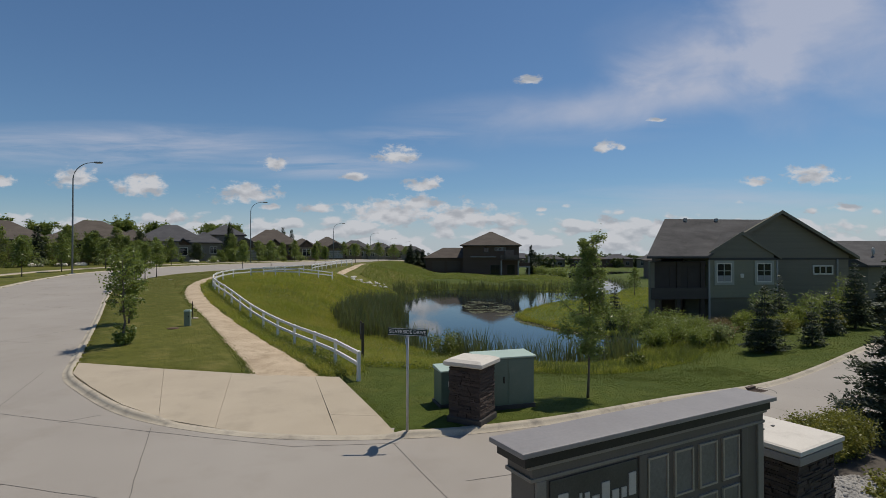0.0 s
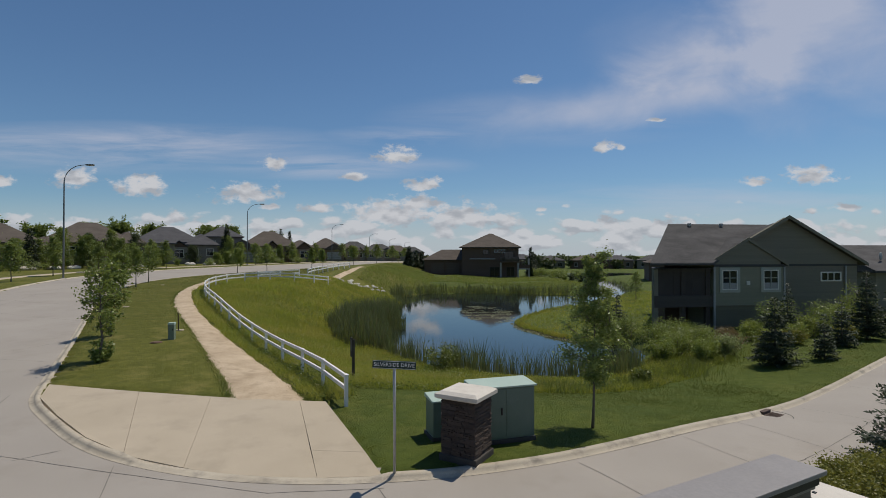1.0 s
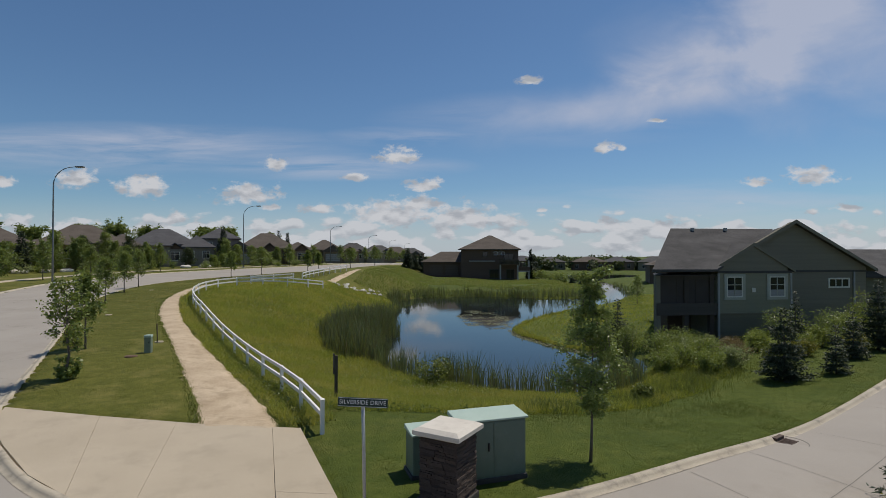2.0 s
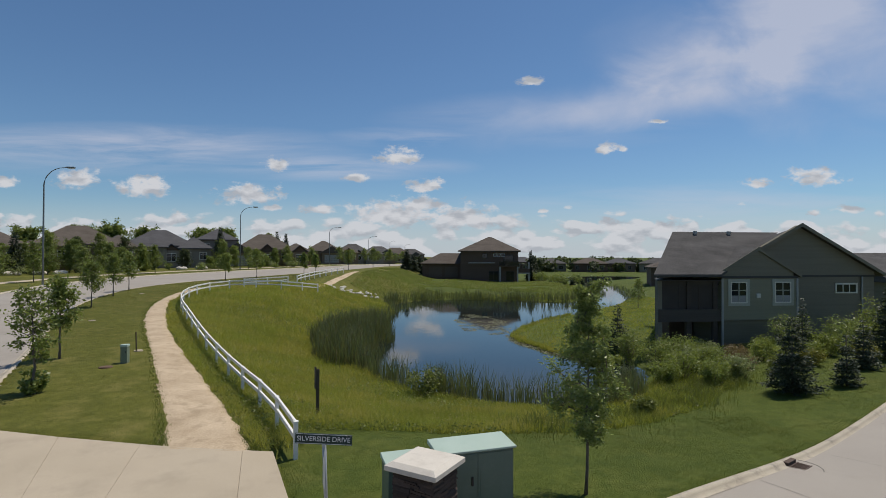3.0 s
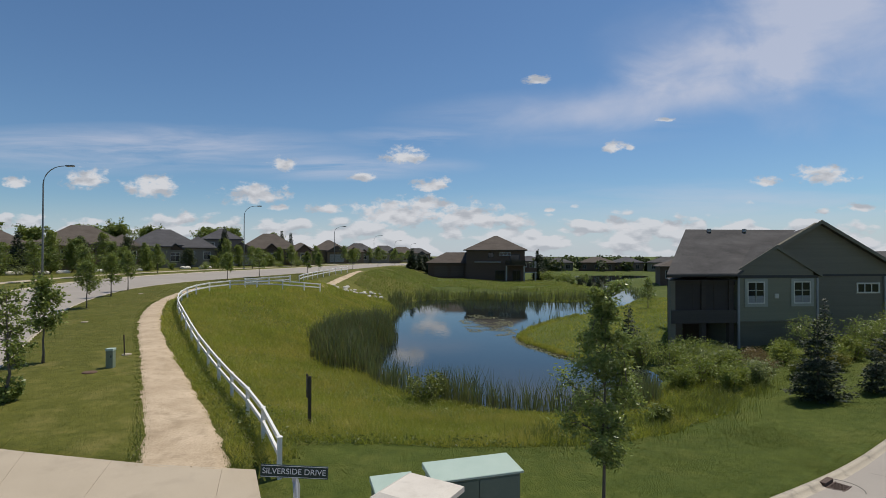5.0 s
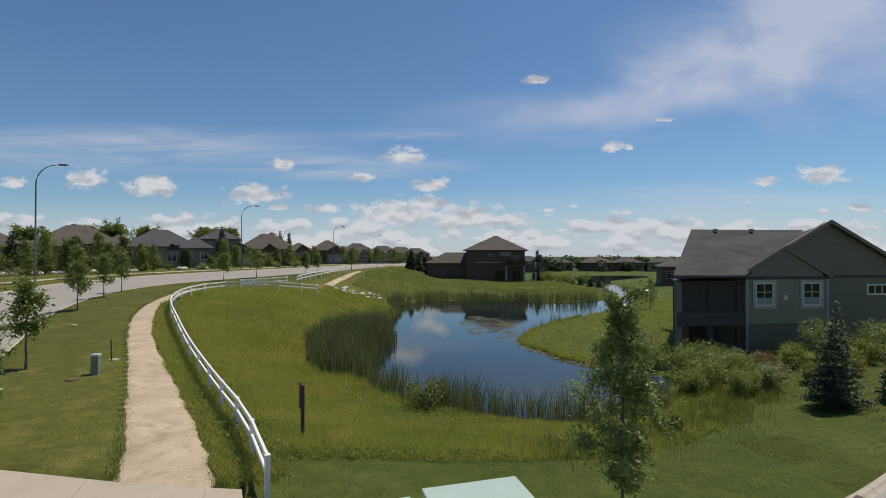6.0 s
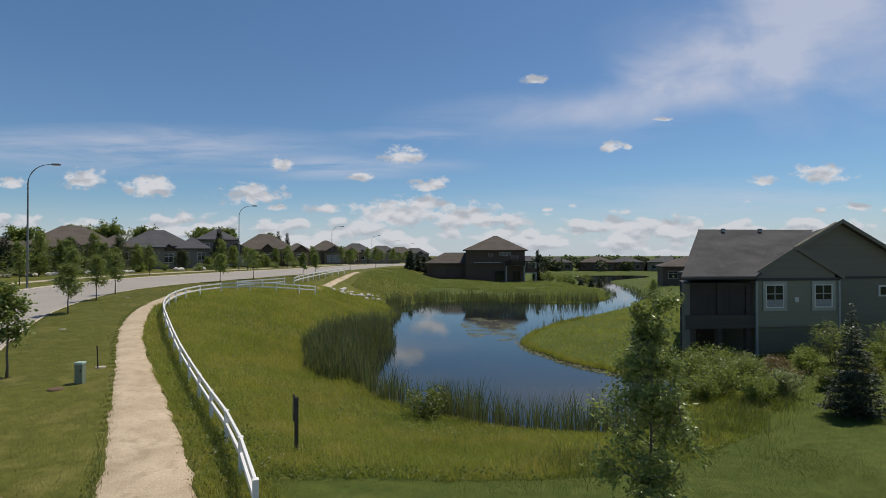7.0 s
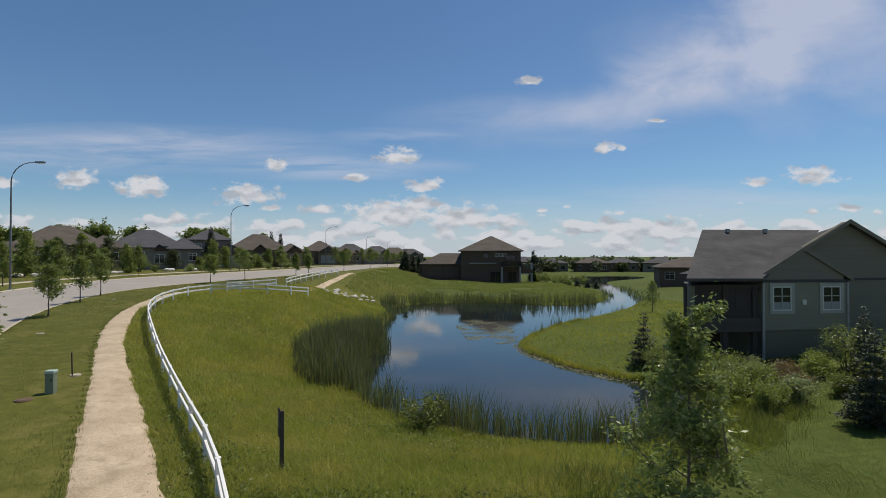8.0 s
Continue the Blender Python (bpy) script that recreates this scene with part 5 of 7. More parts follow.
def window(parent, cx, z0, w, h, y, trim, cols=2, transom=0.35, face=-1, axis_x=True, frame_w=0.1, blind=0.0):
    """A window on a wall: a frame in one ring, muntins, pane, blind; face: which way along its axis it looks."""
    def bx(a, b, d0, d1, e, f):
        d0, d1 = sorted((y + face * d0, y + face * d1))
        return boxed(a, b, d0, d1, e, f) if axis_x else boxed(d0, d1, a, b, e, f)
    x0, x1, g = cx - w / 2, cx + w / 2, frame_w
    inner = [(x0, z0), (x1, z0), (x1, z0 + h), (x0, z0 + h)]
    outer = [(x0 - g, z0 - g), (x1 + g, z0 - g), (x1 + g, z0 + h + g), (x0 - g, z0 + h + g)]
    V = [((a, y + face * d, b) if axis_x else (y + face * d, a, b)) for d in (0.06, -0.01) for ring in (outer, inner) for a, b in ring]
    bm = bmesh.new()
    F = []
    for i in range(4):
        j = (i + 1) % 4
        F += [(i, j, 4 + j, 4 + i), (i, 8 + i, 8 + j, j), (4 + i, 4 + j, 12 + j, 12 + i)]
    solid(bm, V, F)
    bmesh.ops.recalc_face_normals(bm, faces=bm.faces)
    wn = part("window", bm, trim, parent)
    for k in range(1, cols):
        xm = x0 + w * k / cols
        part("muntin", bx(xm - 0.03, xm + 0.03, 0.0, 0.045, z0, z0 + h), trim, wn)
    if transom:
        zt = z0 + h * (1 - transom)
        part("transom", bx(x0, x1, 0.0, 0.04, zt - 0.025, zt + 0.025), trim, wn)
    part("pane", bx(x0, x1, 0.005, 0.02, z0, z0 + h), pane_glass, wn)
    if blind:
        part("blind", bx(x0 + 0.02, x1 - 0.02, 0.021, 0.026, z0 + 0.02, z0 + h * blind), blind_white, wn, "pale lowered blind")
    return wn


# the near house, seen from its shaded gable side
H = thing("house", pose(16.27, 37.67, -0.9, 0, 0, 6.3), "dark green house with a broad shaded gable and a covered deck", "house")
Z = 0.9                                                 # local height of the datum
bm = bmesh.new()
box(bm, 0.1, 5.15, 0.0, 5.0, Z + 0.86, Z + 3.55)
part("upper_wall", bm, mid_siding, H, "sage green lap siding")
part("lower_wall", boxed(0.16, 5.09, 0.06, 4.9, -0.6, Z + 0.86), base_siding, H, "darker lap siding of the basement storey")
part("belt_board", boxed(0.08, 5.17, -0.03, 0.03, Z + 0.8, Z + 0.88, bevel=0.01), dark_siding, H)
part("side_wall", boxed(4.9, 12.5, 1.9, 9.0, -0.6, Z + 3.55), dark_siding, H, "lap siding in a darker tone than the bay")
part("back_wall", boxed(-1.6, 0.1, 3.2, 4.6, -0.6, Z + 3.55), brown_siding, H, "dark wall behind the covered deck")
part("foundation", boxed(4.95, 11.65, 1.85, 1.9, -0.7, Z - 0.2), foundation, H)
# two nested gables: a smaller one over the bay with the windows, the broad one behind it


def gable(name, x0, x1, xp, yf, yb, ze, zp, face, label, back, over=0.4):
    """A gable end and its two roof slopes, running back from yf to yb; the ridge starts at xp and ends at back."""
    bm = bmesh.new()
    k = (zp - ze) / (xp - x0)
    solid(bm, [(x0 + 0.5, yf + over, ze - 0.1), (x1 - 0.5, yf + over, ze - 0.1), (x1 - 0.5, yf + over, ze + 0.5 * k - 0.12), (xp, yf + over, zp - 0.12), (x0 + 0.5, yf + over, ze + 0.5 * k - 0.12)], [(0, 1, 2, 3, 4)])
    r = bmesh.ops.extrude_face_region(bm, geom=list(bm.faces))
    bmesh.ops.translate(bm, verts=[v for v in r["geom"] if isinstance(v, bmesh.types.BMVert)], vec=(0, 0.2, 0))
    bmesh.ops.recalc_face_normals(bm, faces=bm.faces)
    part(name + "_wall", bm, face, H, label)
    bm = bmesh.new()
    for xa in (x0, x1):
        V = [(xa, yf, ze), (xp, yf, zp), back, (xa, yb, ze)]
        V += [(x, y, z - 0.16) for x, y, z in V]
        solid(bm, V, [(0, 1, 2, 3), (7, 6, 5, 4), (0, 4, 5, 1), (2, 6, 7, 3), (0, 3, 7, 4)])
    bmesh.ops.recalc_face_normals(bm, faces=bm.faces)
    part(name + "_roof", bm, dark_shingle, H, "dark asphalt shingle roof")
    for xa in (x0, x1):
        bm = bmesh.new()
        V = [(xa, yf - 0.04, ze - 0.2), (xp, yf - 0.04, zp - 0.22), (xp, yf - 0.04, zp + 0.025), (xa, yf - 0.04, ze + 0.025)]
        V += [(x, y + 0.038, z) for x, y, z in V]
        solid(bm, V, [(0, 1, 2, 3), (7, 6, 5, 4), (3, 2, 6, 7), (1, 0, 4, 5)])
        bmesh.ops.recalc_face_normals(bm, faces=bm.faces)
        part("barge_board", bm, dark_siding, H)


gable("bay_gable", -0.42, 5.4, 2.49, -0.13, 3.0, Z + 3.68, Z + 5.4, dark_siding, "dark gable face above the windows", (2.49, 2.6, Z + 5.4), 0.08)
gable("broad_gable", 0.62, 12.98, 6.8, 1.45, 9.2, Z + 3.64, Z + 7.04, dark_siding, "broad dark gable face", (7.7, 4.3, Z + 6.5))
part("frieze", boxed(0.05, 5.2, -0.06, -0.001, Z + 3.44, Z + 3.6, bevel=0.01), fascia_dark, H)
part("frieze", boxed(5.2, 12.55, 1.84, 1.899, Z + 3.44, Z + 3.58, bevel=0.01), fascia_dark, H)
# main roof to the side of it, hipped at its end
mr = part("main_roof", bmesh.new(), dark_shingle, H, "dark shingle roof over the covered deck")
bm = bmesh.new()
ez, rz_, e0, r0 = Z + 3.72, Z + 6.54, -4.65, -0.88
solid(bm, [(e0, -0.5, ez), (-0.3, -0.5, ez), (7.1, 4.0, rz_), (r0, 4.0, rz_), (1.2, 8.3, ez), (4.95, 8.3, ez),
           (e0, -0.5, ez - 0.18), (-0.3, -0.5, ez - 0.18), (1.2, 8.3, ez - 0.18), (4.95, 8.3, ez - 0.18)],
      [(0, 1, 2, 3), (0, 3, 4), (3, 2, 5, 4), (1, 7, 9, 5, 2), (0, 6, 7, 1), (4, 8, 6, 0), (6, 8, 9, 7), (4, 5, 9, 8)])
bmesh.ops.recalc_face_normals(bm, faces=bm.faces)
bm.to_mesh(mr.data)
bm.free()
part("gutter", boxed(e0 - 0.02, -0.3, -0.6, -0.48, ez - 0.17, ez - 0.03, bevel=0.02), fascia_dark, H)
for x in (0.6, 3.1):
    v = boxed(x - 0.1, x + 0.1, 3.6, 3.8, rz_ - 0.2, rz_ + 0.04, bevel=0.02)
    part("roof_vent", v, grey_trim, H, "small grey roof vent")
# deck
dark_timber = material("dark_timber", (0.045, 0.036, 0.029), (0.075, 0.062, 0.05), 0.8, grain=25, blotch=0.8, bump=0.25, stretch=(0.2, 0.2, 6))
rim_timber = material("brown_rim_board", (0.055, 0.047, 0.038), (0.09, 0.078, 0.064), 0.8, grain=25, blotch=0.8, bump=0.25, stretch=(0.2, 0.2, 6))
bm = bmesh.new()
prism(bm, [(-4.05, 0.15), (0.0, 0.15), (0.0, 3.2), (-2.6, 3.2)], Z + 0.95, Z + 1.2)
part("deck_floor", bm, dark_timber, H, "dark deck floor")
part("deck_rail", boxed(-4.05, 0.08, 0.05, 0.15, Z + 0.74, Z + 1.52, bevel=0.01), rim_timber, H, "solid dark deck rim")
for x, y in ((-3.92, 0.3), (-2.45, 3.1), (-2.0, 0.3), (-0.25, 0.3)):
    part("deck_post", boxed(x - 0.15, x + 0.15, y - 0.15, y + 0.15, -0.7, Z + 3.35, bevel=0.015), dark_siding if x < -3 else dark_timber, H)
bm = bmesh.new()
prism(bm, [(-4.2, 0.0), (0.0, 0.0), (0.0, 3.3), (-2.6, 3.3)], Z + 3.28, Z + 3.33)
part("deck_ceiling", bm, fascia_dark, H)
part("deck_beam", boxed(-3.9, 0.0, 0.2, 0.32, Z + 3.0, Z + 3.3), dark_timber, H)
# opaque dark sheet with added mullions paints the shade of the open deck recess
recess_dark = material("recess_shade", (0.045, 0.038, 0.032), (0.065, 0.055, 0.047), 0.8, grain=60, blotch=1.0)
part("recess_sheet", boxed(-3.8, -0.1, 0.26, 0.28, Z + 1.4, Z + 3.0), recess_dark, H, "dark sheet standing in for the shade of the open deck recess")
for x in (-2.6, -1.3):
    part("sheet_mullion", boxed(x - 0.025, x + 0.025, 0.24, 0.26, Z + 1.4, Z + 3.0), dark_timber, H)
# trim and openings
for x in (0.1, 5.17):
    part("corner_board", boxed(x - 0.06, x + 0.06, -0.06, 0.04, Z - (1.6 if x < 1 else 0.3), Z + 3.42, bevel=0.008), grey_trim, H, "pale corner board")
part("downspout", boxed(11.45, 11.55, 1.76, 1.86, -0.4, Z + 3.45, bevel=0.02), grey_trim, H)
for cx in (1.2, 4.18):
    wn = window(H, cx, Z + 1.88, 1.12, 1.34, 0.0, pale_trim, 2, 0.4, blind=0.36, frame_w=0.17)
    for q in ((cx - 0.56, cx - 0.49, Z + 1.88, Z + 3.22), (cx + 0.49, cx + 0.56, Z + 1.88, Z + 3.22), (cx - 0.49, cx + 0.49, Z + 1.88, Z + 1.95), (cx - 0.49, cx + 0.49, Z + 3.15, Z + 3.22)):
        part("sash", boxed(q[0], q[1], -0.05, -0.022, q[2], q[3]), white_trim, wn, "white sash bar")
window(H, 10.38, Z + 2.42, 1.45, 0.5, 1.9, white_trim, 3, 0.0)
window(H, 7.0, Z - 0.75, 0.9, 0.35, 1.9, grey_trim, 2, 0.0, frame_w=0.06)
bm = boxed(2.4, 2.65, -0.07, 0.0, Z + 2.2, Z + 2.48, bevel=0.02)
part("wall_vent", bm, white_trim, H, "small pale wall vent")

# neighbour behind it
N = thing("house", pose(41.5, 53.5, land(41.5, 53.5), 0, 0, 6), "grey house with a dark shingle roof and a satellite dish", "house")
part("wall", boxed(-6.5, 6.5, -5, 5, -0.4, 3.5), dark_siding, N)
bm = bmesh.new()
hip_roof(bm, -6.5, 6.5, -5, 5, 3.5, 2.3, gables="-")
part("roof", bm, dark_shingle, N)
bm = bmesh.new()
bmesh.ops.create_uvsphere(bm, u_segments=14, v_segments=8, radius=0.38, matrix=Matrix.Diagonal((1, 0.25, 1, 1)))
d = part("dish", bm, grey_trim, N, "grey satellite dish")
d.matrix_basis = pose(-4.6, -3.6, 4.75, 0, 0, 30)
bm = bmesh.new()
tube(bm, [(-4.6, -3.5, 4.0), (-4.6, -3.55, 4.7)], 0.03, 6)
part("dish_arm", bm, grey_trim, N)
window(N, -3, 1.2, 1.2, 1.3, -5, white_trim, 2, 0.3)


def suburban_house(x, y, yaw, w, d, eave, rise, wall, roof, label, wing=None, gable=None, storeys=1, base=0.0, garage=False, seed=0, side=None, porches=()):
    """A detached house: hipped main roof, a wing, a gabled porch, windows, door, chimney stack or garage."""
    gen = random.Random(seed)
    top = thing("house", pose(x, y, land(x, y) + base, 0, 0, yaw), label, "house", "houses along the road")
    part("wall", boxed(-w / 2, w / 2, -d / 2, d / 2, -0.6 - base, eave), wall, top)
    bm = bmesh.new()
    hip_roof(bm, -w / 2, w / 2, -d / 2, d / 2, eave, rise, 0.5)
    rf = part("roof", bm, roof, top)
    part("chimney", boxed(w * 0.18, w * 0.18 + 0.25, 0.8, 1.05, eave + rise * 0.45, eave + rise * 0.8, bevel=0.02), fascia_dark, rf)
    n = max(2, int(w / 3.4))
    for s in range(storeys):
        for k in range(n):
            cx = -w / 2 + w * (k + 0.5) / n
            if wing and wing[0] - wing[1] / 2 - 0.5 < cx < wing[0] + wing[1] / 2 + 0.5 and s == 0:
                continue
            window(top, cx, eave - 2.3 - 2.8 * s, gen.choice((1.0, 1.3, 1.6)), 1.35, -d / 2, white_trim if gen.random() < 0.4 else grey_trim, 2, 0.3)
    for k in range(2):
        window(top, -d / 4 + k * d / 2, eave - 2.2, 1.1, 1.2, w / 2, grey_trim, 2, 0.3, face=1, axis_x=False)
    if wing:
        wx0, ww, wd, we, wr = wing
        part("wing_wall", boxed(wx0 - ww / 2, wx0 + ww / 2, -d / 2 - wd, -d / 2 + 0.1, -0.6 - base, we), wall, top)
        bm = bmesh.new()
        hip_roof(bm, wx0 - ww / 2, wx0 + ww / 2, -d / 2 - wd, d / 4, we, wr, 0.45, gables="-" if gable and d * 0.75 + wd > ww else "")
        part("wing_roof", bm, roof, top)
        if garage:
            gd = part("garage_door", boxed(wx0 - ww * 0.38, wx0 + ww * 0.38, -d / 2 - wd - 0.06, -d / 2 - wd + 0.02, 0.0, 2.2, bevel=0.02), grey_trim, top, "pale panelled garage door")
            for k in range(1, 4):
                part("groove", boxed(wx0 - ww * 0.38, wx0 + ww * 0.38, -d / 2 - wd - 0.066, -d / 2 - wd - 0.058, k * 0.55 - 0.02, k * 0.55 + 0.02), fascia_dark, gd)
        else:
            window(top, wx0, we - 2.3, 1.7, 1.5, -d / 2 - wd, white_trim, 2, 0.3)
    if side:
        sx0, sx1, sy, se, sr = side
        part("side_wall", boxed(sx0, sx1, -d / 2 + sy, d / 2 - 1.2, -0.6 - base, se), wall, top)
        bm = bmesh.new()
        hip_roof(bm, sx0, sx1, -d / 2 + sy, d / 2 - 1.2, se, sr, 0.45)
        part("side_roof", bm, roof, top)
        for k in range(2):
            window(top, sx0 + (sx1 - sx0) * (k + 0.5) / 2, se - 2.2, 1.2, 1.3, -d / 2 + sy, white_trim, 2, 0.3)
    for cx, pw, pd_, pe, pr in porches:
        # a gabled bay: side walls, gable face with a pale edge, window
        y0 = -d / 2 - pd_
        part("porch_wall", boxed(cx - pw / 2, cx + pw / 2, y0, -d / 2 + 0.1, -0.6 - base, pe), wall, top)
        bm = bmesh.new()
        e = pw / 2 + 0.35
        V = [(cx - e, y0 - 0.4, pe), (cx, y0 - 0.4, pe + pr), (cx + e, y0 - 0.4, pe), (cx - e, 0, pe), (cx, 0, pe + pr), (cx + e, 0, pe)]
        V += [(a, b, c - 0.2) for a, b, c in V]
        solid(bm, V, [(0, 3, 4, 1), (1, 4, 5, 2), (6, 7, 10, 9), (7, 8, 11, 10), (0, 1, 7, 6), (1, 2, 8, 7), (3, 0, 6, 9), (2, 5, 11, 8)])
        bmesh.ops.recalc_face_normals(bm, faces=bm.faces)
        part("porch_roof", bm, roof, top)
        bm = bmesh.new()
        solid(bm, [(cx - pw / 2, y0 - 0.02, pe), (cx + pw / 2, y0 - 0.02, pe), (cx, y0 - 0.02, pe + pr - 0.35), (cx - pw / 2, y0 + 0.1, pe), (cx + pw / 2, y0 + 0.1, pe), (cx, y0 + 0.1, pe + pr - 0.35)], [(0, 1, 2), (5, 4, 3), (0, 3, 4, 1), (1, 4, 5, 2), (2, 5, 3, 0)])
        part("porch_gable", bm, brown_siding, top)
        window(top, cx, 0.9, pw * 0.5, 1.5, y0, white_trim, 2, 0.3)
    part("door", boxed(w * 0.06, w * 0.06 + 1.0, -d / 2 - 0.05, -d / 2 + 0.02, 0.1, 2.15, bevel=0.01), brown_siding, top, "dark front door")
    part("step", boxed(w * 0.06 - 0.5, w * 0.06 + 1.5, -d / 2 - 1.2, -d / 2, -0.6, 0.05, bevel=0.02), concrete, top)
    return top


suburban_house(-73, 85, 42, 13, 9.5, 3.7, 3.1, tan_stucco, brown_shingle, "tan bungalow with a brown hipped roof", (-3, 5, 3, 3.4, 1.8), True, base=0.3, seed=1, side=(5.0, 8.5, -1.5, 3.2, 1.5))
suburban_house(-67.5, 100, 38, 13, 10, 4.0, 3.4, tan_stucco, brown_shingle, "tan bungalow with broad brown hipped roofs", (-2.2, 5, 3, 3.6, 1.9), False, base=0.4, seed=2, side=(3.5, 8.6, -1.0, 3.6, 2.2), porches=((3.4, 3.4, 2.2, 3.0, 1.5),))
suburban_house(-58.5, 111, 30, 12, 9.5, 4.0, 3.2, grey_stucco, blue_shingle, "grey bungalow with a slate-dark hipped roof", (-1.5, 5, 3, 3.7, 2.0), False, base=0.3, seed=3, side=(3.2, 8.8, -2.0, 3.5, 2.3), porches=((1.8, 3.0, 2.4, 3.0, 1.3),))
suburban_house(-55.5, 131, 24, 8.5, 9, 5.8, 2.7, grey_stucco, blue_shingle, "two-storey grey house with a dark hipped roof", (1.2, 4.6, 3.5, 3.0, 1.6), True, 2, 0.2, True, 4)
suburban_house(-43.5, 129, 22, 12.5, 10, 3.6, 3.6, tan_stucco, brown_shingle, "brown bungalow with a peaked roof and gabled garage", (-6.0, 6.4, 5, 2.9, 2.0), True, base=0.1, garage=True, seed=5, side=(4.0, 9.8, -2.0, 3.1, 2.0), porches=((0.2, 3.6, 3.4, 2.9, 1.9), (7.2, 3.4, 3.6, 2.9, 1.7)))
suburban_house(-38.5, 168, 16, 10.5, 9.5, 3.5, 3.1, tan_stucco, brown_shingle, "brown bungalow with a hipped roof", (2, 5.5, 4, 3.0, 1.9), True, base=0.6, garage=True, seed=6, side=(4.0, 10.0, -2.0, 3.0, 1.9), porches=((7.0, 3.2, 3.2, 2.8, 1.6),))
suburban_house(-36, 205, 14, 13, 10, 3.6, 3.3, grey_stucco, dark_shingle, "grey house with a dark hipped roof", (-3, 6, 4, 3.2, 2.0), True, base=0.8, seed=7, side=(4.5, 11, -2.0, 3.1, 2.0), porches=((1.8, 3.4, 3.0, 2.9, 1.7),))
suburban_house(-31.5, 246, 12, 15, 11, 3.7, 3.4, tan_stucco, dark_shingle, "tan house with a dark hipped roof", (3, 6, 4, 3.2, 2.2), True, base=1.0, seed=8)
suburban_house(-27.5, 290, 10, 16, 11, 3.8, 3.5, grey_stucco, brown_shingle, "grey house with a brown hipped roof, far along the road", (-3, 6, 4, 3.2, 2.2), True, base=1.0, seed=9)
suburban_house(-22.5, 335, 8, 17, 11, 3.8, 3.5, tan_stucco, dark_shingle, "tan house with a dark roof, far along the road", (3, 6, 4, 3.2, 2.2), True, base=1.0, seed=10)

# the house beyond the pond, with its low garage wing
door_brown = material("brown_door", (0.085, 0.062, 0.046), (0.12, 0.09, 0.068), 0.7, grain=25, blotch=0.6, bump=0.2, stretch=(0.2, 0.2, 6))
Fh = thing("house", pose(9.5, 127, -0.9, 0, 0, -6), "dark brown two-storey house with a hipped roof above the pond", "house")
part("wall", boxed(-6.4, 6.4, -5, 7.2, -0.8, 7.0), brown_siding, Fh)
part("side_deck", boxed(6.4, 9.0, -4.5, -1.0, 1.9, 2.15, bevel=0.02), grey_trim, Fh, "pale side deck")
for x, y in ((8.8, -4.3), (8.8, -1.2)):
    part("side_post", boxed(x - 0.12, x + 0.12, y - 0.12, y + 0.12, -0.9, 4.4), grey_trim, Fh, "pale deck post")
part("side_railing", boxed(6.4, 9.0, -4.5, -4.44, 2.15, 3.0, bevel=0.01), brown_siding, Fh)
bm = bmesh.new()
hip_roof(bm, -6.4, 6.4, -5, 7.2, 7.0, 3.3, 0.6)
part("roof", bm, brown_shingle, Fh)
part("ledge", boxed(-4.6, 1.2, -5.5, -5, 4.2, 4.4, bevel=0.02), grey_trim, Fh, "pale ledge")
bc = part("balcony", boxed(2.2, 6.4, -7.2, -5, 3.5, 3.75, bevel=0.02), brown_siding, Fh, "dark timber balcony")
part("railing", boxed(2.2, 6.4, -7.2, -7.12, 3.75, 4.7, bevel=0.01), pane_glass, bc, "glass balcony railing")
for x in (2.4, 6.2):
    part("balcony_post", boxed(x - 0.15, x + 0.15, -7.1, -6.8, -0.8, 3.5, bevel=0.01), grey_trim, Fh)
for k in range(3):
    window(Fh, 1.3 + k * 0.85, 5.75, 0.6, 0.6, -5, grey_trim, 1, 0)
window(Fh, -1.0, 5.4, 1.0, 0.9, -5, fascia_dark, 2, 0)
window(Fh, 4.2, 4.1, 2.0, 1.8, -5, fascia_dark, 2, 0)
window(Fh, 1.0, 0.4, 2.0, 2.0, -5, fascia_dark, 2, 0)
window(Fh, 4.6, 0.4, 1.6, 2.0, -5, fascia_dark, 2, 0)
window(Fh, -2.5, 4.6, 0.9, 1.4, -6.4, white_trim, 1, 0.4, axis_x=False)
part("garage_wall", boxed(-15.5, -6.4, -1.5, 6, -0.8, 4.1), brown_siding, Fh, "dark brown garage wing")
bm = bmesh.new()
hip_roof(bm, -15.5, 0.0, -1.5, 6, 4.1, 2.4, 0.5)
part("garage_roof", bm, brown_shingle, Fh)
for x in (-12.5, -8.8):
    part("garage_door", boxed(x - 1.5, x + 1.5, -1.56, -1.49, 1.0, 3.3, bevel=0.02), door_brown, Fh, "brown garage door")

# far shore houses
for k, (x, y, w_, e, r_) in enumerate([(41, 212, 11, 2.9, 1.9), (54, 205, 13, 3.0, 2.0), (66, 208, 12, 3.0, 1.9), (78, 200, 13, 3.1, 2.0), (92, 212, 14, 3.0, 2.0), (33, 235, 12, 3.2, 2.2), (106, 205, 13, 3.0, 2.0), (46.8, 113, 11, 3.4, 2.0), (72, 122, 12, 3.2, 2.1)]):
    suburban_house(x, y, -12 - 3 * k % 17, w_, 10, e, r_, (dark_siding, brown_siding, tan_stucco)[k % 3], (dark_shingle, brown_shingle, blue_shingle)[k % 3], "low house with a dark hipped roof across the far water", None, None, base=0.2, seed=20 + k)

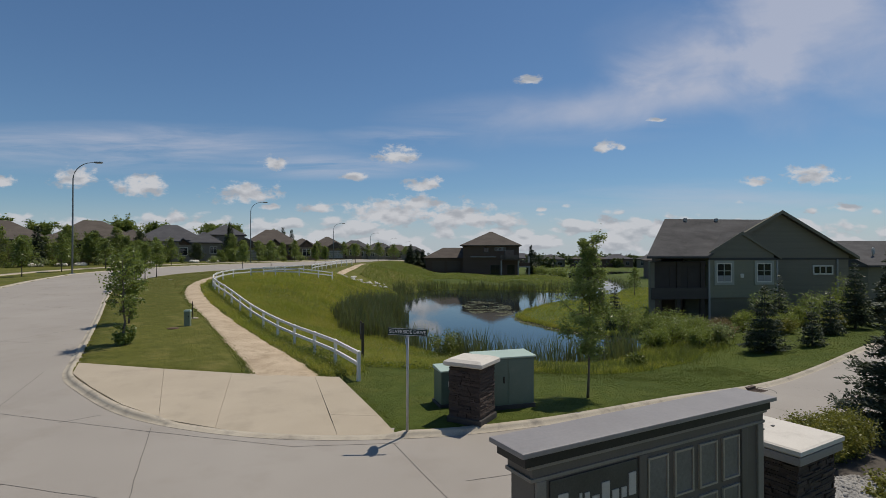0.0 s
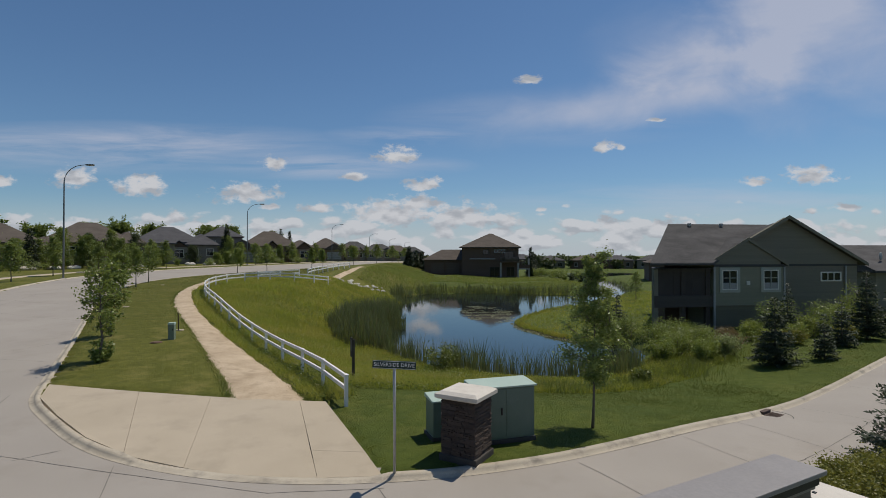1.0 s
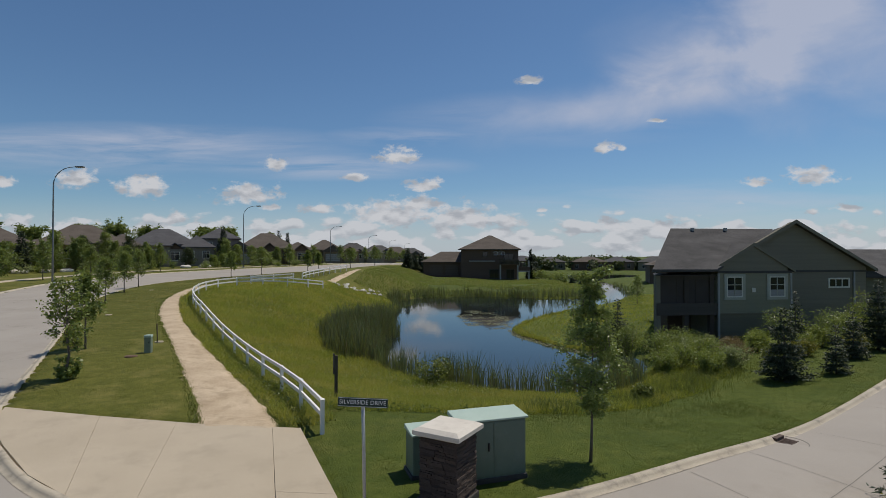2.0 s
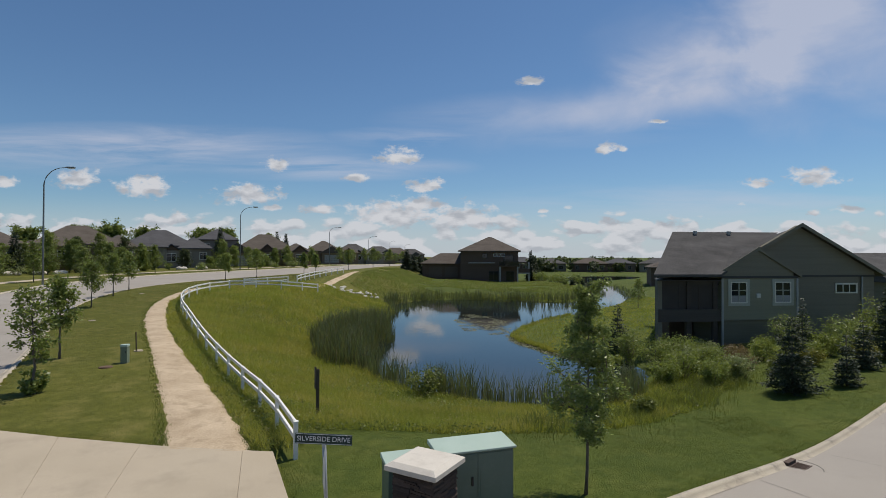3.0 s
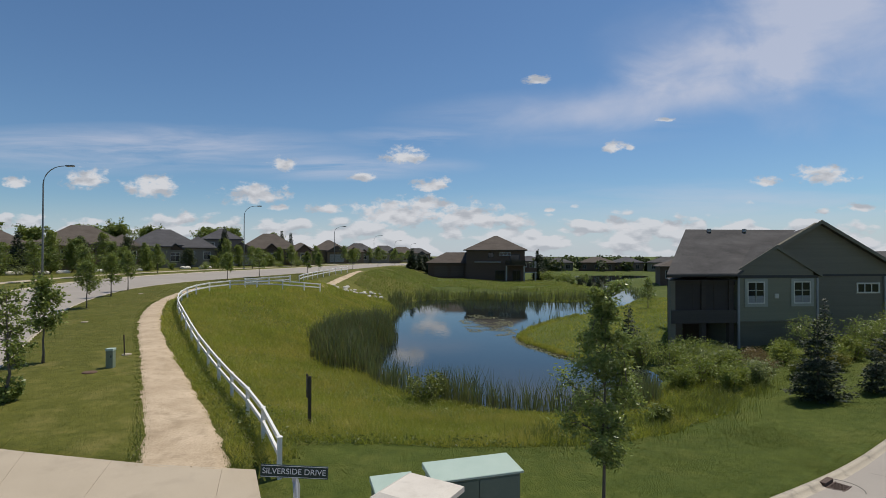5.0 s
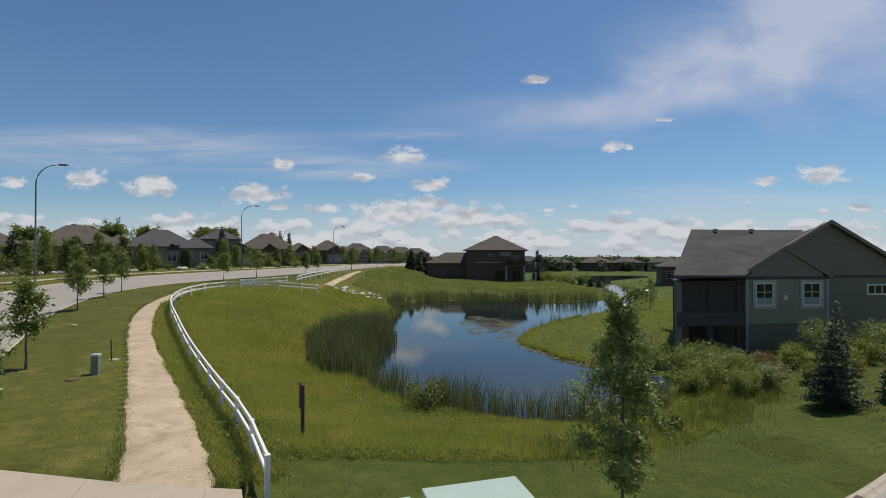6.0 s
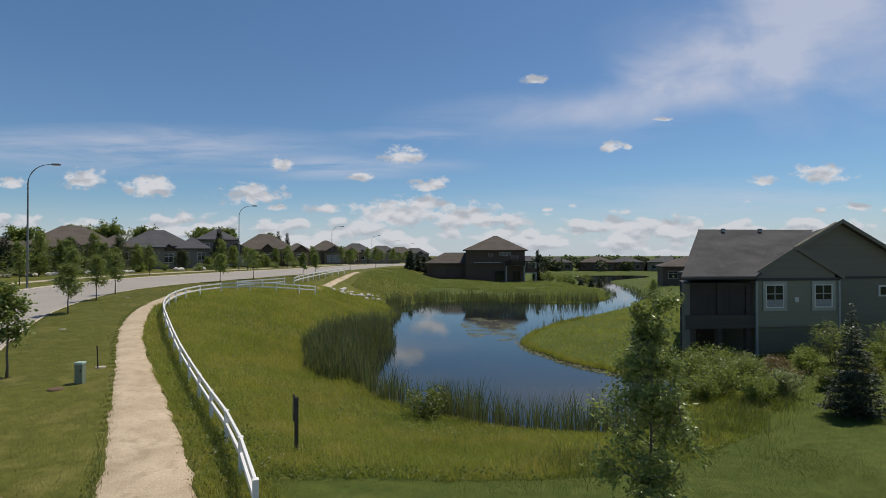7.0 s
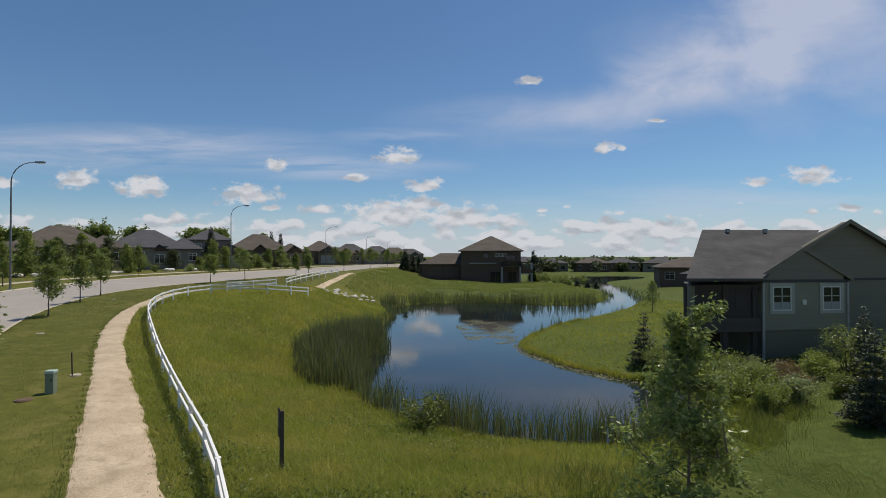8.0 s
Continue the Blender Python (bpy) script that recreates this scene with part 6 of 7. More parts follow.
# ---------------------------------------------------------------- trees and shrubs
tree("young_tree", 1.85, 15.3, 4.45, 0.62, 0.25, 11500, 0.08, ash_leaf, 1, "slender young ash tree on the lawn", limbs=27, trunk_r=0.034, lean=(0.12, 0.0), gap=1.1, clump=0.34, shape=0.8, slim=0.4)
tree("young_tree", -14.3, 21.7, 3.6, 0.74, 0.3, 3300, 0.11, tree_leaf, 2, "young leafy tree with shoots at its foot, on the verge", limbs=18, trunk_r=0.05, shoots=16, lean=(-0.1, 0), shape=0.55, slim=0.62, gap=1.0, clump=0.36)
VERGE = "young trees along the verge"
for k, (x, y, h, r) in enumerate([(-16.9, 26.4, 3.5, 0.75), (-25.9, 41.8, 3.3, 1.1), (-29.0, 49.2, 3.6, 0.9), (-30.6, 54.1, 3.7, 0.85), (-27.3, 68, 3.2, 0.9), (-25.2, 72.6, 3.7, 1.3), (-20.8, 79, 3.2, 0.7), (-20.4, 84, 3.0, 0.7), (-18, 98, 3.6, 1.2), (-15.5, 112, 3.8, 1.3), (-14, 130, 3.8, 1.3), (-12.5, 150, 4, 1.4)]):
    tree("young_tree", x, y, h, r * 0.92, 0.36, 2400 if y < 60 else 1500, 0.14 if y < 60 else 0.2, tree_leaf, 100 + k, "small young tree with a dark green crown on the verge", "tree", VERGE, 0.045, 16)
for k, (x, y, h, r) in enumerate([(-44.8, 55, 4.0, 1.0), (-46.8, 63.4, 4.6, 1.2), (-46.5, 71, 4.2, 1.1), (-44, 83, 4.2, 1.3), (-36, 99, 4.0, 1.3), (-33, 112, 4.4, 1.4), (-29.5, 118, 4.2, 1.4), (-27.2, 136, 4.5, 1.5), (-26, 146, 4.2, 1.4), (-24.5, 160, 4.6, 1.6), (-23, 178, 4.5, 1.6), (-21.5, 196, 4.5, 1.6), (-20.5, 215, 4.5, 1.7)]):
    tree("young_tree", x, y, h, r, 0.28, 1900, 0.19, tree_leaf, 140 + k, "young boulevard tree in front of the houses", "tree", "boulevard trees by the houses", 0.05, 16)
# fuller trees and shrubs in the gardens
GARDEN = "garden trees by the houses"
gen = np.random.default_rng(31)
for k, (x, y, h, r) in enumerate([(-61, 75, 5.0, 1.8), (-57.5, 84, 5.6, 1.7), (-54, 88, 5.2, 1.6), (-51, 86, 4.4, 1.3), (-60.5, 90, 6.2, 1.5), (-43, 104, 2.6, 1.1), (-38, 113, 3.0, 1.2), (-33, 126, 3.6, 1.2), (-66, 76, 4.6, 1.6), (-63.5, 83, 5.0, 1.6), (-55.5, 92, 4.2, 1.3), (-46, 106, 2.4, 1.0), (-70, 74, 5.0, 1.7), (-57, 79, 4.2, 1.4), (-49.5, 119, 6.5, 1.4), (-51, 95, 3.0, 1.1)]):
    tree("garden_tree", x, y, h * 0.9, r, 0.08, 3000, 0.22, tree_leaf, 170 + k, "leafy garden tree in front of a house", "tree", GARDEN, 0.07, 22)
for k, (x, y, h, r) in enumerate([(-46.2, 111, 8.0, 1.6), (-62.5, 80, 6.0, 1.4), (-44, 140, 8.5, 1.5), (-42, 141, 8, 1.4), (-54, 91, 4.5, 1.2)]):
    conifer("spruce", x, y, h, r, spruce_needle, 200 + k, "dark garden spruce beside a house", group="garden spruces", needle=0.34, density=0.8)
FULL = [(-68.5, 72.5, 5.4, 1.7), (-65.5, 77, 6.0, 1.8), (-64, 73.5, 4.4, 1.5), (-62.8, 86.5, 6.2, 1.6), (-59.5, 82.5, 6.4, 1.7), (-58.8, 87.5, 5.6, 1.6), (-56.2, 83.5, 5.2, 1.5), (-56.8, 90.0, 6.4, 1.7),
        (-53.2, 90.8, 5.6, 1.5), (-52.6, 94.5, 4.6, 1.3), (-50.2, 91.0, 3.8, 1.2), (-48.2, 100.5, 3.6, 1.3), (-44.8, 108.5, 5.8, 1.6), (-43.2, 110.5, 4.4, 1.4), (-40.5, 117.0, 3.4, 1.1), (-37.8, 119.0, 4.0, 1.2), (-35.4, 121.5, 3.2, 1.1)]
for k, (x, y, h, r) in enumerate(FULL):
    tree("garden_tree", x, y, h, r, 0.05, 3800, 0.2, (tree_leaf, shrub_leaf, woods_green)[k % 3], 460 + k, "dense leafy garden tree in front of a house", "tree", GARDEN, 0.07, 26)
for k, (x, y) in enumerate([(-60.5, 77.5), (-58.6, 80), (-57.4, 81.2), (-55, 85.5), (-52.4, 88), (-51, 89), (-47.5, 97.5), (-45.6, 101)]):
    bm = bmesh.new()
    for q in range(3):
        bmesh.ops.create_icosphere(bm, subdivisions=2, radius=gen.uniform(0.35, 0.6), matrix=Matrix.Translation((gen.uniform(-0.8, 0.8), gen.uniform(-0.3, 0.3), 0.1)) @ Matrix.Diagonal((1.3, 0.9, 0.7, 1)))
    for v in bm.verts:
        v.co += Vector(v.co).normalized() * 0.12 * noise.noise(v.co * 2 + Vector((k * 5, 0, 0)))
    rk = part("landscape_rocks", bm, cast_stone)
    rk.matrix_world = pose(x, y, land(x, y) + 0.05, 0, 0, 50)
    tagged(rk, "pale landscape rocks edging a front garden", "rocks", "rocks edging the front gardens")
for k in range(22):
    f = k / 21
    x, y = -61 + 29 * f + gen.uniform(-2.5, 2.5), 72 + 46 * f + gen.uniform(-2, 2)
    shrub("garden_shrub", x, y, gen.uniform(1.3, 2.3), gen.uniform(0.7, 1.4), (shrub_leaf, tree_leaf, pale_leaf)[k % 3], 230 + k, "rounded garden shrub in front of the houses", 500, 0.18, "shrub", "garden shrubs by the houses")

# by the near house
conifer("spruce", 13.5, 26.7, 3.3, 1.05, spruce_needle, 301, "dark blue-green spruce on the lawn's edge", density=3.0, needle=0.12)
conifer("spruce", 15.95, 26.95, 2.2, 0.55, spruce_needle, 302, "small narrow spruce on the lawn", density=2.6, needle=0.12)
conifer("spruce", 19.0, 29.9, 2.4, 0.7, spruce_needle, 303, "small spruce on the lawn by the house", density=2.4, needle=0.13)
conifer("spruce", 22.0, 32.0, 3.9, 1.0, spruce_needle, 304, "dark spruce close to the house", density=2.2, needle=0.15)
conifer("spruce", 24.6, 32.6, 4.6, 1.3, spruce_needle, 305, "broad dark spruce beside the lane", density=2.2, needle=0.16)
conifer("spruce", 27.6, 35.2, 5.2, 1.5, spruce_needle, 306, "tall dark spruce beside the lane", density=1.3, needle=0.18)
conifer("spruce", 18.4, 33.3, 3.2, 0.6, spruce_needle, 307, "thin spruce against the house wall", density=1.4, needle=0.13)
conifer("spruce", 10.0, 38.2, 3.1, 0.85, spruce_needle, 308, "dark spruce near the pond's edge", density=1.6, needle=0.14)
NEAR = "shrubs below the house"
for k, (x, y, wd, h, mt) in enumerate([(10.6, 33.6, 2.2, 1.6, shrub_leaf), (12.0, 34.2, 2.2, 1.7, shrub_leaf), (10.9, 31.2, 1.8, 1.3, shrub_leaf), (12.6, 31.8, 2.0, 1.25, shrub_leaf), (13.6, 33.6, 1.7, 1.0, pale_leaf), (14.4, 32.2, 1.6, 0.85, red_leaf),
                                       (16.3, 33.6, 1.5, 1.05, shrub_leaf), (15.2, 34.2, 1.3, 0.75, red_leaf), (11.6, 29.4, 1.5, 1.1, shrub_leaf), (13.2, 30.0, 1.6, 1.1, pale_leaf), (18.6, 34.6, 2.0, 2.2, ash_leaf), (19.6, 33.2, 1.4, 1.3, shrub_leaf),
                                       (20.4, 31.4, 1.2, 0.9, hedge_leaf), (21.4, 34.6, 2.0, 1.8, ash_leaf), (23.4, 35.6, 1.8, 1.6, shrub_leaf), (17.4, 31.2, 1.3, 0.8, hedge_leaf), (6.6, 24.9, 0.9, 0.6, weed_green), (24.9, 36.4, 1.8, 2.6, shrub_leaf), (9.9, 35.8, 1.8, 1.7, tree_leaf), (12.9, 36.0, 1.6, 1.2, tree_leaf), (14.4, 36.2, 1.4, 0.8, pale_leaf), (9.6, 30.2, 1.5, 1.0, shrub_leaf), (12.2, 33.0, 1.9, 1.2, pale_leaf), (17.6, 35.2, 1.4, 0.8, tree_leaf), (15.4, 30.6, 1.2, 0.8, weed_green), (18.0, 32.4, 1.5, 1.0, shrub_leaf)]):
    shrub("shrub", x, y, wd, h, mt, 320 + k, "loose green shrub in the bed below the house" if mt is shrub_leaf else "bushy garden shrub below the house", 2300, 0.1, "shrub", NEAR, stems=20)
shrub("willow_shrub", -1.9, 27.9, 2.0, 1.05, weed_green, 350, "light green bush among the reeds at the water's edge", 1600, 0.11)
tree("young_tree", 21.5, 66, 3.4, 1.0, 0.25, 900, 0.17, tree_leaf, 360, "small young tree on the far lawn")
tree("young_tree", 24, 58, 3.6, 1.0, 0.25, 900, 0.17, ash_leaf, 361, "small young tree on the lawn beyond the house")
# beside the far house
for k, (x, y, h, r) in enumerate([(-9.8, 128, 4.8, 1.4), (-8.5, 133, 4.2, 1.3), (-7.2, 138, 4.5, 1.3), (-5.6, 134, 4, 1.2), (20, 133, 7, 1.2), (21.2, 137, 6, 1.1), (22.5, 141, 5.5, 1.2), (19.2, 128, 4, 1.2)]):
    conifer("spruce", x, y, h, r, spruce_needle, 370 + k, "dark spruce beside the far house", group="spruces by the far house", needle=0.4, density=0.7)
for k in range(14):
    shrub("shrub", 20 + k * 0.75 + gen.uniform(-1, 1), 116 + gen.uniform(0, 16), gen.uniform(1.6, 2.8), gen.uniform(1.2, 2.4), (shrub_leaf, tree_leaf)[k % 2], 390 + k, "green shrub on the bank by the far house", 350, 0.26, "shrub", "shrubs by the far house")
for k, (x, y) in enumerate([(25.5, 114), (27, 112), (28.4, 111)]):
    conifer("small_cedar", x, y, 1.8, 0.6, spruce_needle, 410 + k, "small clipped cedar on the bank", "cedar", "small cedars on the bank", needle=0.25)

for k, (x, y, h, r) in enumerate([(-80, 119, 9.0, 3.2), (-75, 122, 9.8, 3.4), (-70, 127, 9.2, 3.2), (-64, 143, 10.0, 3.4), (-60, 147, 10.2, 3.4), (-99, 108, 9.4, 3.0), (-94, 110, 9.8, 3.0), (-88, 114, 8.8, 3.0), (-51, 154, 8.6, 3.0), (-84, 128, 9, 3.2)]):
    tree("backyard_tree", x, y, h * 0.88, r, 0.05, 9000, 0.5, tree_leaf, 430 + k, "tall leafy tree behind the houses", "tree", "tall trees behind the houses", 0.14, 34, 0.5)

# ---------------------------------------------------------------- far woods
gen = np.random.default_rng(77)
P = []
for _ in range(420):
    a = gen.uniform(-0.95, 0.95)
    dist = gen.uniform(300, 520)
    cx, cy = math.sin(a) * dist, math.cos(a) * dist
    if cx < -25:
        cx, cy = cx * 0.62, cy * 0.62
        if abs(cx + 20) < 12:
            continue
    hgt = gen.uniform(3.8, 6.2)
    if -140 < cx < -20 and gen.uniform() < 0.6:
        hgt *= 1.3
    n = 70
    u = gen.normal(size=(n, 3))
    u /= np.linalg.norm(u, axis=1)[:, None]
    p = u * gen.uniform(0.5, 1, n)[:, None] * np.array([hgt * 0.42, hgt * 0.42, hgt * 0.5]) + np.array([cx, cy, hgt * 0.52 - 0.8 + (1.0 if cx < -30 else 0)])
    P.append(p)
for _ in range(90):
    cx, cy = gen.uniform(32, 125), gen.uniform(196, 240)
    hgt = gen.uniform(2.0, 5.6)
    u = gen.normal(size=(60, 3))
    u /= np.linalg.norm(u, axis=1)[:, None]
    P.append(u * gen.uniform(0.5, 1, 60)[:, None] * np.array([hgt * 0.4, hgt * 0.4, hgt * 0.5]) + np.array([cx, cy, land(cx, cy) + hgt * 0.5]))
P = np.concatenate(P)
V, F = leaf_quads(P, 1.2, gen, 0.0, 0.9)
tagged(mesh_part("far_woods", tri_mesh("far_woods", V, F), woods_green), "dark green line of distant trees behind the houses", "woods", kind="stuff")

# ---------------------------------------------------------------- rocks on the bank
rock_mat = material("pale_boulder", (0.5, 0.47, 0.4), (0.72, 0.68, 0.6), 0.9, grain=12, blotch=2, bump=0.5, vary=0.3)
gen = np.random.default_rng(9)
for k in range(30):
    f = k / 29
    x, y = -15.0 + 5.0 * f + gen.uniform(-0.9, 0.9), 69.0 + 6.5 * f + gen.uniform(-2, 2)
    bm = bmesh.new()
    bmesh.ops.create_icosphere(bm, subdivisions=2, radius=1)
    sx, sy, sz = gen.uniform(0.14, 0.42), gen.uniform(0.14, 0.34), gen.uniform(0.1, 0.2)
    o = gen.uniform(0, 50)
    for v in bm.verts:
        v.co *= 1 + 0.3 * noise.noise(v.co * 1.3 + Vector((o, 0, 0)))
        v.co = Vector((v.co.x * sx, v.co.y * sy, v.co.z * sz))
    rk = part("boulder", bm, rock_mat)
    rk.matrix_world = pose(x, y, land(x, y) + sz * 0.5, 0, 0, gen.uniform(0, 360))
    tagged(rk, "pale boulder on the grassy bank", "boulder", "boulders on the bank")

# ---------------------------------------------------------------- reeds, meadow and lawn
gen = np.random.default_rng(13)
pond_d = lambda x, y: signed(x, y, pond_line)  # noqa: E731


def reeds(box_, n, test, height, width, label, rim=None):
    x, y = scatter(box_, n, gen, test)
    k = noise2(x, y, 0.8, 4.0) + 0.25 * gen.normal(size=len(x)) > -0.25
    x, y = x[k], y[k]
    z = np.maximum(turf(x, y), WATER - 0.3)
    h = height * (1 + 0.4 * noise2(x, y, 0.55, 8.0)) * gen.uniform(0.4, 1.2, len(x))
    if rim is not None:
        h *= 0.5 + 0.5 * ease(signed(x, y, rim) / 1.3 + 0.1)
    V, F = blades(np.stack([x, y, z], -1), h, width, gen, 0.3)
    return tagged(mesh_part("reeds", tri_mesh("reeds", V, F), reed_green), label, "reeds", kind="stuff")


LEFT_REEDS = [(-9.5, 37.6), (-8.6, 35.2), (-7.2, 33.6), (-5.6, 33.4), (-5.1, 36), (-5.3, 40.5), (-4.9, 47), (-5.6, 51), (-8.2, 50.5), (-9.6, 45), (-10, 41)]
reeds((-10.4, -4.4, 32.6, 52), 15000, lambda x, y: signed(x, y, LEFT_REEDS) > 0.9 * noise2(x, y, 0.8, 1.0), 2.15, 0.045, "tall dark green cattail reeds standing in the pond's edge", LEFT_REEDS)
reeds((-6.5, 9.5, 25.2, 34), 16000, lambda x, y: (np.abs(pond_d(x, y) - 0.35) < 0.85 + 0.4 * noise2(x, y, 0.6, 2.0)) & (x < 8.2) & ~((x < -1.6) & (x > -2.6) & (y > 29)), 1.5, 0.034, "cattail reeds along the near shore of the pond")
reeds((-9.5, 20, 72, 86), 16000, lambda x, y: (np.abs(pond_d(x, y) + 0.3) < 0.9 + 0.6 * noise2(x, y, 0.4, 3.0)) & ((y > 78) | (x < -6)), 1.65, 0.06, "band of tall reeds on the far shore")
reeds((-9, -5, 50, 74), 3500, lambda x, y: np.abs(pond_d(x, y)) < 0.5, 1.1, 0.04, "low reeds along the pond's edge")
reeds((3.5, 22, 43, 73), 5000, lambda x, y: (np.abs(pond_d(x, y) - 0.1) < 0.35 + 0.5 * noise2(x, y, 0.7, 6.0)), 0.9, 0.035, "sparse reeds along the grassy spit")
reeds((7.4, 9.9, 57.5, 61.8), 420, lambda x, y: np.abs(pond_d(x, y) - 0.1) < 0.8, 1.25, 0.05, "small clump of reeds at the tip of the spit")
reeds((22, 34, 82, 125), 3000, lambda x, y: (np.abs(pond_d(x, y)) < 0.8), 1.0, 0.08, "reeds along the narrow channel")

LAWN_EDGE = [(-4.9, 19.2), (-2.2, 19.7), (0.3, 20.0), (2.5, 20.7), (6.6, 23.6), (9.4, 25.8), (11.4, 28.0), (12.8, 29.2)]
path_right = rounded(PATH_RIGHT, False, 1)
MEADOW = [(-5.75, 17.7)] + path_right[2:] + [(-24, 59), (-19, 64), (-14, 69), (-11, 78), (-8, 71), (-6.5, 66), (-6, 40), (-4, 32), (0, 28), (5, 27), (8, 29), (11, 33), (12.8, 29.2)] + LAWN_EDGE[::-1] + [(-4.3, 18.2), (-5.0, 17.6)]


def meadow(box_, n, height, width, label, seed, test=None):
    g = np.random.default_rng(seed)
    x, y = scatter(box_, n, g, lambda x, y: (signed(x, y, MEADOW) > 0.25 * noise2(x, y, 1.1, 5.0)) & (pond_d(x, y) < 0) & (True if test is None else test(x, y)))
    z = turf(x, y)
    patch = noise2(x, y, 0.5, 11.0)
    h = height * (1 + 0.45 * patch) * g.uniform(0.5, 1.25, len(x))
    V, F = blades(np.stack([x, y, z - 0.01], -1), h, width, g, 1.25)
    return tagged(mesh_part("meadow_grass", tri_mesh("meadow_grass", V, F), meadow_green), label, "grass", kind="stuff")


meadow((-26, 13, 17, 27), 210000, 0.22, 0.012, "long yellow-green meadow grass between fence and pond", 21)
meadow((-26, 13, 27, 40), 140000, 0.24, 0.018, "long yellow-green meadow grass on the bank", 22)
meadow((-26, -5, 40, 78), 90000, 0.26, 0.035, "rough meadow grass sloping to the pond", 23)


def lawn(box_, n, height, width, test, label, seed, mat=None):
    g = np.random.default_rng(seed)
    x, y = scatter(box_, n, g, lambda x, y: (signed(x, y, road_line) < -0.16) & (signed(x, y, PAD) < -0.05) & (signed(x, y, MEADOW) < 0) & (pond_d(x, y) < -0.3) & test(x, y))
    h = height * (1 + 0.4 * noise2(x, y, 0.7, 15.0)) * g.uniform(0.5, 1.3, len(x))
    V, F = blades(np.stack([x, y, turf(x, y) - 0.005], -1), h, width, g, 0.7)
    return tagged(mesh_part("lawn_grass", tri_mesh("lawn_grass", V, F), mat or lawn_green), label, "grass", kind="stuff")


pathpoly = rounded(PATH_LEFT, False, 1) + rounded(PATH_RIGHT, False, 1)[::-1]
off_path = lambda x, y: signed(x, y, pathpoly) < 0.12 * noise2(x, y, 2.0, 7.0)  # noqa: E731
lawn((-5, 10, 12.5, 24), 190000, 0.022, 0.009, off_path, "short mown lawn round the cabinets", 24)
lawn((-28, -5, 17.5, 42), 170000, 0.026, 0.013, off_path, "short mown grass on the verge", 25, verge_green)
lawn((8, 22, 17, 34), 100000, 0.024, 0.016, off_path, "short mown lawn beside the lane", 26)
lawn((-33, -17, 42, 82), 70000, 0.03, 0.03, off_path, "mown grass on the verge further along the road", 29, verge_green)
# rough grass on the far bank and on the spit
def rough(box_, n, height, width, test, label, seed, mat=None):
    g = np.random.default_rng(seed)
    x, y = scatter(box_, n, g, lambda x, y: (pond_d(x, y) < -0.1) & (signed(x, y, road_line) < -2.5) & test(x, y))
    h = height * (1 + 0.5 * noise2(x, y, 0.4, 21.0)) * g.uniform(0.5, 1.25, len(x))
    V, F = blades(np.stack([x, y, turf(x, y) - 0.01], -1), h, width, g, 1.2)
    return tagged(mesh_part("rough_grass", tri_mesh("rough_grass", V, F), mat or bank_green), label, "grass", kind="stuff")


rough((-16, 26, 76, 124), 90000, 0.24, 0.07, lambda x, y: (y > 74) & (x > -13.8 + 0 * y) & (noise2(x, y, 0.2, 3.0) > -0.35), "rough grass on the bank below the far house", 41)
rough((3, 30, 36, 86), 45000, 0.16, 0.05, lambda x, y: (y > 35.5) & (x < 12 + (y - 36) * 0.5), "rough grass on the spit", 42, meadow_green)
# tufts along the path's edges
g = np.random.default_rng(27)
E_ = np.array(rounded(PATH_RIGHT, False, 3) + rounded(PATH_LEFT, False, 3))
i = g.integers(0, len(E_), 9000)
xy = E_[i] + g.normal(size=(9000, 2)) * 0.1
k = (xy[:, 1] < 46) & (signed(xy[:, 0], xy[:, 1], PAD) < -0.03)
xy = xy[k]
V, F = blades(np.column_stack([xy, turf(xy[:, 0], xy[:, 1])]), g.uniform(0.02, 0.09, len(xy)), 0.014, g, 0.8)
tagged(mesh_part("edge_tufts", tri_mesh("edge_tufts", V, F), weed_green), "ragged grass tufts along the path's edges", "grass", kind="stuff")
# broad-leaved weeds beside the fence and at the lawn's edge
fl = np.array(rounded(FENCE[:9], False, 3))
i = g.integers(0, len(fl), 5200)
P = np.column_stack([fl[i] + g.normal(size=(5200, 2)) * 0.5, np.zeros(5200)])
le = np.array(rounded(LAWN_EDGE, False, 3))
j = g.integers(0, len(le), 4200)
Q = np.column_stack([le[j] + g.normal(size=(4200, 2)) * np.array([0.5, 0.35]), np.zeros(4200)])
P = np.concatenate([P, Q])
P = P[(signed(P[:, 0], P[:, 1], pathpoly) < 0) & (signed(P[:, 0], P[:, 1], PAD) < -0.12) & (signed(P[:, 0], P[:, 1], MEADOW) > -0.06)]
P[:, 2] = turf(P[:, 0], P[:, 1]) + g.uniform(0.02, 0.38, len(P)) * (0.6 + 0.6 * noise2(P[:, 0], P[:, 1], 0.8, 2.0))
V, F = leaf_quads(P, 0.085, g, -0.2, 0.5)
tagged(mesh_part("weeds", tri_mesh("weeds", V, F), weed_green), "broad-leaved weeds along the fence and lawn edge", "weeds", kind="stuff")

# floating weed on the pond
g = np.random.default_rng(28)
mats_ = material("floating_weed", (0.11, 0.12, 0.055), (0.22, 0.21, 0.12), 0.8, grain=20, blotch=2, bump=0.2, space="World")
x, y = scatter((-3, 12, 34, 62), 26000, g, lambda x, y: (pond_d(x, y) > 0.1) & (((np.hypot((x - 2.4) / 2.6, (y - 54) / 8) < 1 + 0.5 * noise2(x, y, 0.5, 3.0)) & (noise2(x, y, 0.9, 9.0) > 0.0)) | ((pond_d(x, y) < 0.9) & (x > 3.8) & (y < 47))))
a = g.uniform(0, math.tau, len(x))
r = g.uniform(0.015, 0.07, len(x))
ring = np.arange(6) * math.tau / 6
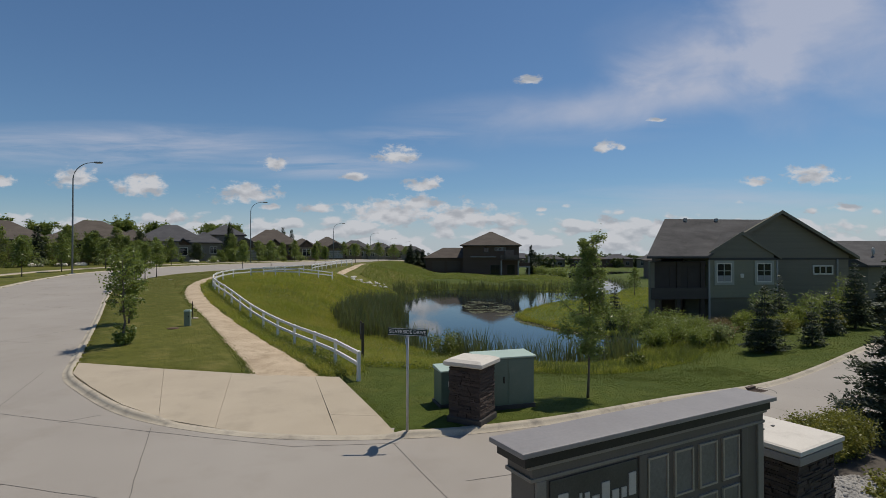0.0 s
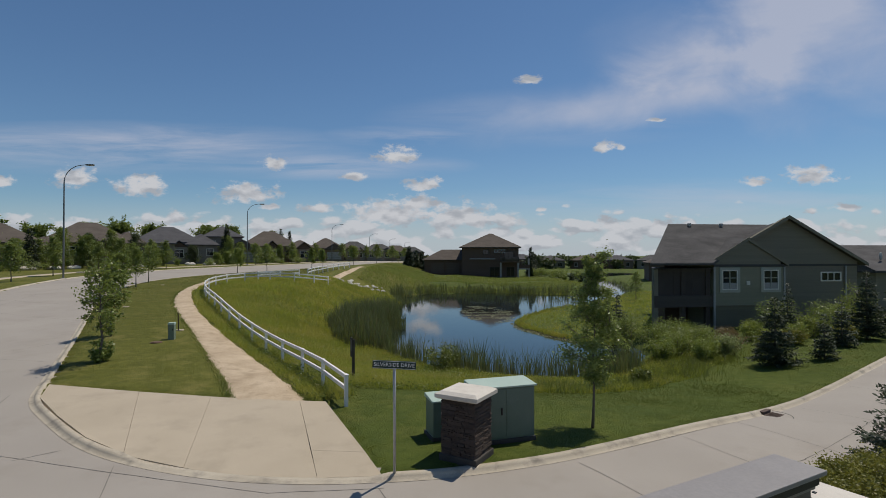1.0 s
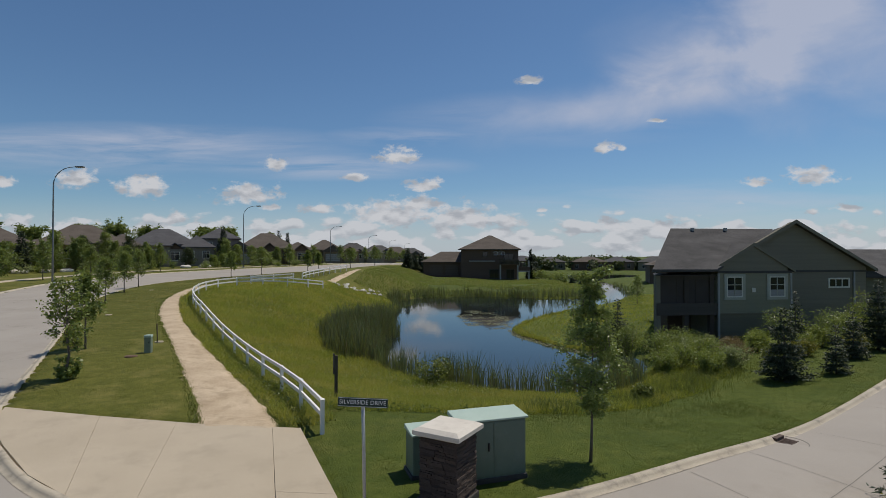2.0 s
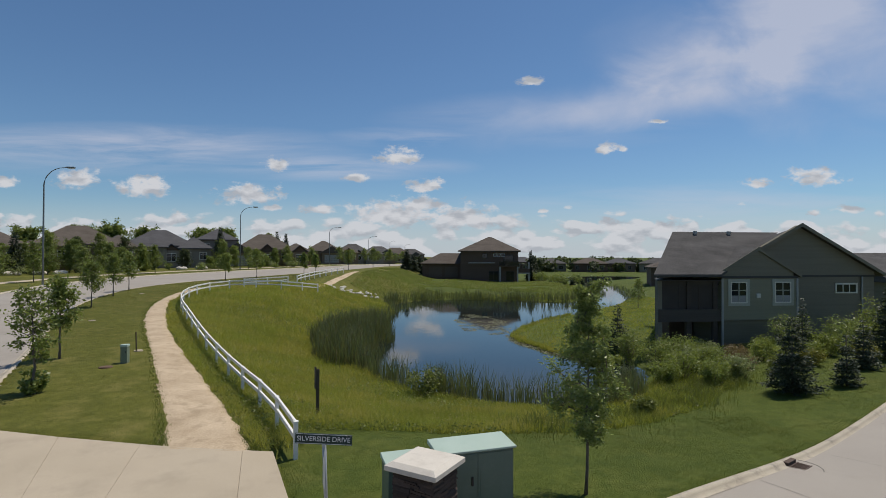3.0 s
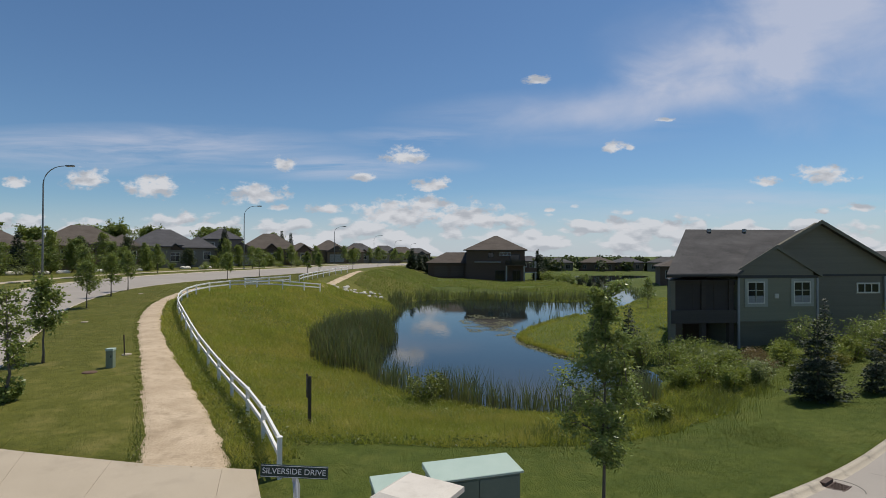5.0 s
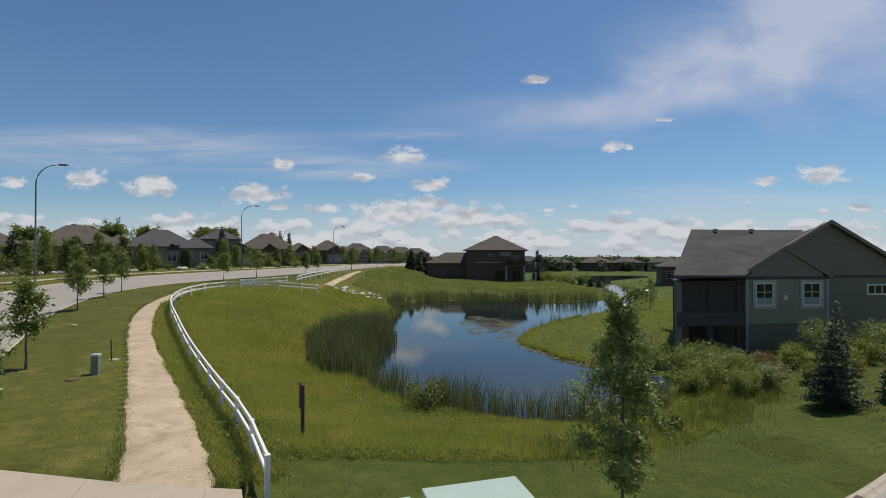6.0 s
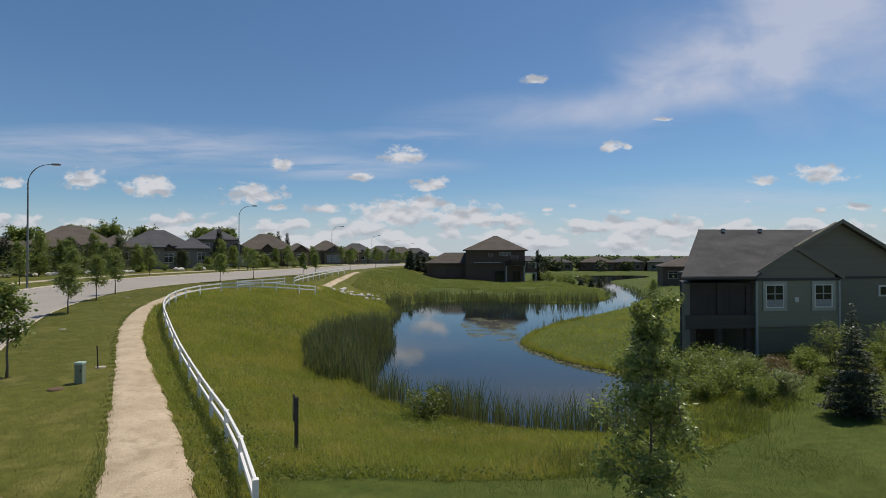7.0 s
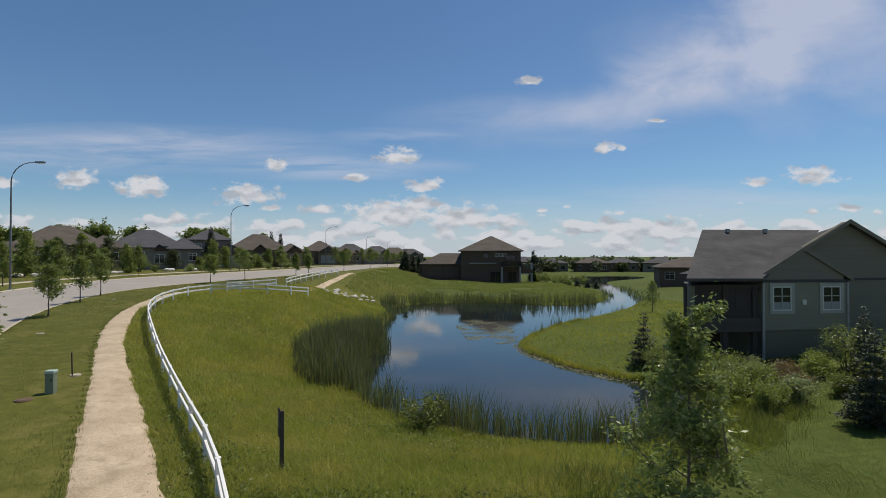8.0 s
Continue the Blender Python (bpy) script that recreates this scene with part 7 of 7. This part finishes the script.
V = np.stack([x[:, None] + np.cos(a[:, None] + ring) * r[:, None] * 1.5, y[:, None] + np.sin(a[:, None] + ring) * r[:, None], np.full((len(x), 6), WATER + 0.006)], -1).reshape(-1, 3)
F = np.arange(len(x))[:, None] * 6 + np.arange(6)[None]
tagged(mesh_part("floating_weed", tri_mesh("floating_weed", V, F), mats_), "scattered brownish weed floating on the pond", "water weed", kind="stuff")

# loose stones on the path
x, y = scatter((-14, -5, 17.3, 30), 9000, g, lambda x, y: signed(x, y, pathpoly) > -0.12 + 0.2 * np.abs(noise2(x, y, 1.5, 4.0)))
r = g.uniform(0.004, 0.011, len(x)) * (1 + 0.7 * (g.uniform(size=len(x)) > 0.97))
C = np.stack([x, y, turf(x, y) + 0.03 + r * 0.2], -1)
V = (iv[None] * r[:, None, None] * g.uniform(0.6, 1.3, (len(x), 1, 3)) + C[:, None]).reshape(-1, 3)
F = (fi[None] + np.arange(len(x))[:, None, None] * 12).reshape(-1, 3)
tagged(mesh_part("path_stones", tri_mesh("path_stones", V, F), gravel), "loose small stones scattered on the gravel path", "gravel", kind="stuff")

# yellow-green flowering tops and tall weeds along the lawn's edge below the shrubs
g = np.random.default_rng(52)
le2 = np.array(rounded(LAWN_EDGE[3:], False, 3))
i = g.integers(0, len(le2), 7000)
xy = le2[i] + g.normal(size=(7000, 2)) * np.array([0.7, 0.7]) + np.array([-0.45, 0.85])
xy = xy[noise2(xy[:, 0], xy[:, 1], 1.2, 6.0) > -0.1]
V, F = blades(np.column_stack([xy, turf(xy[:, 0], xy[:, 1])]), g.uniform(0.15, 0.55, len(xy)), 0.02, g, 0.7)
tagged(mesh_part("tall_weeds", tri_mesh("tall_weeds", V, F), weed_green), "tall yellow-green weeds between lawn and shrubs", "weeds", kind="stuff")

# straw-coloured seed heads and small pale flowers standing in the meadow
straw = leaf_material("seed_heads", (0.24, 0.21, 0.09), (0.5, 0.44, 0.24), 0.8, 0.7, 0.3)
g = np.random.default_rng(61)
x, y = scatter((-20, 12, 18, 36), 26000, g, lambda x, y: (signed(x, y, MEADOW) > 0.15) & (pond_d(x, y) < -0.6) & (noise2(x, y, 0.5, 17.0) + 0.35 * g.normal(size=len(x)) > 0.12 + 0.03 * (y - 20)))
P = np.stack([x, y, turf(x, y) + g.uniform(0.12, 0.34, len(x))], -1)
V, F = leaf_quads(P, 0.055, g, -0.9, 0.3)
tagged(mesh_part("seed_heads", tri_mesh("seed_heads", V, F), straw), "straw-coloured seed heads standing over the meadow grass", "grass", kind="stuff")

# darker clumps of broad weeds scattered through the meadow
x, y = scatter((-22, 10, 19, 44), 60000, g, lambda x, y: (signed(x, y, MEADOW) > 0.2) & (pond_d(x, y) < -0.5) & (noise2(x, y, 0.42, 23.0) > 0.2))
P = np.stack([x, y, turf(x, y) + g.uniform(0.04, 0.26, len(x))], -1)
V, F = leaf_quads(P, 0.075, g, -0.2, 0.5)
tagged(mesh_part("meadow_weeds", tri_mesh("meadow_weeds", V, F), shrub_leaf), "patches of darker broad-leaved weeds in the meadow", "weeds", kind="stuff")

# grass hanging over the cut edge of the spit
E2 = np.array(edge)
i = g.integers(0, len(E2) - 1, 7000)
u_ = g.uniform(0, 1, (7000, 1))
xy = E2[i] * (1 - u_) + E2[i + 1] * u_ + g.normal(size=(7000, 2)) * 0.17
V, F = blades(np.column_stack([xy, np.full(7000, WATER + 0.04)]), g.uniform(0.08, 0.32, 7000), 0.035, g, 0.9)
tagged(mesh_part("edge_grass", tri_mesh("edge_grass", V, F), meadow_green), "rough grass hanging over the edge of the spit", "grass", kind="stuff")
